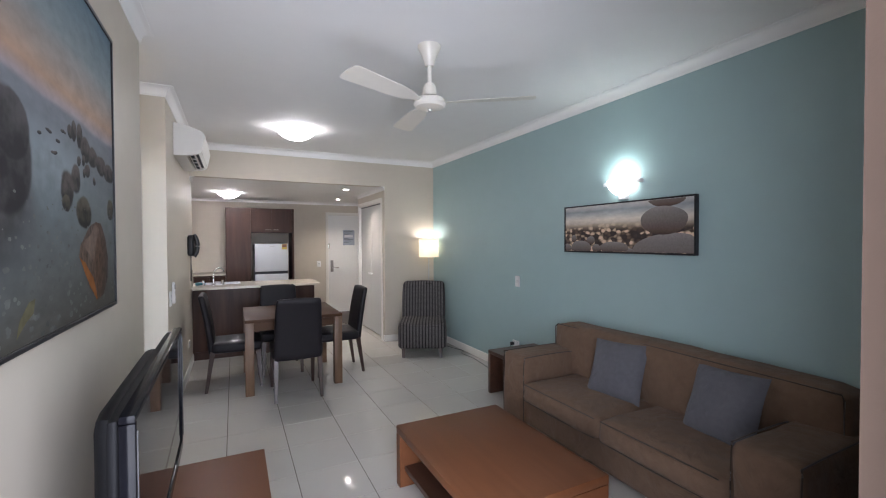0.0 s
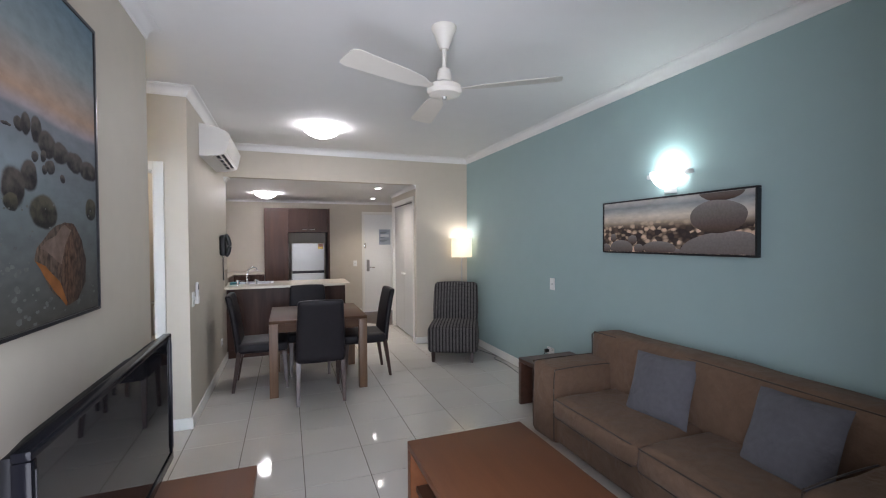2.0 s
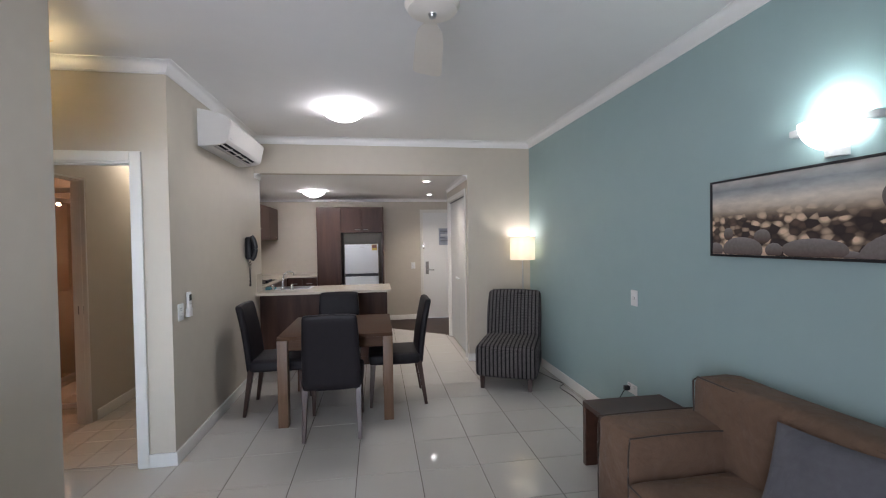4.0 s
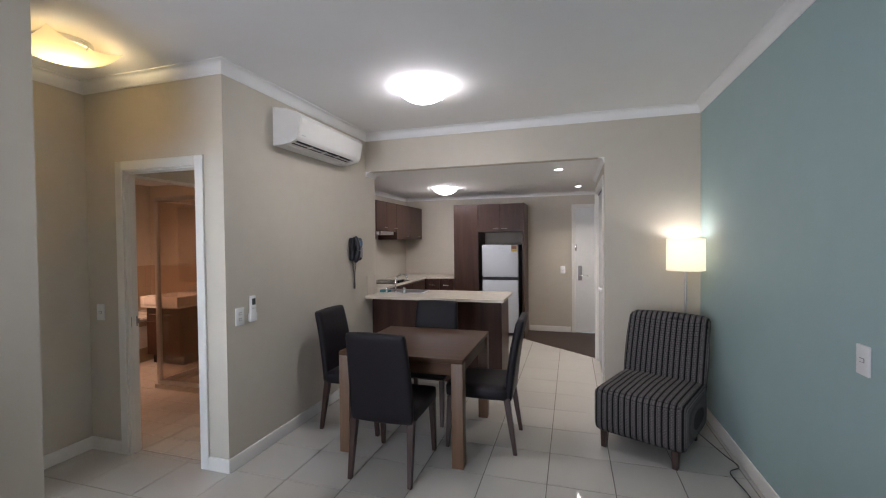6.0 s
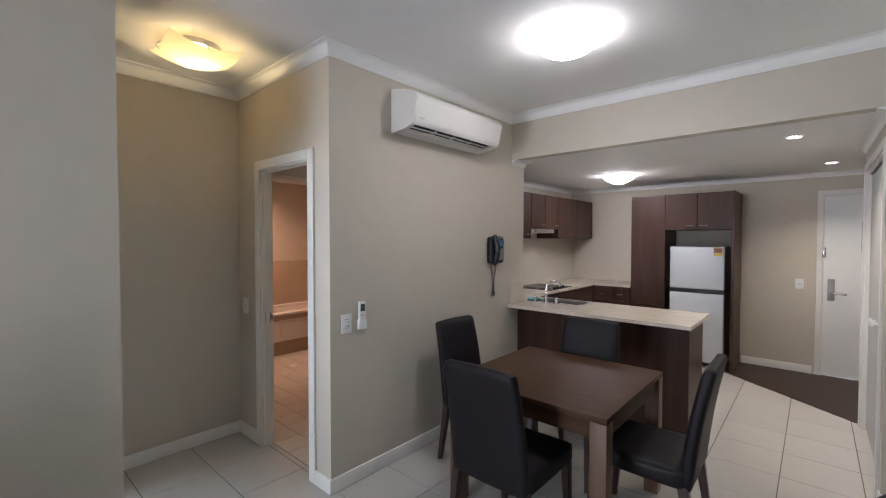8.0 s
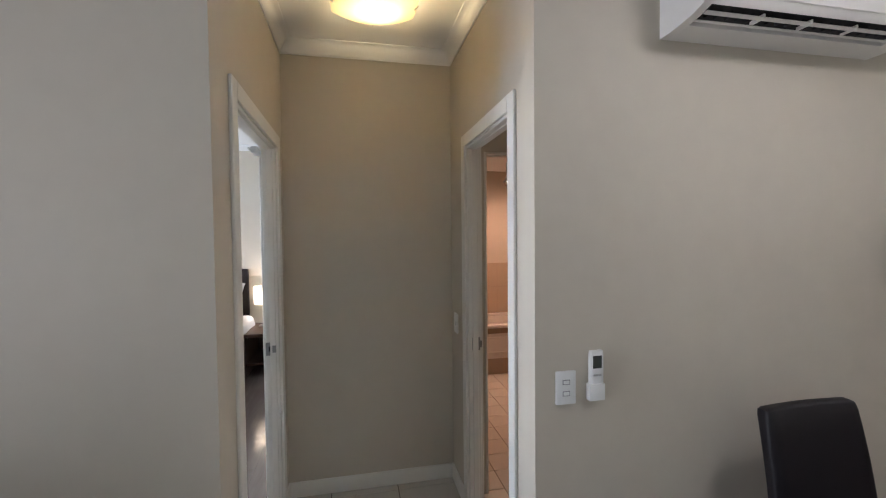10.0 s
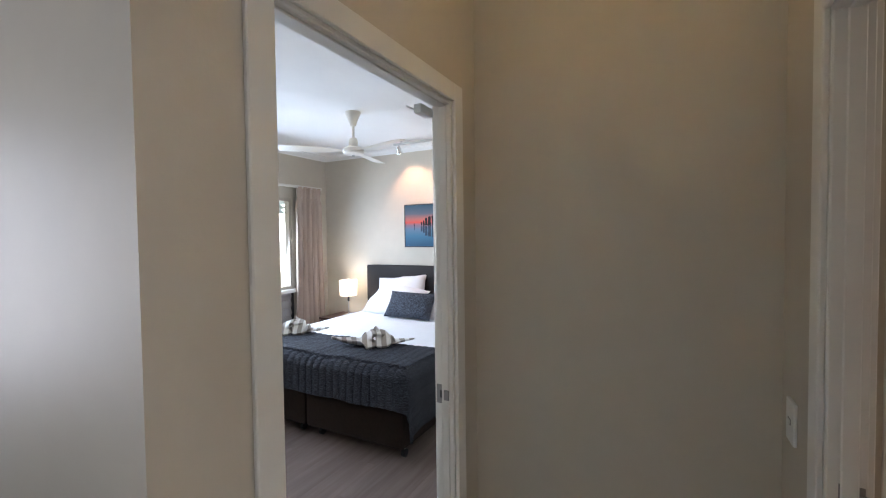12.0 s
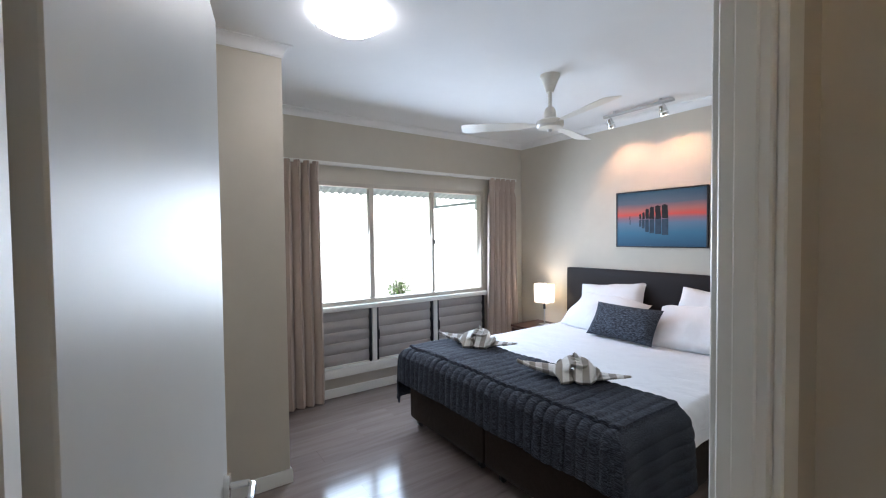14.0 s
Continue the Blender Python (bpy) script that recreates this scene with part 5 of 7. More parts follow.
for x, y, r in ((-0.12, -0.14, 0.09), (-0.12, 0.14, 0.075), (0.08, -0.14, 0.075), (0.08, 0.14, 0.09)):
    part("hotplate", lathe([(0.0, 0.0072), (r, 0.0072), (r, 0.0085), (0.0, 0.0085)], 28, centre=(x, y)), mat("hotplate", (0.03, 0.028, 0.028), 0.25), ck)
uc = thing("wall_cabinet", "walnut laminate wall cabinets over the cooktop", "kitchen cabinet", pose(0, 0, 0))
part("body", boxes((-1.145, -0.85, 6.36, 7.20, 1.54, 2.09), (-1.145, -0.85, 7.20, 7.90, 1.66, 2.09), (-1.145, -0.85, 7.90, 9.05, 1.54, 2.09)), CAB, uc)
for y0, y1, z0 in ((6.365, 6.775, 1.54), (6.78, 7.195, 1.54), (7.205, 7.548, 1.66), (7.552, 7.895, 1.66), (7.905, 8.47, 1.54), (8.475, 9.045, 1.54)):
    d = part("door", boxes((-0.8495, -0.832, y0, y1, z0 + 0.002, 2.088), bevel=0.002, seg=1), CAB, uc)
    handle_bar(d, -0.832, (y0 + y1) / 2 + 0.1, z0 + 0.05, 0.09, 'y', (1, 0))
rh = thing("rangehood", "slim white slide-out rangehood under the wall cabinets", "rangehood", pose(-1.0, 7.55, 1.58))
part("body", boxes((-0.145, 0.14, -0.30, 0.30, 0.03, 0.078), bevel=0.006), WHITEP, rh)
part("front_lip", boxes((0.14, 0.175, -0.22, 0.22, 0.03, 0.078), bevel=0.006), STEEL, rh)
tall = thing("pantry_cabinet", "tall walnut laminate pantry cabinet beside the refrigerator", "kitchen cabinet", pose(0, 0, 0))
part("body", boxes((-0.087, 0.318, 8.505, 9.055, 0.0, 2.085)), CAB, tall)
d = part("door", boxes((-0.084, 0.316, 8.486, 8.5045, 0.70, 2.083), bevel=0.002, seg=1), CAB, tall)
d2 = part("door", boxes((-0.084, 0.316, 8.486, 8.5045, 0.10, 0.697), bevel=0.002, seg=1), CAB, tall)
handle_bar(d2, 0.02, 8.486, 0.655, 0.10)
over = thing("overhead_cabinet", "walnut laminate cupboard over the refrigerator with a side panel", "kitchen cabinet", pose(0, 0, 0))
part("body", boxes((0.3185, 1.016, 8.505, 9.055, 1.645, 2.085)), CAB, over)
for x0, x1, hx in ((0.321, 0.665, 0.60), (0.669, 1.013, 0.735)):
    d = part("door", boxes((x0, x1, 8.486, 8.5045, 1.647, 2.083), bevel=0.002, seg=1), CAB, over)
    handle_bar(d, hx, 8.486, 1.695, 0.09)
part("side_panel", boxes((1.0165, 1.045, 8.44, 9.055, 0.0, 2.085), bevel=0.002, seg=1), CAB, over)
fr = thing("refrigerator", "white top-freezer refrigerator in a cabinet recess", "refrigerator", pose(0.66, 8.52, 0))
FRW = mat("fridge_enamel", (0.62, 0.64, 0.66), 0.28, scale=60, vary=0.03, bump=0.1, bscale=500)
part("cabinet", boxes((-0.285, 0.285, 0.045, 0.52, 0.05, 1.44), bevel=0.006), mat("fridge_side", (0.10, 0.10, 0.105), 0.4), fr)
part("freezer_door", boxes((-0.285, 0.285, -0.02, 0.04, 0.935, 1.443), bevel=0.012, seg=3), FRW, fr)
part("fridge_door", boxes((-0.285, 0.285, -0.02, 0.04, 0.06, 0.885), bevel=0.012, seg=3), FRW, fr)
part("grip", boxes((-0.283, 0.283, -0.01, 0.04, 0.886, 0.934)), BLACKP, fr, "black grip recess")
for x in (-0.24, 0.24):
    part("foot", tube(bmesh.new(), (x, 0.1, 0.0), (x, 0.1, 0.055), 0.018), BLACKP, fr)
part("energy_label", boxes((0.175, 0.265, -0.0215, -0.0205, 1.335, 1.435)), mat("yellow_label", (0.62, 0.46, 0.10), 0.5), fr, "yellow energy label")
part("energy_label_band", boxes((0.180, 0.26, -0.0222, -0.0216, 1.375, 1.43)), mat("label_dark", (0.22, 0.10, 0.07), 0.5), fr)
part("badge", boxes((-0.03, 0.05, -0.0215, -0.0205, 1.385, 1.397)), STEEL, fr)
dish_light(pose(-0.02, 7.81, KH), "round glowing glass ceiling light in the kitchen", 0.16, False, (0.97, 0.95, 1.0), LAMP_KIT)
for x, y in ((1.60, 6.70), (1.83, 8.28)):
    dl = thing("downlight", "small round recessed downlight in the kitchen ceiling", "downlight", pose(x, y, KH), "downlights by the entry")
    part("ring", lathe([(0.040, -0.001), (0.055, -0.001), (0.053, -0.006), (0.040, -0.004), (0.040, -0.001)], 28), WHITEP, dl)
    part("lens", lathe([(0.0, -0.003), (0.040, -0.003), (0.040, -0.001), (0.0, -0.001)], 24), mat("downlight_glow", (0.9, 0.9, 0.9), 0.4, emit=(1.0, 0.97, 0.95), strength=14.0), dl)
    spot_light("downlight_beam", (x, y, KH - 0.012), (x, y, 0), 30.0, (1.0, 0.91, 0.80), 125, 0.9, 0.03)

# entry door
ed = thing("door_1", "white flush entry door with a lever lock and a notice", "door", pose(1.80, 9.075, 0), kind="structure")
part("leaf", boxes((0.0, 0.78, 0, 0.038, 0.006, 2.02), bevel=0.002, seg=1), WHITEP, ed)
part("lock_plate", boxes((0.038, 0.098, -0.012, -0.0005, 0.85, 1.09), bevel=0.004), LATCH, ed)
part("lever", pipe(bmesh.new(), [(0.066, -0.012, 0.935), (0.066, -0.05, 0.935), (0.085, -0.055, 0.935), (0.195, -0.052, 0.93)], 0.012, 8), CHROME, ed)
part("lock_cylinder", tube(bmesh.new(), (0.066, -0.024, 1.035), (0.066, -0.0125, 1.035), 0.016, n=16), LATCH, ed)
part("door_chain", boxes((-0.012, 0.02, -0.022, -0.0005, 1.33, 1.44), bevel=0.003), CHROME, ed)
nb = part("notice", boxes((0.30, 0.545, -0.006, -0.0005, 1.40, 1.72), bevel=0.001, seg=1), mat("notice_grey", (0.34, 0.38, 0.44), 0.4), ed, "framed printed evacuation notice")
part("notice_text", boxes(*[(0.325, 0.52 - 0.05 * (k % 3), -0.0075, -0.0062, 1.68 - 0.028 * k, 1.69 - 0.028 * k) for k in range(9) if k not in (3, 4)]), mat("notice_ink", (0.07, 0.08, 0.10), 0.5), ed)
part("notice_plan", boxes((0.335, 0.51, -0.0075, -0.0062, 1.565, 1.615)), mat("notice_pale", (0.6, 0.62, 0.64), 0.5), ed)

# closet doors beside the entry
for k, (y0, y1, ky) in enumerate(((6.292, 6.882, 6.825), (6.888, 7.478, 6.945))):
    cd = thing("closet_door", "white flush closet door with a round knob", "door", pose(2.058, y0, 0), "closet doors", kind="structure")
    part("leaf", boxes((0, 0.03, 0, y1 - y0, 0.02, 2.045), bevel=0.002, seg=1), DOORP, cd)
    part("knob", lathe([(0.0, 0.0), (0.010, 0.0), (0.010, 0.018), (0.020, 0.024), (0.020, 0.034), (0.0, 0.040)], 16), WHITEP, cd).matrix_basis = pose(0, ky - y0, 0.955, 0, -90, 0)
tagged(part("closet_track", boxes((2.050, 2.10, 6.289, 7.481, 2.048, 2.061)), BLACKP), "dark closet door track", "trim", kind="structure")

# ---- bedroom ----
WHITE = cloth("white_sheet", (0.76, 0.76, 0.78), 0.85, 500, 0.03, 0.1, 20, 0.15, crease=(0.010, 7))
THROW = heather("charcoal_quilt", (0.020, 0.022, 0.028), (0.085, 0.094, 0.118), 330, (1, 0.07, 1))
CURT = cloth("taupe_curtain", (0.45, 0.352, 0.290), 0.85, 600, 0.05, 0.2, 30, 0.25)
CHOC = cloth("chocolate_fabric", (0.026, 0.017, 0.013), 0.85, 500, 0.25, 0.03, 40, 0.3, crease=(0.006, 8))
HEAD = mat("headboard_vinyl", (0.016, 0.011, 0.011), 0.55, spec=0.2, scale=20, vary=0.1, bump=0.3, bscale=200)
LOUV = mat("louvre_grey", (0.40, 0.365, 0.345), 0.35, scale=20, vary=0.04)

win = thing("window_1", "wide aluminium window over timber louvres in the bedroom", "window", pose(0, 0, 0), kind="structure")
x0, x1 = WIN[0], WIN[1]
part("window_frame", boxes((x0, x1, -0.60, -0.525, 2.02, 2.06), (x0, x1, -0.60, -0.525, 0.875, 0.915), (x0, x0 + 0.04, -0.60, -0.525, 0.915, 2.02), (x1 - 0.04, x1, -0.60, -0.525, 0.915, 2.02)), ALU, win)
for cx, w in ((-2.60, 0.05), (-3.34, 0.03)):
    part("mullion", boxes((cx - w / 2, cx + w / 2, -0.592, -0.532, 0.9155, 2.0195), bevel=0.003, seg=1), ALU, win)
for a, b in ((x0 + 0.04, -3.355), (-3.325, -2.625), (-2.575, x1 - 0.04)):
    p = part("pane", boxes((a + 0.001, b - 0.001, -0.565, -0.560, 0.916, 2.019)), PANE, win, smooth=0)
    p.visible_shadow = False
part("latch", boxes((-3.362, -3.348, -0.532, -0.518, 1.44, 1.50), bevel=0.003, seg=1), BLACKP, win)
part("window_sill", boxes((x0 - 0.03, x1 + 0.03, -0.62, -0.465, 0.830, 0.8745), bevel=0.005), TRIM, win, "white painted sill")
part("ledge", boxes((x0 - 0.02, x1 + 0.02, -0.60, -0.455, 0.205, 0.2895), bevel=0.005), TRIM, win, "white painted ledge under the louvres")
for cx in (-2.60, -3.34):
    part("louvre_post", boxes((cx - 0.025, cx + 0.025, -0.60, -0.50, 0.29, 0.8295), bevel=0.002, seg=1), TRIM, win)
for a, b in ((x0 + 0.005, -3.37), (-3.31, -2.63), (-2.57, x1 - 0.005)):
    part("louvre_channel", boxes((a, a + 0.018, -0.575, -0.508, 0.29, 0.829), (b - 0.018, b, -0.575, -0.508, 0.29, 0.829)), BLACKP, win)
    for k in range(5):
        z = 0.295 + 0.107 * k
        part("louvre", extrude_y([(-0.012, 0.0), (-0.004, 0.0), (0.014, 0.035), (0.016, 0.07), (0.004, 0.108), (-0.004, 0.108), (0.006, 0.07), (0.004, 0.035)], 0, b - a - 0.038), LOUV, win).matrix_basis = pose(b - 0.019, -0.545, z, 0, 0, 90)
    part("lever", boxes((b - 0.022, b - 0.010, -0.508, -0.490, 0.50, 0.60), bevel=0.003, seg=1), BLACKP, win)

rail = part("curtain_rail", boxes((-4.52, -1.55, -0.455, -0.425, 2.195, 2.228), bevel=0.004), TRIM)
tagged(rail, "white curtain rail over the bedroom window", "curtain rail")
part("bracket", boxes(*[(x, x + 0.02, -0.5195, -0.4555, 2.20, 2.222) for x in (-4.3, -3.0, -1.7)]), TRIM, rail)


def curtain(xa, xb, folds, label, seed, flare=0.0):
    """A gathered curtain with a pinch-pleated heading; flare widens the hem."""
    bm = bmesh.new()
    nx, nz = folds * 14, 30
    grid = {}
    xm = (xa + xb) / 2
    for s in (0, 1):
        for i in range(nx + 1):
            for j in range(nz + 1):
                u, v = i / nx, j / nz
                z = 0.018 + 2.195 * v
                ph = u * folds * 2 * math.pi + 0.9 * noise.noise(Vector((u * 3, v * 1.2, seed)))
                amp = 0.052 * (0.8 + 0.6 * noise.noise(Vector((u * 4, v * 1.5, seed)))) * (1.0 if v < 0.93 else 0.55)
                x = xa + (xb - xa) * (u + 0.018 * math.sin(ph * 2) + 0.04 * (1 - v) * noise.noise(Vector((u * 3, v * 2, seed + 9))))
                pinch = 1.0 - 0.06 * math.exp(-((v - 0.945) / 0.02) ** 2) + flare * (1 - v)
                y = -0.418 + amp * (math.sin(ph) + 0.25 * math.sin(2 * ph + 1.0))
                if v > 0.955:
                    y += 0.010 * math.sin(ph * 3)
                grid[s, i, j] = bm.verts.new((xm + (x - xm) * pinch, y + 0.003 * s, z))
    for i in range(nx):
        for j in range(nz):
            bm.faces.new([grid[0, i, j], grid[0, i + 1, j], grid[0, i + 1, j + 1], grid[0, i, j + 1]])
            bm.faces.new([grid[1, i, j], grid[1, i, j + 1], grid[1, i + 1, j + 1], grid[1, i + 1, j]])
    return tagged(part("curtain", bm, CURT, smooth=80), label, "curtain", "bedroom curtains")


curtain(-2.03, -1.60, 5, "gathered taupe curtain drawn open beside the window", 1.0, 0.05)
curtain(-4.47, -4.06, 5, "gathered taupe curtain drawn open beside the bed", 5.0, 0.22)

bed = thing("bed", "king bed with dark headboard and chocolate base, made up in white", "bed", pose(-2.44, 1.345, 0))
for s in (-1, 1):
    part("base", rounded(bmesh.new(), -2.12, 0.0, s * 0.4525 - 0.448, s * 0.4525 + 0.448, 0.085, 0.36, 0.02, 0.004, 8, 0.002), CHOC, bed)
    for x in (-0.08, -1.9):
        for y in (0.10, 0.86):
            c = part("castor", tube(bmesh.new(), (x, s * y - 0.012, 0.035), (x, s * y + 0.012, 0.035), 0.029, n=18), BLACKP, bed)
            part("castor_stem", tube(bmesh.new(), (x, s * y, 0.05), (x, s * y, 0.09), 0.010), STEEL, c)
part("mattress", rounded(bmesh.new(), -2.14, 0.0, -0.915, 0.915, 0.362, 0.605, 0.05, 0.008, 14, 0.006), WHITE, bed)
part("headboard", rounded(bmesh.new(), -2.245, -2.175, -1.085, 0.895, 0.10, 1.172, 0.012, 0.004, 10), HEAD, bed)


def drape(x_back, x_front, y0, y1, top, drop_front, drop_side, ridge, pitch, seed, fray=0.02, over=0.012):
    """A cover over the foot of the bed: flat on top, hanging at the foot and the sides. Local to the bed."""
    bm = bmesh.new()
    L, W = (x_front - x_back) + drop_front, (y1 - y0) + 2 * drop_side
    nu, nv = 130, int(W / pitch) * 8
    g = {}

    def bend(d, edge, r=0.045):
        # distance past the edge -> (outward, downward)
        if d <= 0:
            return d, 0.0
        a = d / r
        if a < math.pi / 2:
            return r * math.sin(a), r * (1 - math.cos(a))
        return r, r + d - r * math.pi / 2

    for i in range(nu + 1):
        for j in range(nv + 1):
            u, v = L * i / nu, W * j / nv
            q = abs(math.sin(math.pi * v / pitch)) ** 0.5
            seam = 1.0
            ox, dz = bend(u - (x_front - x_back), 0)
            x = x_front + ox if u > (x_front - x_back) else x_back + u
            if v < drop_side:
                oy, dy = bend(drop_side - v, 0)
                y = y0 - oy
            elif v > W - drop_side:
                oy, dy = bend(v - (W - drop_side), 0)
                y = y1 + oy
            else:
                y, dy = y0 + (v - drop_side), 0.0
            both = min(dz, dy)
            z = top - max(dz, dy) - 0.25 * both
            hang = min(1.0, max(dz, dy) / 0.10)
            n = noise.noise(Vector((x * 3.1, y * 3.1, seed)))
            n2 = noise.noise(Vector((x * 9, y * 9, seed + 4)))
            side = v < drop_side or v > W - drop_side
            puff = ridge * q * (0.45 if side or u < (x_front - x_back) - 0.03 else 1.0)
            if ridge and not side:
                # the doubled top layer ends in a folded edge just behind the foot of the bed
                lip = (x_front - x_back) - 0.012 + 0.012 * noise.noise(Vector((v * 5, 3.0, seed)))
                puff += 0.020 if u < lip else 0.0
            p = Vector((x, y, z + 0.010 * n + 0.004 * n2))
            if dz > 0.03:
                p.x += puff + 0.03 * hang * (0.5 + noise.noise(Vector((y * 4.5, 1.0, seed)))) * dz * 3
            if dy > 0.03:
                p.y += (1 if v > W / 2 else -1) * (puff + 0.02 * hang * (noise.noise(Vector((x * 5, 2.0, seed))) + 0.5) + 0.06 * dy)
            if dz <= 0.03 and dy <= 0.03:
                p.z += puff
            g[i, j] = bm.verts.new(p)
    for i in range(nu):
        for j in range(nv):
            bm.faces.new((g[i, j], g[i + 1, j], g[i + 1, j + 1], g[i, j + 1]))
    rim = [g[i, 0].co.copy() for i in range(0, nu, 2)] + [g[nu, j].co.copy() for j in range(0, nv, 4)] + [g[i, nv].co.copy() for i in range(nu, 0, -2)] + [g[0, j].co.copy() for j in range(nv, -1, -4)]
    return bm, rim


# sheet hanging at both sides, then the quilt
_sh, _rim = drape(-2.10, -0.02, -0.915, 0.915, 0.612, 0.05, 0.22, 0.0, 0.15, 2.0)
part("bed_sheet", _sh, WHITE, bed, smooth=70)
_qb, _rim = drape(-0.53, 0.0, -0.90, 0.92, 0.626, 0.265, 0.40, 0.015, 0.066, 6.0)
thr = part("quilted_throw", _qb, THROW, smooth=60)
part("binding", pipe(bmesh.new(), _rim, 0.007, 6), THROW, thr, "corded charcoal edge binding", smooth=70)
thr.matrix_basis = pose(-2.44, 1.345, 0)
_sol = thr.modifiers.new("thickness", 'SOLIDIFY')
_sol.thickness, _sol.offset = 0.014, 1.0
tagged(thr, "charcoal quilted throw spread over the foot of the bed", "throw")
for y, dy in ((0.50, 1.0), (-0.48, -1.0)):
    for k, (x, z, rx, sd, ln) in enumerate(((-2.07, 0.80, 66, 1.0, 0.70), (-1.90, 0.74, 38, 4.0, 0.74))):
        p = part("pillow", pillow(0.47, ln, 0.21, 20, 0.022, sd + dy, full=3.2), WHITE)
        p.matrix_basis = pose(-2.44 + x, 1.345 + y + 0.05 * k * -dy, z + 0.02, 0, rx, 0) @ pose(0, 0, 0, 0, 0, 6 * dy * (1 if k else -1))
        tagged(p, "plump white pillow leaning on the headboard", "pillow", "pillows on the bed")
cu = part("cushion", pillow(0.325, 0.625, 0.13, 16, 0.010, 3.0, full=3.0), heather("denim_weave", (0.018, 0.020, 0.026), (0.125, 0.142, 0.175), 250, (1, 0.16, 1)))
cu.matrix_basis = pose(-4.12, 1.255, 0.765, 0, 57, -2)
tagged(cu, "dark slate woven lumbar cushion on the bed", "cushion")

# folded striped towels
_tw = bpy.data.materials.new("striped_towel")
_tw.use_nodes = True
_nt = _tw.node_tree
_tc, _wv = _nt.nodes.new("ShaderNodeTexCoord"), _nt.nodes.new("ShaderNodeTexWave")
_wv.wave_type, _wv.bands_direction = 'BANDS', 'X'
_wv.inputs["Scale"].default_value, _wv.inputs["Distortion"].default_value = 4.4, 1.6
_nt.links.new(_tc.outputs["Object"], _wv.inputs["Vector"])
_rp = _nt.nodes.new("ShaderNodeValToRGB")
_rp.color_ramp.elements[0].position, _rp.color_ramp.elements[1].position = 0.38, 0.62
_rp.color_ramp.elements[0].color, _rp.color_ramp.elements[1].color = (0.33, 0.295, 0.26, 1), (0.70, 0.68, 0.65, 1)
_nt.links.new(_wv.outputs["Fac"], _rp.inputs[0])
_nt.links.new(_rp.outputs[0], _nt.nodes["Principled BSDF"].inputs["Base Color"])
_nt.nodes["Principled BSDF"].inputs["Roughness"].default_value = 0.95
_fz, _bp = _nt.nodes.new("ShaderNodeTexNoise"), _nt.nodes.new("ShaderNodeBump")
_fz.inputs["Scale"].default_value = 350
_bp.inputs["Strength"].default_value, _bp.inputs["Distance"].default_value = 0.8, 0.003
_nt.links.new(_tc.outputs["Object"], _fz.inputs["Vector"]), _nt.links.new(_fz.outputs["Fac"], _bp.inputs["Height"]), _nt.links.new(_bp.outputs[0], _nt.nodes["Principled BSDF"].inputs["Normal"])


def fold(bm, pts, widths, thick, seed):
    """A soft folded band along pts."""
    pts = smooth_path(pts, 7)
    n = len(pts)
    rings = []
    for i, p in enumerate(pts):
        t = i / (n - 1)
        k = t * (len(widths) - 1)
        a = int(min(k, len(widths) - 2))
        w = widths[a] + (widths[a + 1] - widths[a]) * (k - a)
        d = (pts[min(i + 1, n - 1)] - pts[max(i - 1, 0)]).normalized()
        side = d.cross(Vector((0, 0, 1)))
        side = side.normalized() if side.length > 1e-3 else Vector((0, 1, 0))
        up = side.cross(d)
        ring = []
        for q in range(12):
            a2 = 2 * math.pi * q / 12
            c, s = math.cos(a2), math.sin(a2)
            off = side * (w * c) + up * (thick * s * (0.4 + 0.6 * min(1, w / 0.03)) + 0.4 * w * c * c)
            ring.append(bm.verts.new(p + off + noise.noise_vector(p * 25 + Vector((q * 0.6, seed, 0))) * 0.005))
        rings.append(ring)
    for a, b in zip(rings, rings[1:]):
        for q in range(12):
            bm.faces.new((a[q], a[(q + 1) % 12], b[(q + 1) % 12], b[q]))
    bm.faces.new(rings[0][::-1]), bm.faces.new(rings[-1])


def wing(bm, sign, length, width, lift, cup, seed):
    """A pointed half of the towel: a thin cupped sheet from the knot to its raised tip."""
    nu, nv, g = 18, 12, {}
    for i in range(nu + 1):
        for j in range(nv + 1):
            u, v = i / nu, 2 * j / nv - 1
            w = width * (1 - u ** 1.7) * (0.75 + 0.5 * u * (1 - u) * 2) + 0.002
            x = sign * length * u
            y = w * v - 0.05 * u * u * sign
            z = 0.022 + lift * u * u + cup * (v * v) * (1 - 0.6 * u) + 0.012 * (1 - u) * math.cos(v * 7 + seed) + 0.006 * noise.noise(Vector((u * 5, v * 3, seed)))
            g[i, j] = bm.verts.new((x, y, z))
    for i in range(nu):
        for j in range(nv):
            bm.faces.new((g[i, j], g[i + 1, j], g[i + 1, j + 1], g[i, j + 1]))


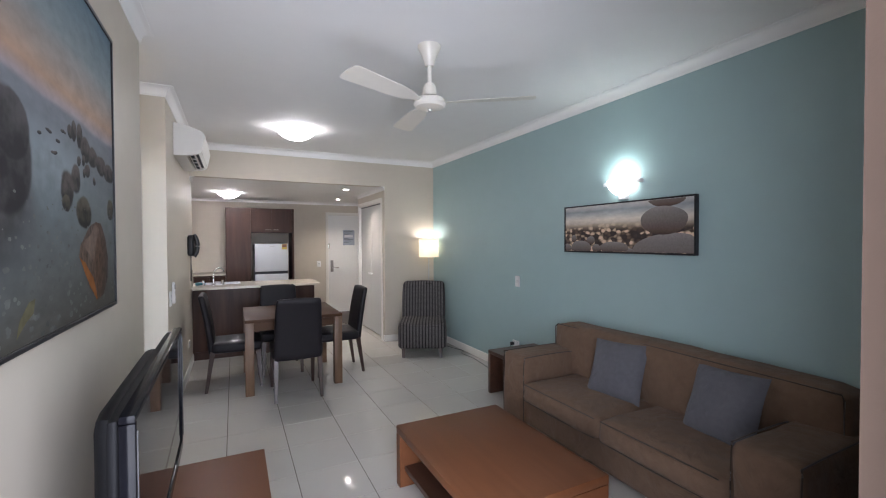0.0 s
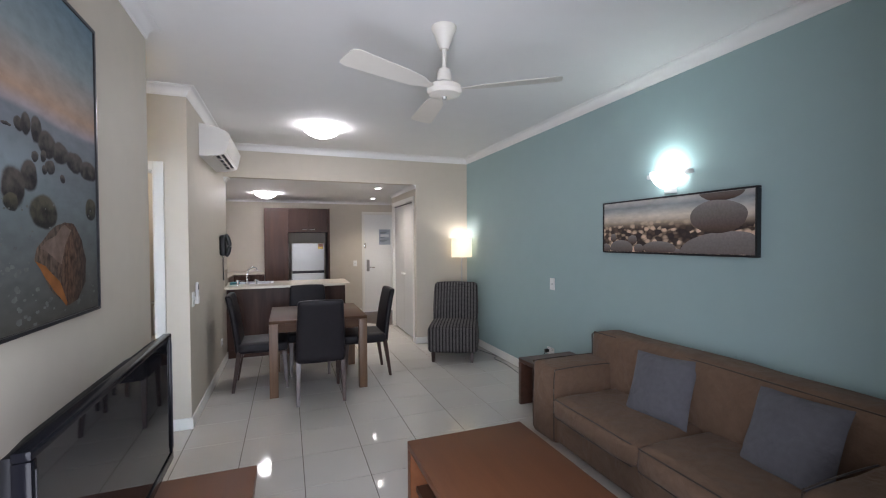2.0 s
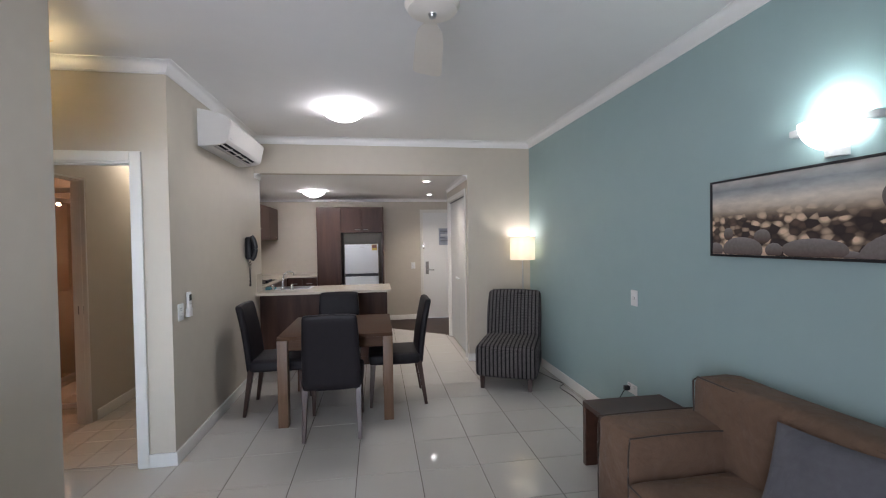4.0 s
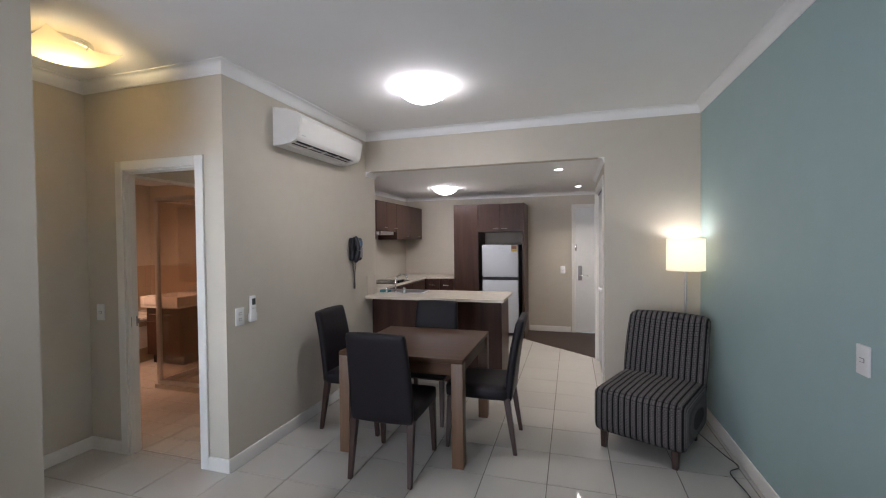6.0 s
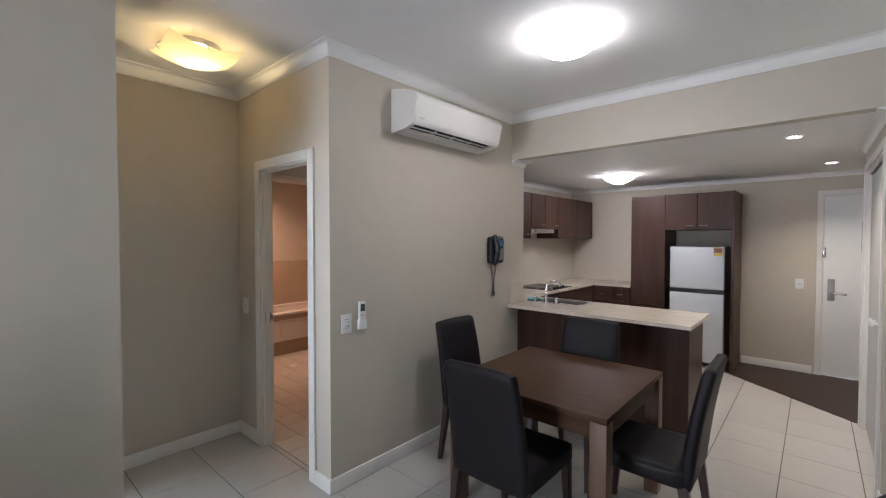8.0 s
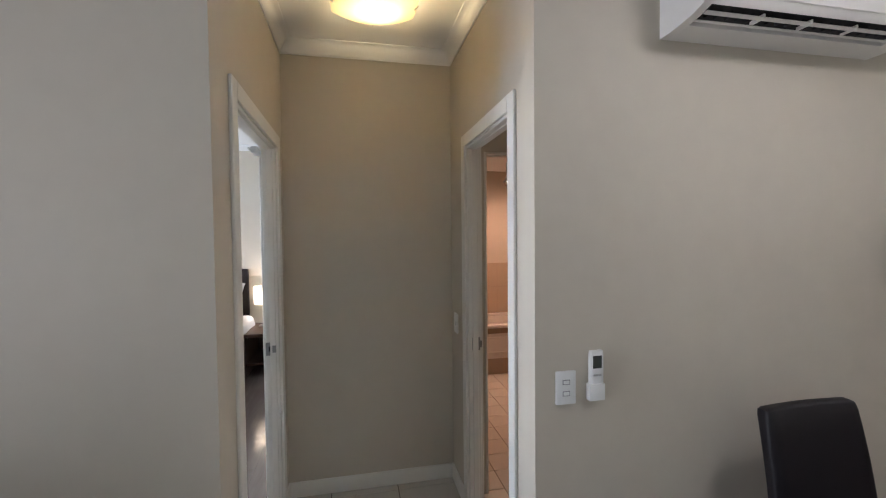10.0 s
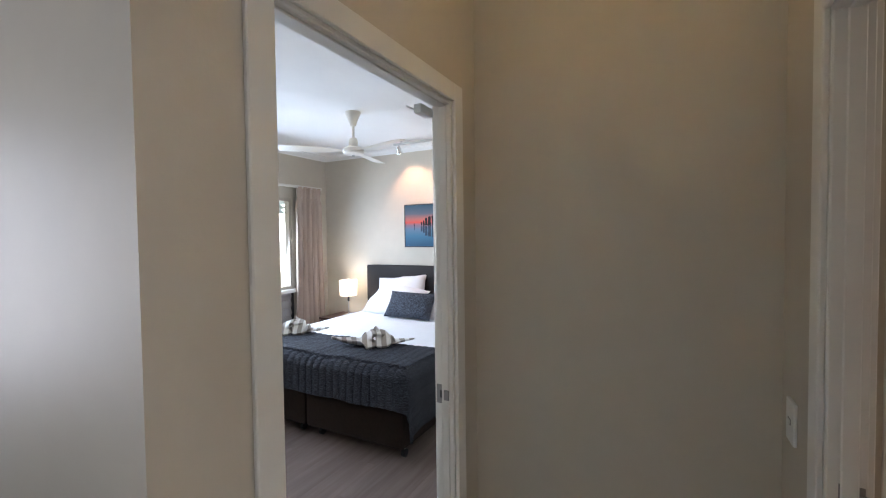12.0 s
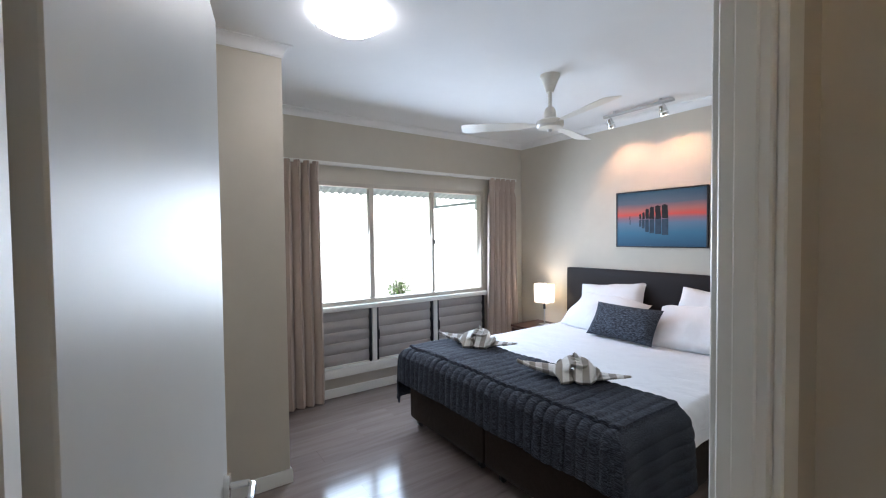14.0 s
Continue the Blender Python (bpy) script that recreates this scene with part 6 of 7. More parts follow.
def towel(m, label):
    bm = bmesh.new()
    wing(bm, -1, 0.300, 0.088, 0.050, 0.040, 1.0)
    wing(bm, 1, 0.300, 0.078, 0.030, 0.012, 4.0)
    fold(bm, [(-0.065, 0.075, 0.03), (-0.03, 0.055, 0.085), (0.03, 0.01, 0.095), (0.06, -0.06, 0.07), (0.05, -0.125, 0.024)], [0.024, 0.044, 0.050, 0.048, 0.040], 0.013, 3)
    fold(bm, [(0.03, -0.02, 0.10), (-0.02, -0.045, 0.10), (-0.055, -0.085, 0.065), (-0.035, -0.13, 0.024)], [0.024, 0.038, 0.042, 0.036], 0.012, 5)
    fold(bm, [(-0.035, -0.04, 0.09), (0.01, -0.07, 0.105), (0.055, -0.05, 0.092), (0.05, 0.0, 0.10), (0.0, 0.005, 0.112), (-0.025, -0.025, 0.10)], [0.012, 0.020, 0.022, 0.022, 0.018, 0.010], 0.009, 6)
    fold(bm, [(0.06, 0.05, 0.03), (0.10, 0.0, 0.06), (0.11, -0.05, 0.045), (0.08, -0.10, 0.022)], [0.020, 0.034, 0.034, 0.022], 0.009, 8)
    # upright pointed fold behind the knot
    nu, nv, g = 14, 10, {}
    for i in range(nu + 1):
        for j in range(nv + 1):
            u, v = i / nu, 2 * j / nv - 1
            w = 0.046 * (1 - u) ** 0.8 * (0.8 + 0.9 * u)
            g[i, j] = bm.verts.new((w * v + 0.02 * u, 0.045 + 0.045 * v * v * (1 - u) - 0.03 * u, 0.055 + 0.090 * u + 0.006 * math.sin(5 * v + 3 * u)))
    for i in range(nu):
        for j in range(nv):
            bm.faces.new((g[i, j], g[i + 1, j], g[i + 1, j + 1], g[i, j + 1]))
    t = part("folded_towel", bm, _tw, smooth=70)
    so = t.modifiers.new("thickness", 'SOLIDIFY')
    so.thickness, so.offset = 0.008, 0.0
    t.matrix_basis = m @ Matrix.Scale(1.1, 4)
    return tagged(t, label, "towel", "towels on the bed")


towel(pose(-2.89, 0.745, 0.645, 0, 0, 128), "beige and white striped towel folded into a bow on the throw")
towel(pose(-2.85, 1.70, 0.645, 0, 0, 132), "beige and white striped towel bow near the bed edge")

# bedside table and lamp


def bedside_lamp(x, y, z):
    """A small lamp with a square shade and its bulb's light."""
    bl = thing("bedside_lamp", "bedside lamp with a lit cream square shade", "lamp", pose(x, y, z), "bedside lamps")
    part("base", boxes((-0.05, 0.05, -0.05, 0.05, 0.0, 0.015), bevel=0.004), STEEL, bl)
    part("stem", tube(bmesh.new(), (0, 0, 0.015), (0, 0, 0.29), 0.007), STEEL, bl)
    part("socket", tube(bmesh.new(), (0, 0, 0.19), (0, 0, 0.28), 0.013), BLACKP, bl)
    sq = bmesh.new()
    o = [(-0.092, -0.092), (0.092, -0.092), (0.092, 0.092), (-0.092, 0.092)]
    r0, r1 = [sq.verts.new((a, b, 0.268)) for a, b in o], [sq.verts.new((a * 1.06, b * 1.06, 0.478)) for a, b in o]
    for k in range(4):
        sq.faces.new((r0[k], r0[(k + 1) % 4], r1[(k + 1) % 4], r1[k]))
    bmesh.ops.bevel(sq, geom=[e for e in sq.edges if abs(e.verts[0].co.z - e.verts[1].co.z) > 0.1], offset=0.03, segments=4, affect='EDGES')
    part("shade", sq, CREAMSHADE, bl)
    point_light("bedside_light", (x, y, z + 0.40), 3.2, (1.0, 0.92, 0.84), 0.03)
    return bl


CREAMSHADE = translucent("cream_shade", (0.82, 0.75, 0.62), (1.0, 0.88, 0.70), 0.30)
bt = thing("bedside_table", "dark brown timber bedside table beside the bed", "bedside table", pose(-4.46, -0.02, 0))
part("top", boxes((-0.235, 0.235, -0.22, 0.22, 0.465, 0.49), bevel=0.003, seg=1), DARKWOOD, bt)
part("body", boxes((-0.23, 0.215, -0.21, 0.21, 0.06, 0.4645), bevel=0.002, seg=1), DARKWOOD, bt)
for z0, z1 in ((0.27, 0.455), (0.075, 0.262)):
    d = part("drawer", boxes((0.2155, 0.232, -0.205, 0.205, z0, z1), bevel=0.002, seg=1), DARKWOOD, bt)
    handle_bar(d, 0.232, 0, (z0 + z1) / 2, 0.10, 'y', (1, 0))
part("plinth", boxes((-0.21, 0.19, -0.19, 0.19, 0.006, 0.0595)), BLACKP, bt)
bedside_lamp(-4.50, 0.035, 0.49)
bt2 = thing("bedside_table", "open dark brown timber bedside table near the bedroom door wall", "bedside table", pose(-4.345, 2.53, 0), "")
part("top", boxes((-0.335, 0.335, -0.235, 0.235, 0.455, 0.49), bevel=0.003, seg=1), DARKWOOD, bt2)
for y in (-0.215, 0.215):
    part("side_panel", boxes((-0.33, 0.33, y - 0.0175, y + 0.0175, 0.0, 0.4545), bevel=0.003, seg=1), DARKWOOD, bt2)
part("back_panel", boxes((-0.33, -0.31, -0.197, 0.197, 0.03, 0.4545), bevel=0.002, seg=1), DARKWOOD, bt2)
part("shelf", boxes((-0.309, 0.32, -0.197, 0.197, 0.14, 0.16), bevel=0.002, seg=1), DARKWOOD, bt2)
bedside_lamp(-4.47, 2.445, 0.49)

# sunset jetty print over the bed
A3 = ramp_mat("jetty_print", 2, [(0.0, (0.030, 0.085, 0.15)), (0.25, (0.055, 0.16, 0.25)), (0.42, (0.12, 0.20, 0.29)), (0.52, (0.26, 0.15, 0.19)), (0.575, (0.62, 0.10, 0.075)), (0.65, (0.42, 0.15, 0.13)), (0.78, (0.10, 0.13, 0.17)), (1.0, (0.030, 0.085, 0.125))], -0.27, 0.27, 4, 0.03, (1, 1, 3))
jp, jy = canvas("jetty_picture", "framed print of old jetty posts at a red and blue sunset", 0.86, 0.545, pose(-4.699, 1.27, 1.677, 0, 0, 90), A3)
POST = mat("print_post", (0.018, 0.014, 0.015), 0.6, spec=0.2, vary=0.3)
REFL = mat("print_reflection", (0.030, 0.055, 0.085), 0.6, spec=0.2, vary=0.5)
for k, (x, w, h) in enumerate(((-0.175, 0.022, 0.05), (-0.145, 0.026, 0.066), (-0.108, 0.034, 0.10), (-0.060, 0.044, 0.112), (0.0, 0.056, 0.120), (0.064, 0.058, 0.128), (-0.28, 0.008, 0.03))):
    part("printed_post", outline(bmesh.new(), [(x - w / 2, 0.0), (x - w * 0.46, h * 0.93), (x - w * 0.1, h * 1.03), (x + w * 0.42, h * 0.95), (x + w / 2, 0.0)], jy - 0.0008, seed=k * 2.3, rough=0.010), POST, jp, smooth=0)
    part("printed_reflection", boxes((x - w / 2, x + w / 2, jy - 0.0008, jy, -0.02 - h * 1.05, -0.005)), REFL, jp, smooth=0)


def track_light(m, length, heads, label, power, color, aims, cone=70, drop=0.0):
    """A straight ceiling bar with small spot heads; local bar along y."""
    t = thing("track_light", label, "track light", m)
    part("bar", boxes((-0.017, 0.017, -length / 2, length / 2, -0.045 - drop, -0.02 - drop), bevel=0.003, seg=1), STEEL, t)
    for y in (-length / 3, length / 3):
        part("mount", tube(bmesh.new(), (0, y, 0), (0, y, -0.021 - drop), 0.012), STEEL, t)
    for y, aim in zip(heads, aims):
        d = (Vector(aim) - m @ Vector((0, y, -0.10 - drop))).normalized()
        h = part("spot_head", tube(tube(bmesh.new(), Vector((0, y, -0.10 - drop)) - d * 0.04, Vector((0, y, -0.10 - drop)) + d * 0.012, 0.026, 0.034, 20), Vector((0, y, -0.10 - drop)) + d * 0.02, Vector((0, y, -0.10 - drop)) + d * 0.045, 0.036, 0.036, 20), CHROME, t)
        part("spot_arm", tube(bmesh.new(), (0, y, -0.044 - drop), (0, y, -0.085 - drop), 0.007), CHROME, h)
        part("spot_lens", tube(bmesh.new(), Vector((0, y, -0.10 - drop)) + d * 0.0455, Vector((0, y, -0.10 - drop)) + d * 0.047, 0.028, n=18), mat("spot_glow", (0.9, 0.85, 0.8), 0.4, emit=(1.0, 0.85, 0.68), strength=10), h)
        e = m @ (Vector((0, y, -0.10 - drop)) + d * 0.06)
        spot_light("spot_beam", e, aim, power, color, cone, 0.7, 0.02)
    return t


track_light(pose(-4.38, 1.22, H), 0.66, (-0.26, 0.24), "chrome two-spot ceiling track lighting the wall over the bed", 9.0, (1.0, 0.57, 0.36), ((-4.70, 1.02, 1.90), (-4.70, 1.52, 1.85)), 105)
ceiling_fan(pose(-3.17, 1.265, H), 75, "cream three-blade ceiling fan over the bed")
dish_light(pose(-1.645, 1.24, H), "round glowing glass ceiling light in the bedroom", 0.185, False, (0.92, 0.94, 1.0), LAMP_BED)

# open bedroom door
ang = math.degrees(math.atan2(-0.766, -0.181))
bd = thing("door_2", "glossy white flush bedroom door standing open, with a lever handle", "door", pose(-0.705, 3.034, 0, 0, 0, ang), kind="structure")
part("leaf", boxes((0.005, 0.80, 0.002, 0.037, 0.012, 2.02), bevel=0.002, seg=1), DOORP, bd)
for s, y in ((-1, 0.002), (1, 0.037)):
    part("rose", tube(bmesh.new(), (0.735, y, 0.985), (0.735, y + s * 0.012, 0.985), 0.026, n=20), CHROME, bd)
    part("lever", pipe(bmesh.new(), [(0.735, y + s * 0.012, 0.985), (0.735, y + s * 0.050, 0.985), (0.72, y + s * 0.058, 0.985), (0.62, y + s * 0.055, 0.982)], 0.008, 8), CHROME, bd)
for z in (0.25, 1.02, 1.78):
    part("hinge", tube(bmesh.new(), (0.0, -0.003, z), (0.0, -0.003, z + 0.09), 0.006, n=10), STEEL, bd)
dcl = thing("door_closer", "small white door closer bracket under the bedroom door head", "door closer", pose(-1.382, 3.046, 1.998))
part("body", boxes((-0.085, 0.005, -0.028, 0.004, -0.016, 0.018), bevel=0.006), WHITEP, dcl)
part("arm", boxes((-0.06, 0.045, -0.034, -0.0285, -0.004, 0.004), bevel=0.002, seg=1), WHITEP, dcl)
for x, y, z, nm in ((-1.466, 3.074, 0.955, 0), (-1.300, 4.172, 0.955, 0)):
    sp = part("strike_plate", boxes((x, x + 0.003, y - 0.022, y + 0.022, z - 0.035, z + 0.035), (x + 0.003, x + 0.012, y + 0.012, y + 0.030, z - 0.018, z + 0.018)), LATCH)
    part("latch_hole", boxes((x + 0.003, x + 0.0038, y - 0.008, y + 0.006, z - 0.014, z + 0.014)), BLACKP, sp)
    tagged(sp, "steel strike plate on the white door jamb", "strike plate", kind="structure")
sp = part("strike_plate", boxes((-1.522, -1.478, 4.288, 4.291, 0.92, 0.99)), LATCH)
tagged(sp, "steel strike plate on the inner bathroom jamb", "strike plate", kind="structure")
sp = part("strike_plate", boxes((-1.522, -1.478, 4.969, 4.972, 0.92, 0.99)), LATCH)
tagged(sp, "steel latch plate on the inner bathroom jamb", "strike plate", kind="structure")

# ---- bathroom ----
TUBW = mat("tub_acrylic", (0.78, 0.74, 0.70), 0.2, vary=0.02)
tub = thing("bathtub", "white bathtub with a panelled front set against the wall", "bathtub", pose(-3.83, 5.35, 0))
part("rim", boxes((-0.365, -0.30, -1.10, 1.10, 0.525, 0.565), (0.28, 0.375, -1.10, 1.10, 0.525, 0.565), (-0.30, 0.28, -1.10, -0.95, 0.525, 0.565), (-0.30, 0.28, 0.95, 1.10, 0.525, 0.565), bevel=0.012), TUBW, tub)
part("shell", boxes((-0.30, 0.28, -0.95, 0.95, 0.12, 0.16), (-0.31, -0.29, -0.96, 0.96, 0.14, 0.53), (0.27, 0.29, -0.96, 0.96, 0.14, 0.53), (-0.29, 0.27, -0.96, -0.94, 0.14, 0.53), (-0.29, 0.27, 0.94, 0.96, 0.14, 0.53)), TUBW, tub)
part("hob", boxes((0.33, 0.362, -1.10, 1.10, 0.47, 0.5245)), TANTILE, tub)
part("front_panel", boxes((0.335, 0.35, -1.10, 1.10, 0.19, 0.4695)), TUBW, tub)
for k in range(4):
    y = -0.83 + 0.55 * k
    part("panel_moulding", boxes((0.3505, 0.358, y - 0.23, y + 0.23, 0.415, 0.43), (0.3505, 0.358, y - 0.23, y + 0.23, 0.25, 0.265), (0.3505, 0.358, y - 0.23, y - 0.215, 0.265, 0.415), (0.3505, 0.358, y + 0.215, y + 0.23, 0.265, 0.415), bevel=0.002, seg=1), TUBW, tub)
part("kick", boxes((0.30, 0.32, -1.10, 1.10, 0.005, 0.1895)), TANTILE, tub)
wt = structure("wall_tiles", boxes((-4.1995, -4.19, 4.10, 6.60, 0.0, 1.20), (-4.19, -3.0, 6.59, 6.5995, 0.0, 1.20), (-4.19, -1.80, 4.1005, 4.11, 0.0, 1.20)), TANTILE, "tan glazed tiles on the lower bathroom walls", "wall tiles")
part("tile_joints", boxes(*[(-4.1899, -4.1885, 4.10 + 0.3 * k, 4.103 + 0.3 * k, 0.56, 1.2) for k in range(9)], (-4.1899, -4.1885, 4.1, 6.6, 0.895, 0.898)), mat("tan_grout", (0.34, 0.26, 0.19), 0.85), wt)
SHG = glass("shower_glass", (0.88, 0.85, 0.82), 0.0, 0.08)
shw = thing("shower_screen", "framed glass shower screen with an aluminium frame", "shower screen", pose(0, 0, 0))
part("frame", boxes((-2.425, -2.385, 5.235, 5.275, 0.05, 2.0), (-1.60, -1.555, 5.235, 5.275, 0.05, 2.0), (-2.385, -1.60, 5.235, 5.275, 1.955, 2.0), (-2.385, -1.60, 5.235, 5.275, 0.05, 0.09), (-2.425, -2.385, 5.2755, 6.55, 1.955, 2.0), (-2.425, -2.385, 5.2755, 6.55, 0.05, 0.09), bevel=0.004, seg=1), STEEL, shw)
for b in ((-2.384, -1.601, 5.252, 5.258, 0.091, 1.954), (-2.408, -2.402, 5.276, 6.55, 0.091, 1.954)):
    g = part("pane", boxes(b), SHG, shw, smooth=0)
    g.visible_shadow = False
part("hob", boxes((-2.44, -1.555, 5.22, 5.29, 0.005, 0.0495), (-2.44, -2.37, 5.2905, 6.55, 0.005, 0.0495)), BTILE, shw)
van = thing("bathroom_vanity", "dark timber bathroom vanity with a thick white basin top", "vanity", pose(-3.12, 6.30, 0))
part("cabinet", boxes((-0.27, 0.27, -0.40, 0.285, 0.12, 0.72), bevel=0.003, seg=1), DARKWOOD, van)
for x0, x1 in ((-0.265, -0.003), (0.003, 0.265)):
    d = part("drawer", boxes((x0, x1, -0.418, -0.4005, 0.54, 0.715), bevel=0.002, seg=1), DARKWOOD, van)
    handle_bar(d, (x0 + x1) / 2, -0.418, 0.64, 0.12)
    part("door", boxes((x0, x1, -0.418, -0.4005, 0.125, 0.535), bevel=0.002, seg=1), DARKWOOD, van)
part("basin", boxes((-0.30, 0.30, -0.47, 0.285, 0.7205, 0.755), (-0.30, -0.24, -0.47, 0.285, 0.755, 0.86), (0.24, 0.30, -0.47, 0.285, 0.755, 0.86), (-0.24, 0.24, -0.47, -0.42, 0.755, 0.86), (-0.24, 0.24, 0.0, 0.285, 0.755, 0.86), bevel=0.008), TUBW, van)
part("tap", pipe(bmesh.new(), smooth_path([(0, 0.14, 0.86), (0, 0.14, 0.93), (0, 0.05, 0.95), (0, -0.03, 0.93)]), 0.011, 10), CHROME, van)
for x in (-0.10, 0.10):
    part("tap_handle", lathe([(0.0, 0.86), (0.022, 0.86), (0.018, 0.90), (0.024, 0.915), (0.0, 0.92)], 14, centre=(x, 0.14)), CHROME, van)
part("plinth", boxes((-0.25, 0.25, -0.35, 0.28, 0.005, 0.1195)), BLACKP, van)
mir = part("bathroom_mirror", boxes((-3.66, -2.62, 6.585, 6.5895, 0.97, 2.02)), mat("mirror", (0.85, 0.85, 0.84), 0.02, 1.0, vary=0.0))
tagged(mir, "frameless mirror over the vanity", "mirror")
soap = thing("soap_dispenser", "small dark wall soap dispenser in the shower", "soap dispenser", pose(-1.75, 6.6, 1.05))
part("body", rounded(bmesh.new(), -0.05, 0.05, -0.08, 0, 0, 0.18, 0.015, 0, 5), BLACKP, soap)
part("pump", boxes((-0.02, 0.02, -0.095, -0.0805, 0.02, 0.05), bevel=0.003), STEEL, soap)
track_light(pose(-3.38, 5.16, BH, 0, 0, 75), 0.6, (-0.20, 0.20), "chrome spot track on the bathroom ceiling", 27.0, (1.0, 0.58, 0.39), ((-4.1, 5.1, 0.4), (-2.2, 6.0, 0.8)), 140, 0.13)
dr = part("floor_drain", lathe([(0.0, 0.006), (0.045, 0.006), (0.045, 0.009), (0.0, 0.009)], 20, centre=(-2.95, 5.28)), STEEL)
tagged(dr, "round floor drain in the bathroom tiles", "drain")

PORC = mat("white_porcelain", (0.80, 0.79, 0.76), 0.12, vary=0.02)
wc = thing("toilet", "white porcelain toilet with a closed seat and cistern", "toilet", pose(-0.99, 6.23, 0))
part("cistern", rounded(bmesh.new(), -0.19, 0.19, -0.17, -0.005, 0.40, 0.76, 0.025, 0.004, 8), PORC, wc)
part("cistern_lid", rounded(bmesh.new(), -0.198, 0.198, -0.178, -0.003, 0.761, 0.792, 0.012, 0.002, 6), PORC, wc)
_pan = lathe([(0.10, 0.006), (0.115, 0.02), (0.105, 0.12), (0.12, 0.22), (0.165, 0.34), (0.18, 0.385), (0.17, 0.395), (0.0, 0.395)], 32)
_seat = lathe([(0.0, 0.397), (0.183, 0.397), (0.190, 0.408), (0.186, 0.422), (0.16, 0.428), (0.0, 0.430)], 32)
for bm_, nm in ((_pan, "pan"), (_seat, "seat_lid")):
    for v in bm_.verts:
        v.co.y = v.co.y * 1.28 - 0.44
    part(nm, bm_, PORC, wc)
part("flush_button", lathe([(0.0, 0.792), (0.022, 0.792), (0.020, 0.797), (0.0, 0.798)], 16, centre=(0.0, -0.09)), CHROME, wc)
part("foot_block", rounded(bmesh.new(), -0.10, 0.10, -0.40, -0.01, 0.005, 0.395, 0.03, 0.0, 6), PORC, wc)
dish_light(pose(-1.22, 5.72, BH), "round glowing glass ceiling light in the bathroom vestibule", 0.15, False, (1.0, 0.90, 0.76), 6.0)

# ---- outside ----
AWN = mat("awning_sheet", (0.60, 0.66, 0.64), 0.5, vary=0.05)
_aw = bmesh.new()
_nx = 240
_ra, _rb, _rc, _rd = [], [], [], []
for i in range(_nx + 1):
    x = -5.2 + 4.6 * i / _nx
    w = 0.013 * math.sin(x / 0.10 * 2 * math.pi)
    _ra.append(_aw.verts.new((x, -0.64, 2.52 + w))), _rb.append(_aw.verts.new((x, -1.95, 2.105 + w)))
    _rc.append(_aw.verts.new((x, -0.64, 2.523 + w))), _rd.append(_aw.verts.new((x, -1.95, 2.108 + w)))
for i in range(_nx):
    _aw.faces.new((_ra[i], _ra[i + 1], _rb[i + 1], _rb[i])), _aw.faces.new((_rc[i], _rd[i], _rd[i + 1], _rc[i + 1])), _aw.faces.new((_rb[i], _rb[i + 1], _rd[i + 1], _rd[i]))
aw = thing("window_awning", "pale corrugated awning outside the bedroom window", "awning", pose(0, 0, 0))
part("sheet", _aw, AWN, aw, smooth=60)
for x in (-5.1, -4.30, -0.7):
    part("arm", boxes((x, x + 0.04, -1.9, -1.86, 1.95, 2.10), (x, x + 0.04, -1.86, -0.62, 1.95, 1.985), (x, x + 0.04, -0.66, -0.62, 1.95, 2.5)), AWN, aw)
# Backdrop emits light itself, standing in for sunlit distance and its floor reflections.
structure("backdrop", boxes((-40, -4.5, -15.2, -15.0, -0.12, 5.0)), mat("glowing_distance", (0.75, 0.75, 0.73), 0.9, scale=1.2, vary=0.10, emit=(0.95, 0.98, 1.0), strength=3.2), "pale glowing backdrop standing for the bright distance across the yard", "backdrop")
# Out of view; the balcony part is added to shade the doorway.
structure("roof", boxes((-5.3, 3.4, -0.60, 9.8, 2.80, 2.95), (-0.6, 3.4, -1.9, -0.60, 2.80, 2.95)), CEIL, "unseen flat roof over the flat, extended to shade the balcony", "roof")
# Unseen side walls, added to close in the balcony.
structure("balcony_wall", boxes((-0.60, -0.53, -2.0, -0.62, 0, 2.80), (3.0, 3.1, -2.0, 0.25, 0, 2.80)), PEACH, "unseen tan brown rendered balcony side walls", "wall")
LEAF = mat("shrub_leaf", (0.09, 0.16, 0.035), 0.6, scale=8, vary=0.5)
for cx, cy, hh, sd in ((-5.1, -4.6, 0.72, 1),):
    sh = thing("shrub", "leafy green garden shrub outside the window", "shrub", pose(cx, cy, -0.10), "garden shrubs")
    st, lf = bmesh.new(), bmesh.new()
    r2 = random.Random(sd)
    for k in range(14):
        a, b = r2.uniform(0, 6.28), r2.uniform(0.1, 0.6)
        tip = Vector((math.cos(a) * b * hh * 0.7, math.sin(a) * b * hh * 0.7, hh * r2.uniform(0.55, 1.0)))
        pipe(st, smooth_path([(0, 0, 0), tip * 0.5 + Vector((0, 0, 0.1)), tip], 3), 0.010, 5)
        for q in range(26):
            p = tip * r2.uniform(0.45, 1.05) + Vector((r2.gauss(0, 0.10), r2.gauss(0, 0.10), r2.gauss(0, 0.08))) * hh
            d = Vector((r2.gauss(0, 1), r2.gauss(0, 1), r2.gauss(0.2, 0.6))).normalized()
            s = d.cross(Vector((0.3, 0.2, 1))).normalized() * 0.022 * (0.6 + hh * 0.5)
            l = d * 0.085 * (0.6 + hh * 0.5)
            vs = [lf.verts.new(p + o) for o in (-l * 0.5, s, l * 0.5, -s)]
            lf.faces.new(vs)
    part("stem", st, DARKLEG, sh)
    part("leaves", lf, LEAF, sh)

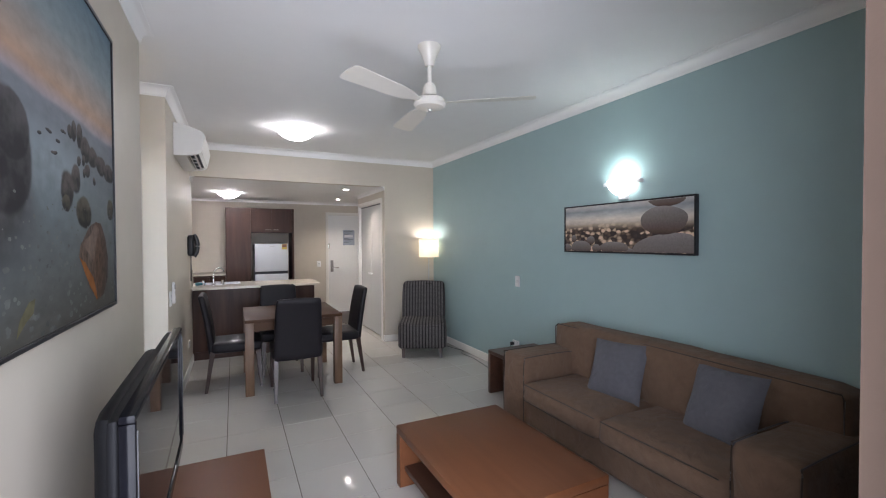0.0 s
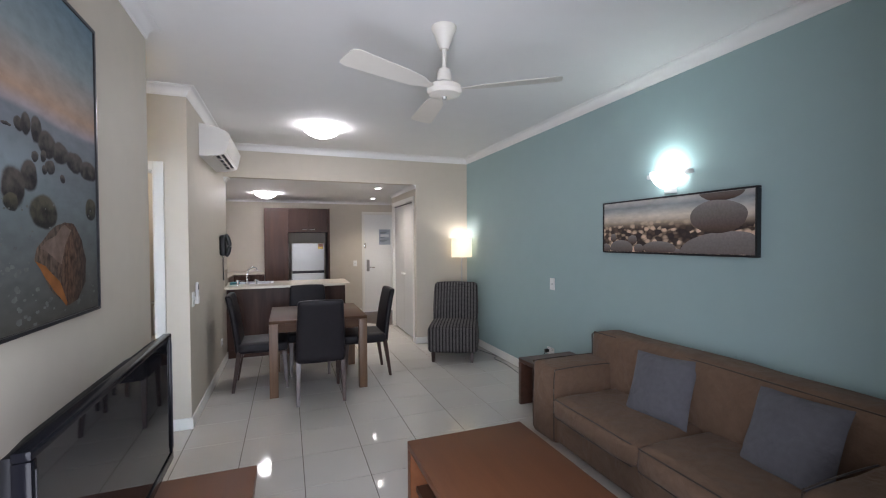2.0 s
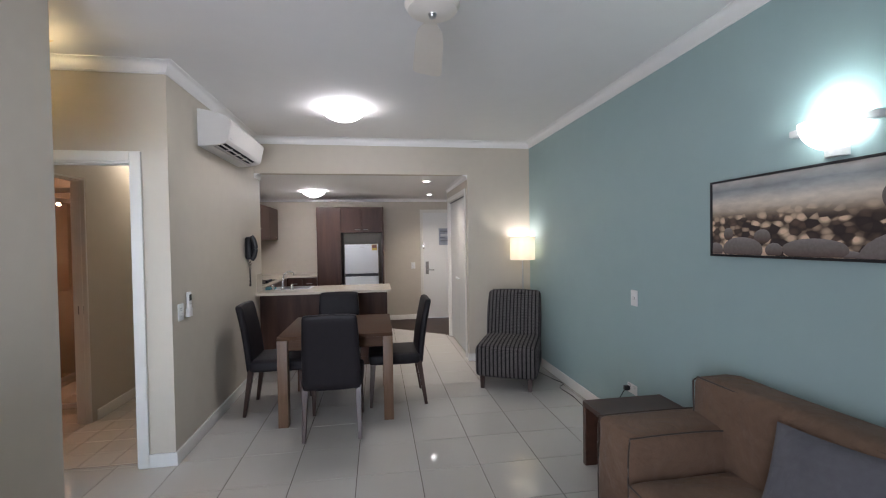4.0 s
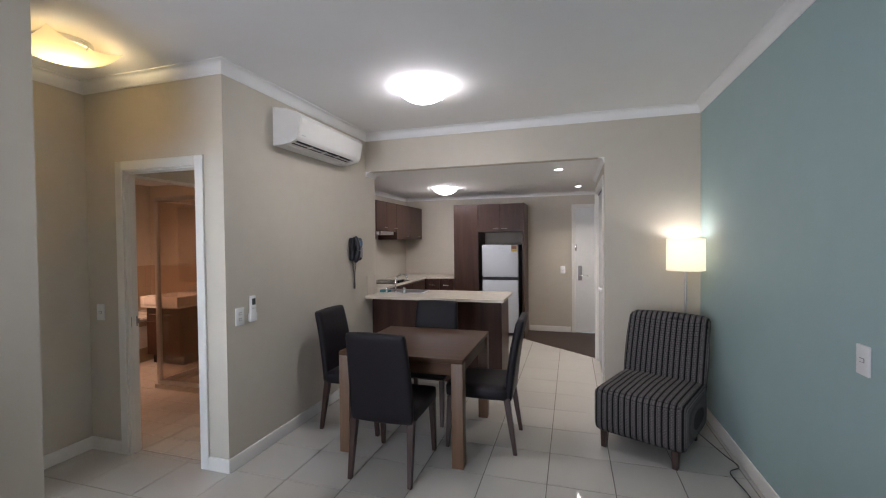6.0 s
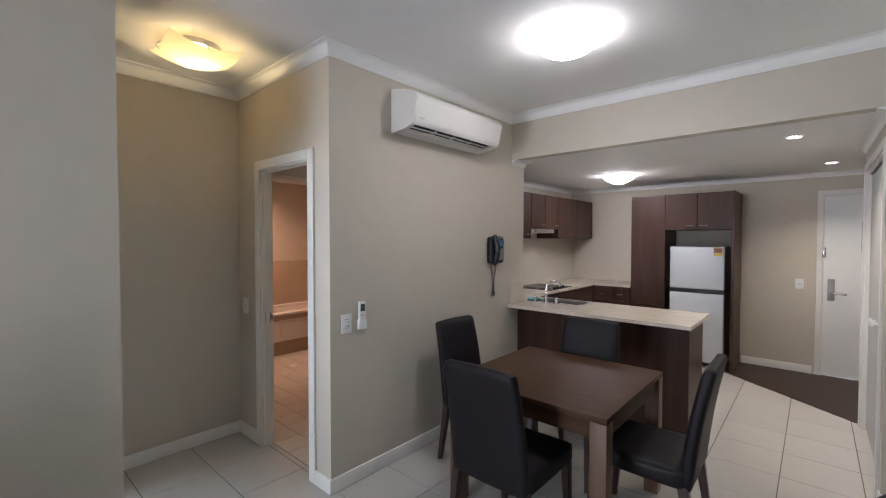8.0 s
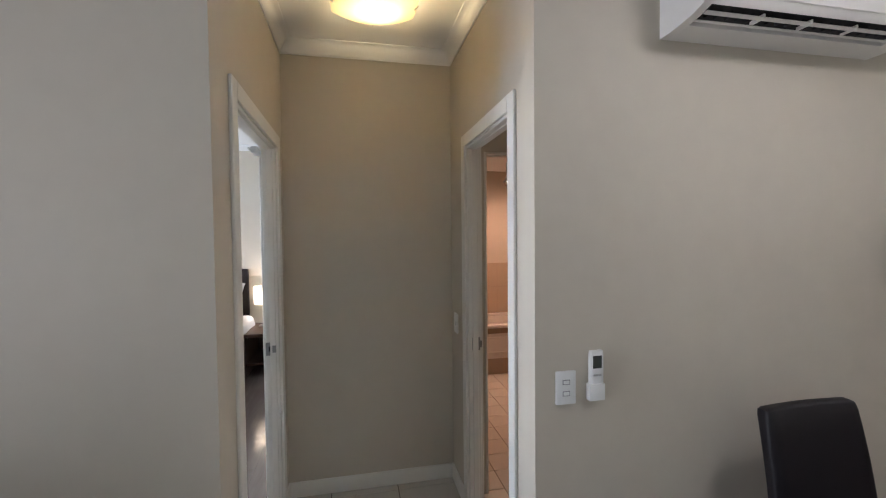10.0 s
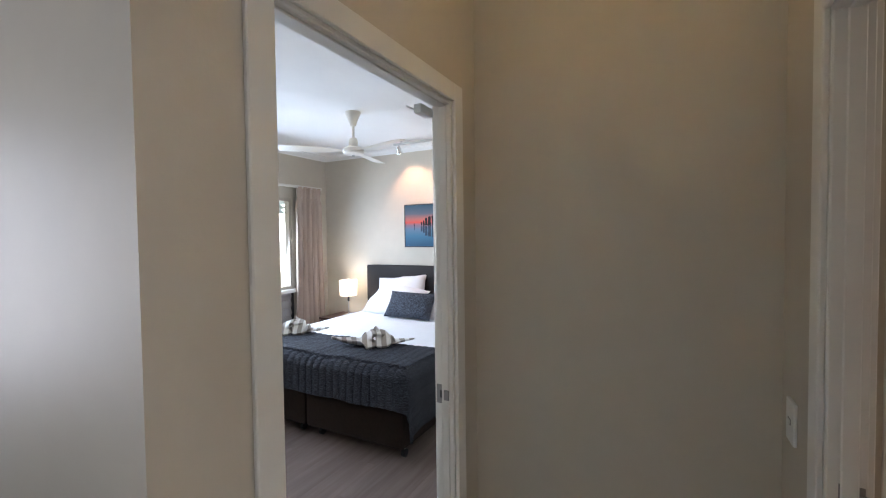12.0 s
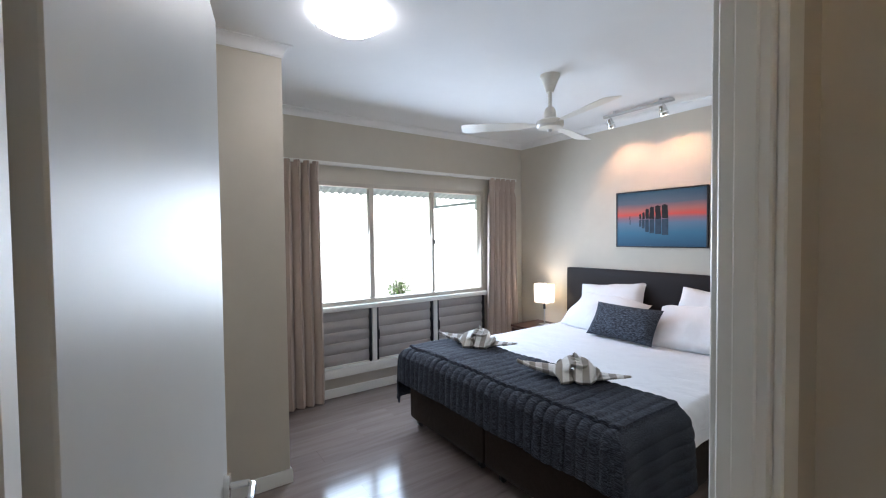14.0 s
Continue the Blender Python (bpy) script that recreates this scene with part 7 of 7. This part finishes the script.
# ---- pieces of the floors ----
floor = structure("floor", boxes((-1.75, 2.92, -2.4, 9.10, -0.10, -0.003)), GROUT, "dark grout bed under cream floor tiles", "floor")
_full = mesh_of("tile", boxes((0.002, 0.398, 0.002, 0.398, -0.009, 0.0), bevel=0.0015, seg=1), TILE, 30)
for i in range(-6, 7):
    for j in range(-8, 13):
        x, y = 0.38 + 0.4 * i, 4.165 + 0.4 * j
        if x < -0.45 and not (2.7 < y < 4.2 or y > 5.9):
            continue
        if x < -0.45 and y > 5.9 and x < -1.3:
            continue
        if y < 0.1:
            continue
        t = new("tile", _full)
        t.location = (x, y, 0)
        t.parent = floor
_v = bmesh.new()
_vv = [_v.verts.new((x, y, z)) for z in (-0.006, 0.003) for x, y in ((0.93, 8.50), (2.00, 7.60), (2.82, 7.60), (2.82, 9.06), (0.93, 9.06))]
_v.faces.new(_vv[:5][::-1]), _v.faces.new(_vv[5:])
for k in range(5):
    _v.faces.new((_vv[k], _vv[(k + 1) % 5], _vv[5 + (k + 1) % 5], _vv[5 + k]))
structure("entry_floor", _v, VINYL, "dark brown timber-look entry floor laid at an angle", "floor")
bfloor = structure("bedroom_floor", boxes((-4.75, -0.53, -0.57, 3.05, -0.05, 0.002)), LAMGAP, "bedding of the laminate floor", "floor")
_planks = {}
for j in range(19):
    y = -0.57 + 0.19 * j
    for i in range(-1, 5):
        x = -4.75 + 1.2 * i + (0.37 * j % 1.2)
        a, b = max(x, -4.74), min(x + 1.2, -0.532)
        if b - a < 0.05:
            continue
        w = round(b - a, 3)
        if w not in _planks:
            _planks[w] = mesh_of("plank", boxes((0.0003, w - 0.0003, 0.0003, 0.1897, 0.0, 0.006), bevel=0.0003, seg=1), LAM, 30)
        p = new("plank", _planks[w])
        p.location = (a, y, 0.0)
        p.parent = bfloor
bath_floor = structure("bathroom_floor", boxes((-4.20, -0.53, 4.20, 6.60, -0.05, 0.001)), mat("pale_grout", (0.16, 0.12, 0.09), 0.9), "grout bed of the bathroom tiles", "floor")
_bt = mesh_of("tile", boxes((0.0025, 0.1975, 0.0025, 0.1975, -0.002, 0.005), bevel=0.0015, seg=1), BTILE, 30)
for i in range(19):
    for j in range(13):
        x, y = -4.28 + 0.2 * i, 4.20 + 0.2 * j
        if x > -0.72 or (x < -3.9 and y > 4.3):
            continue
        t = new("tile", _bt)
        t.location = (x, y, 0)
        t.parent = bath_floor
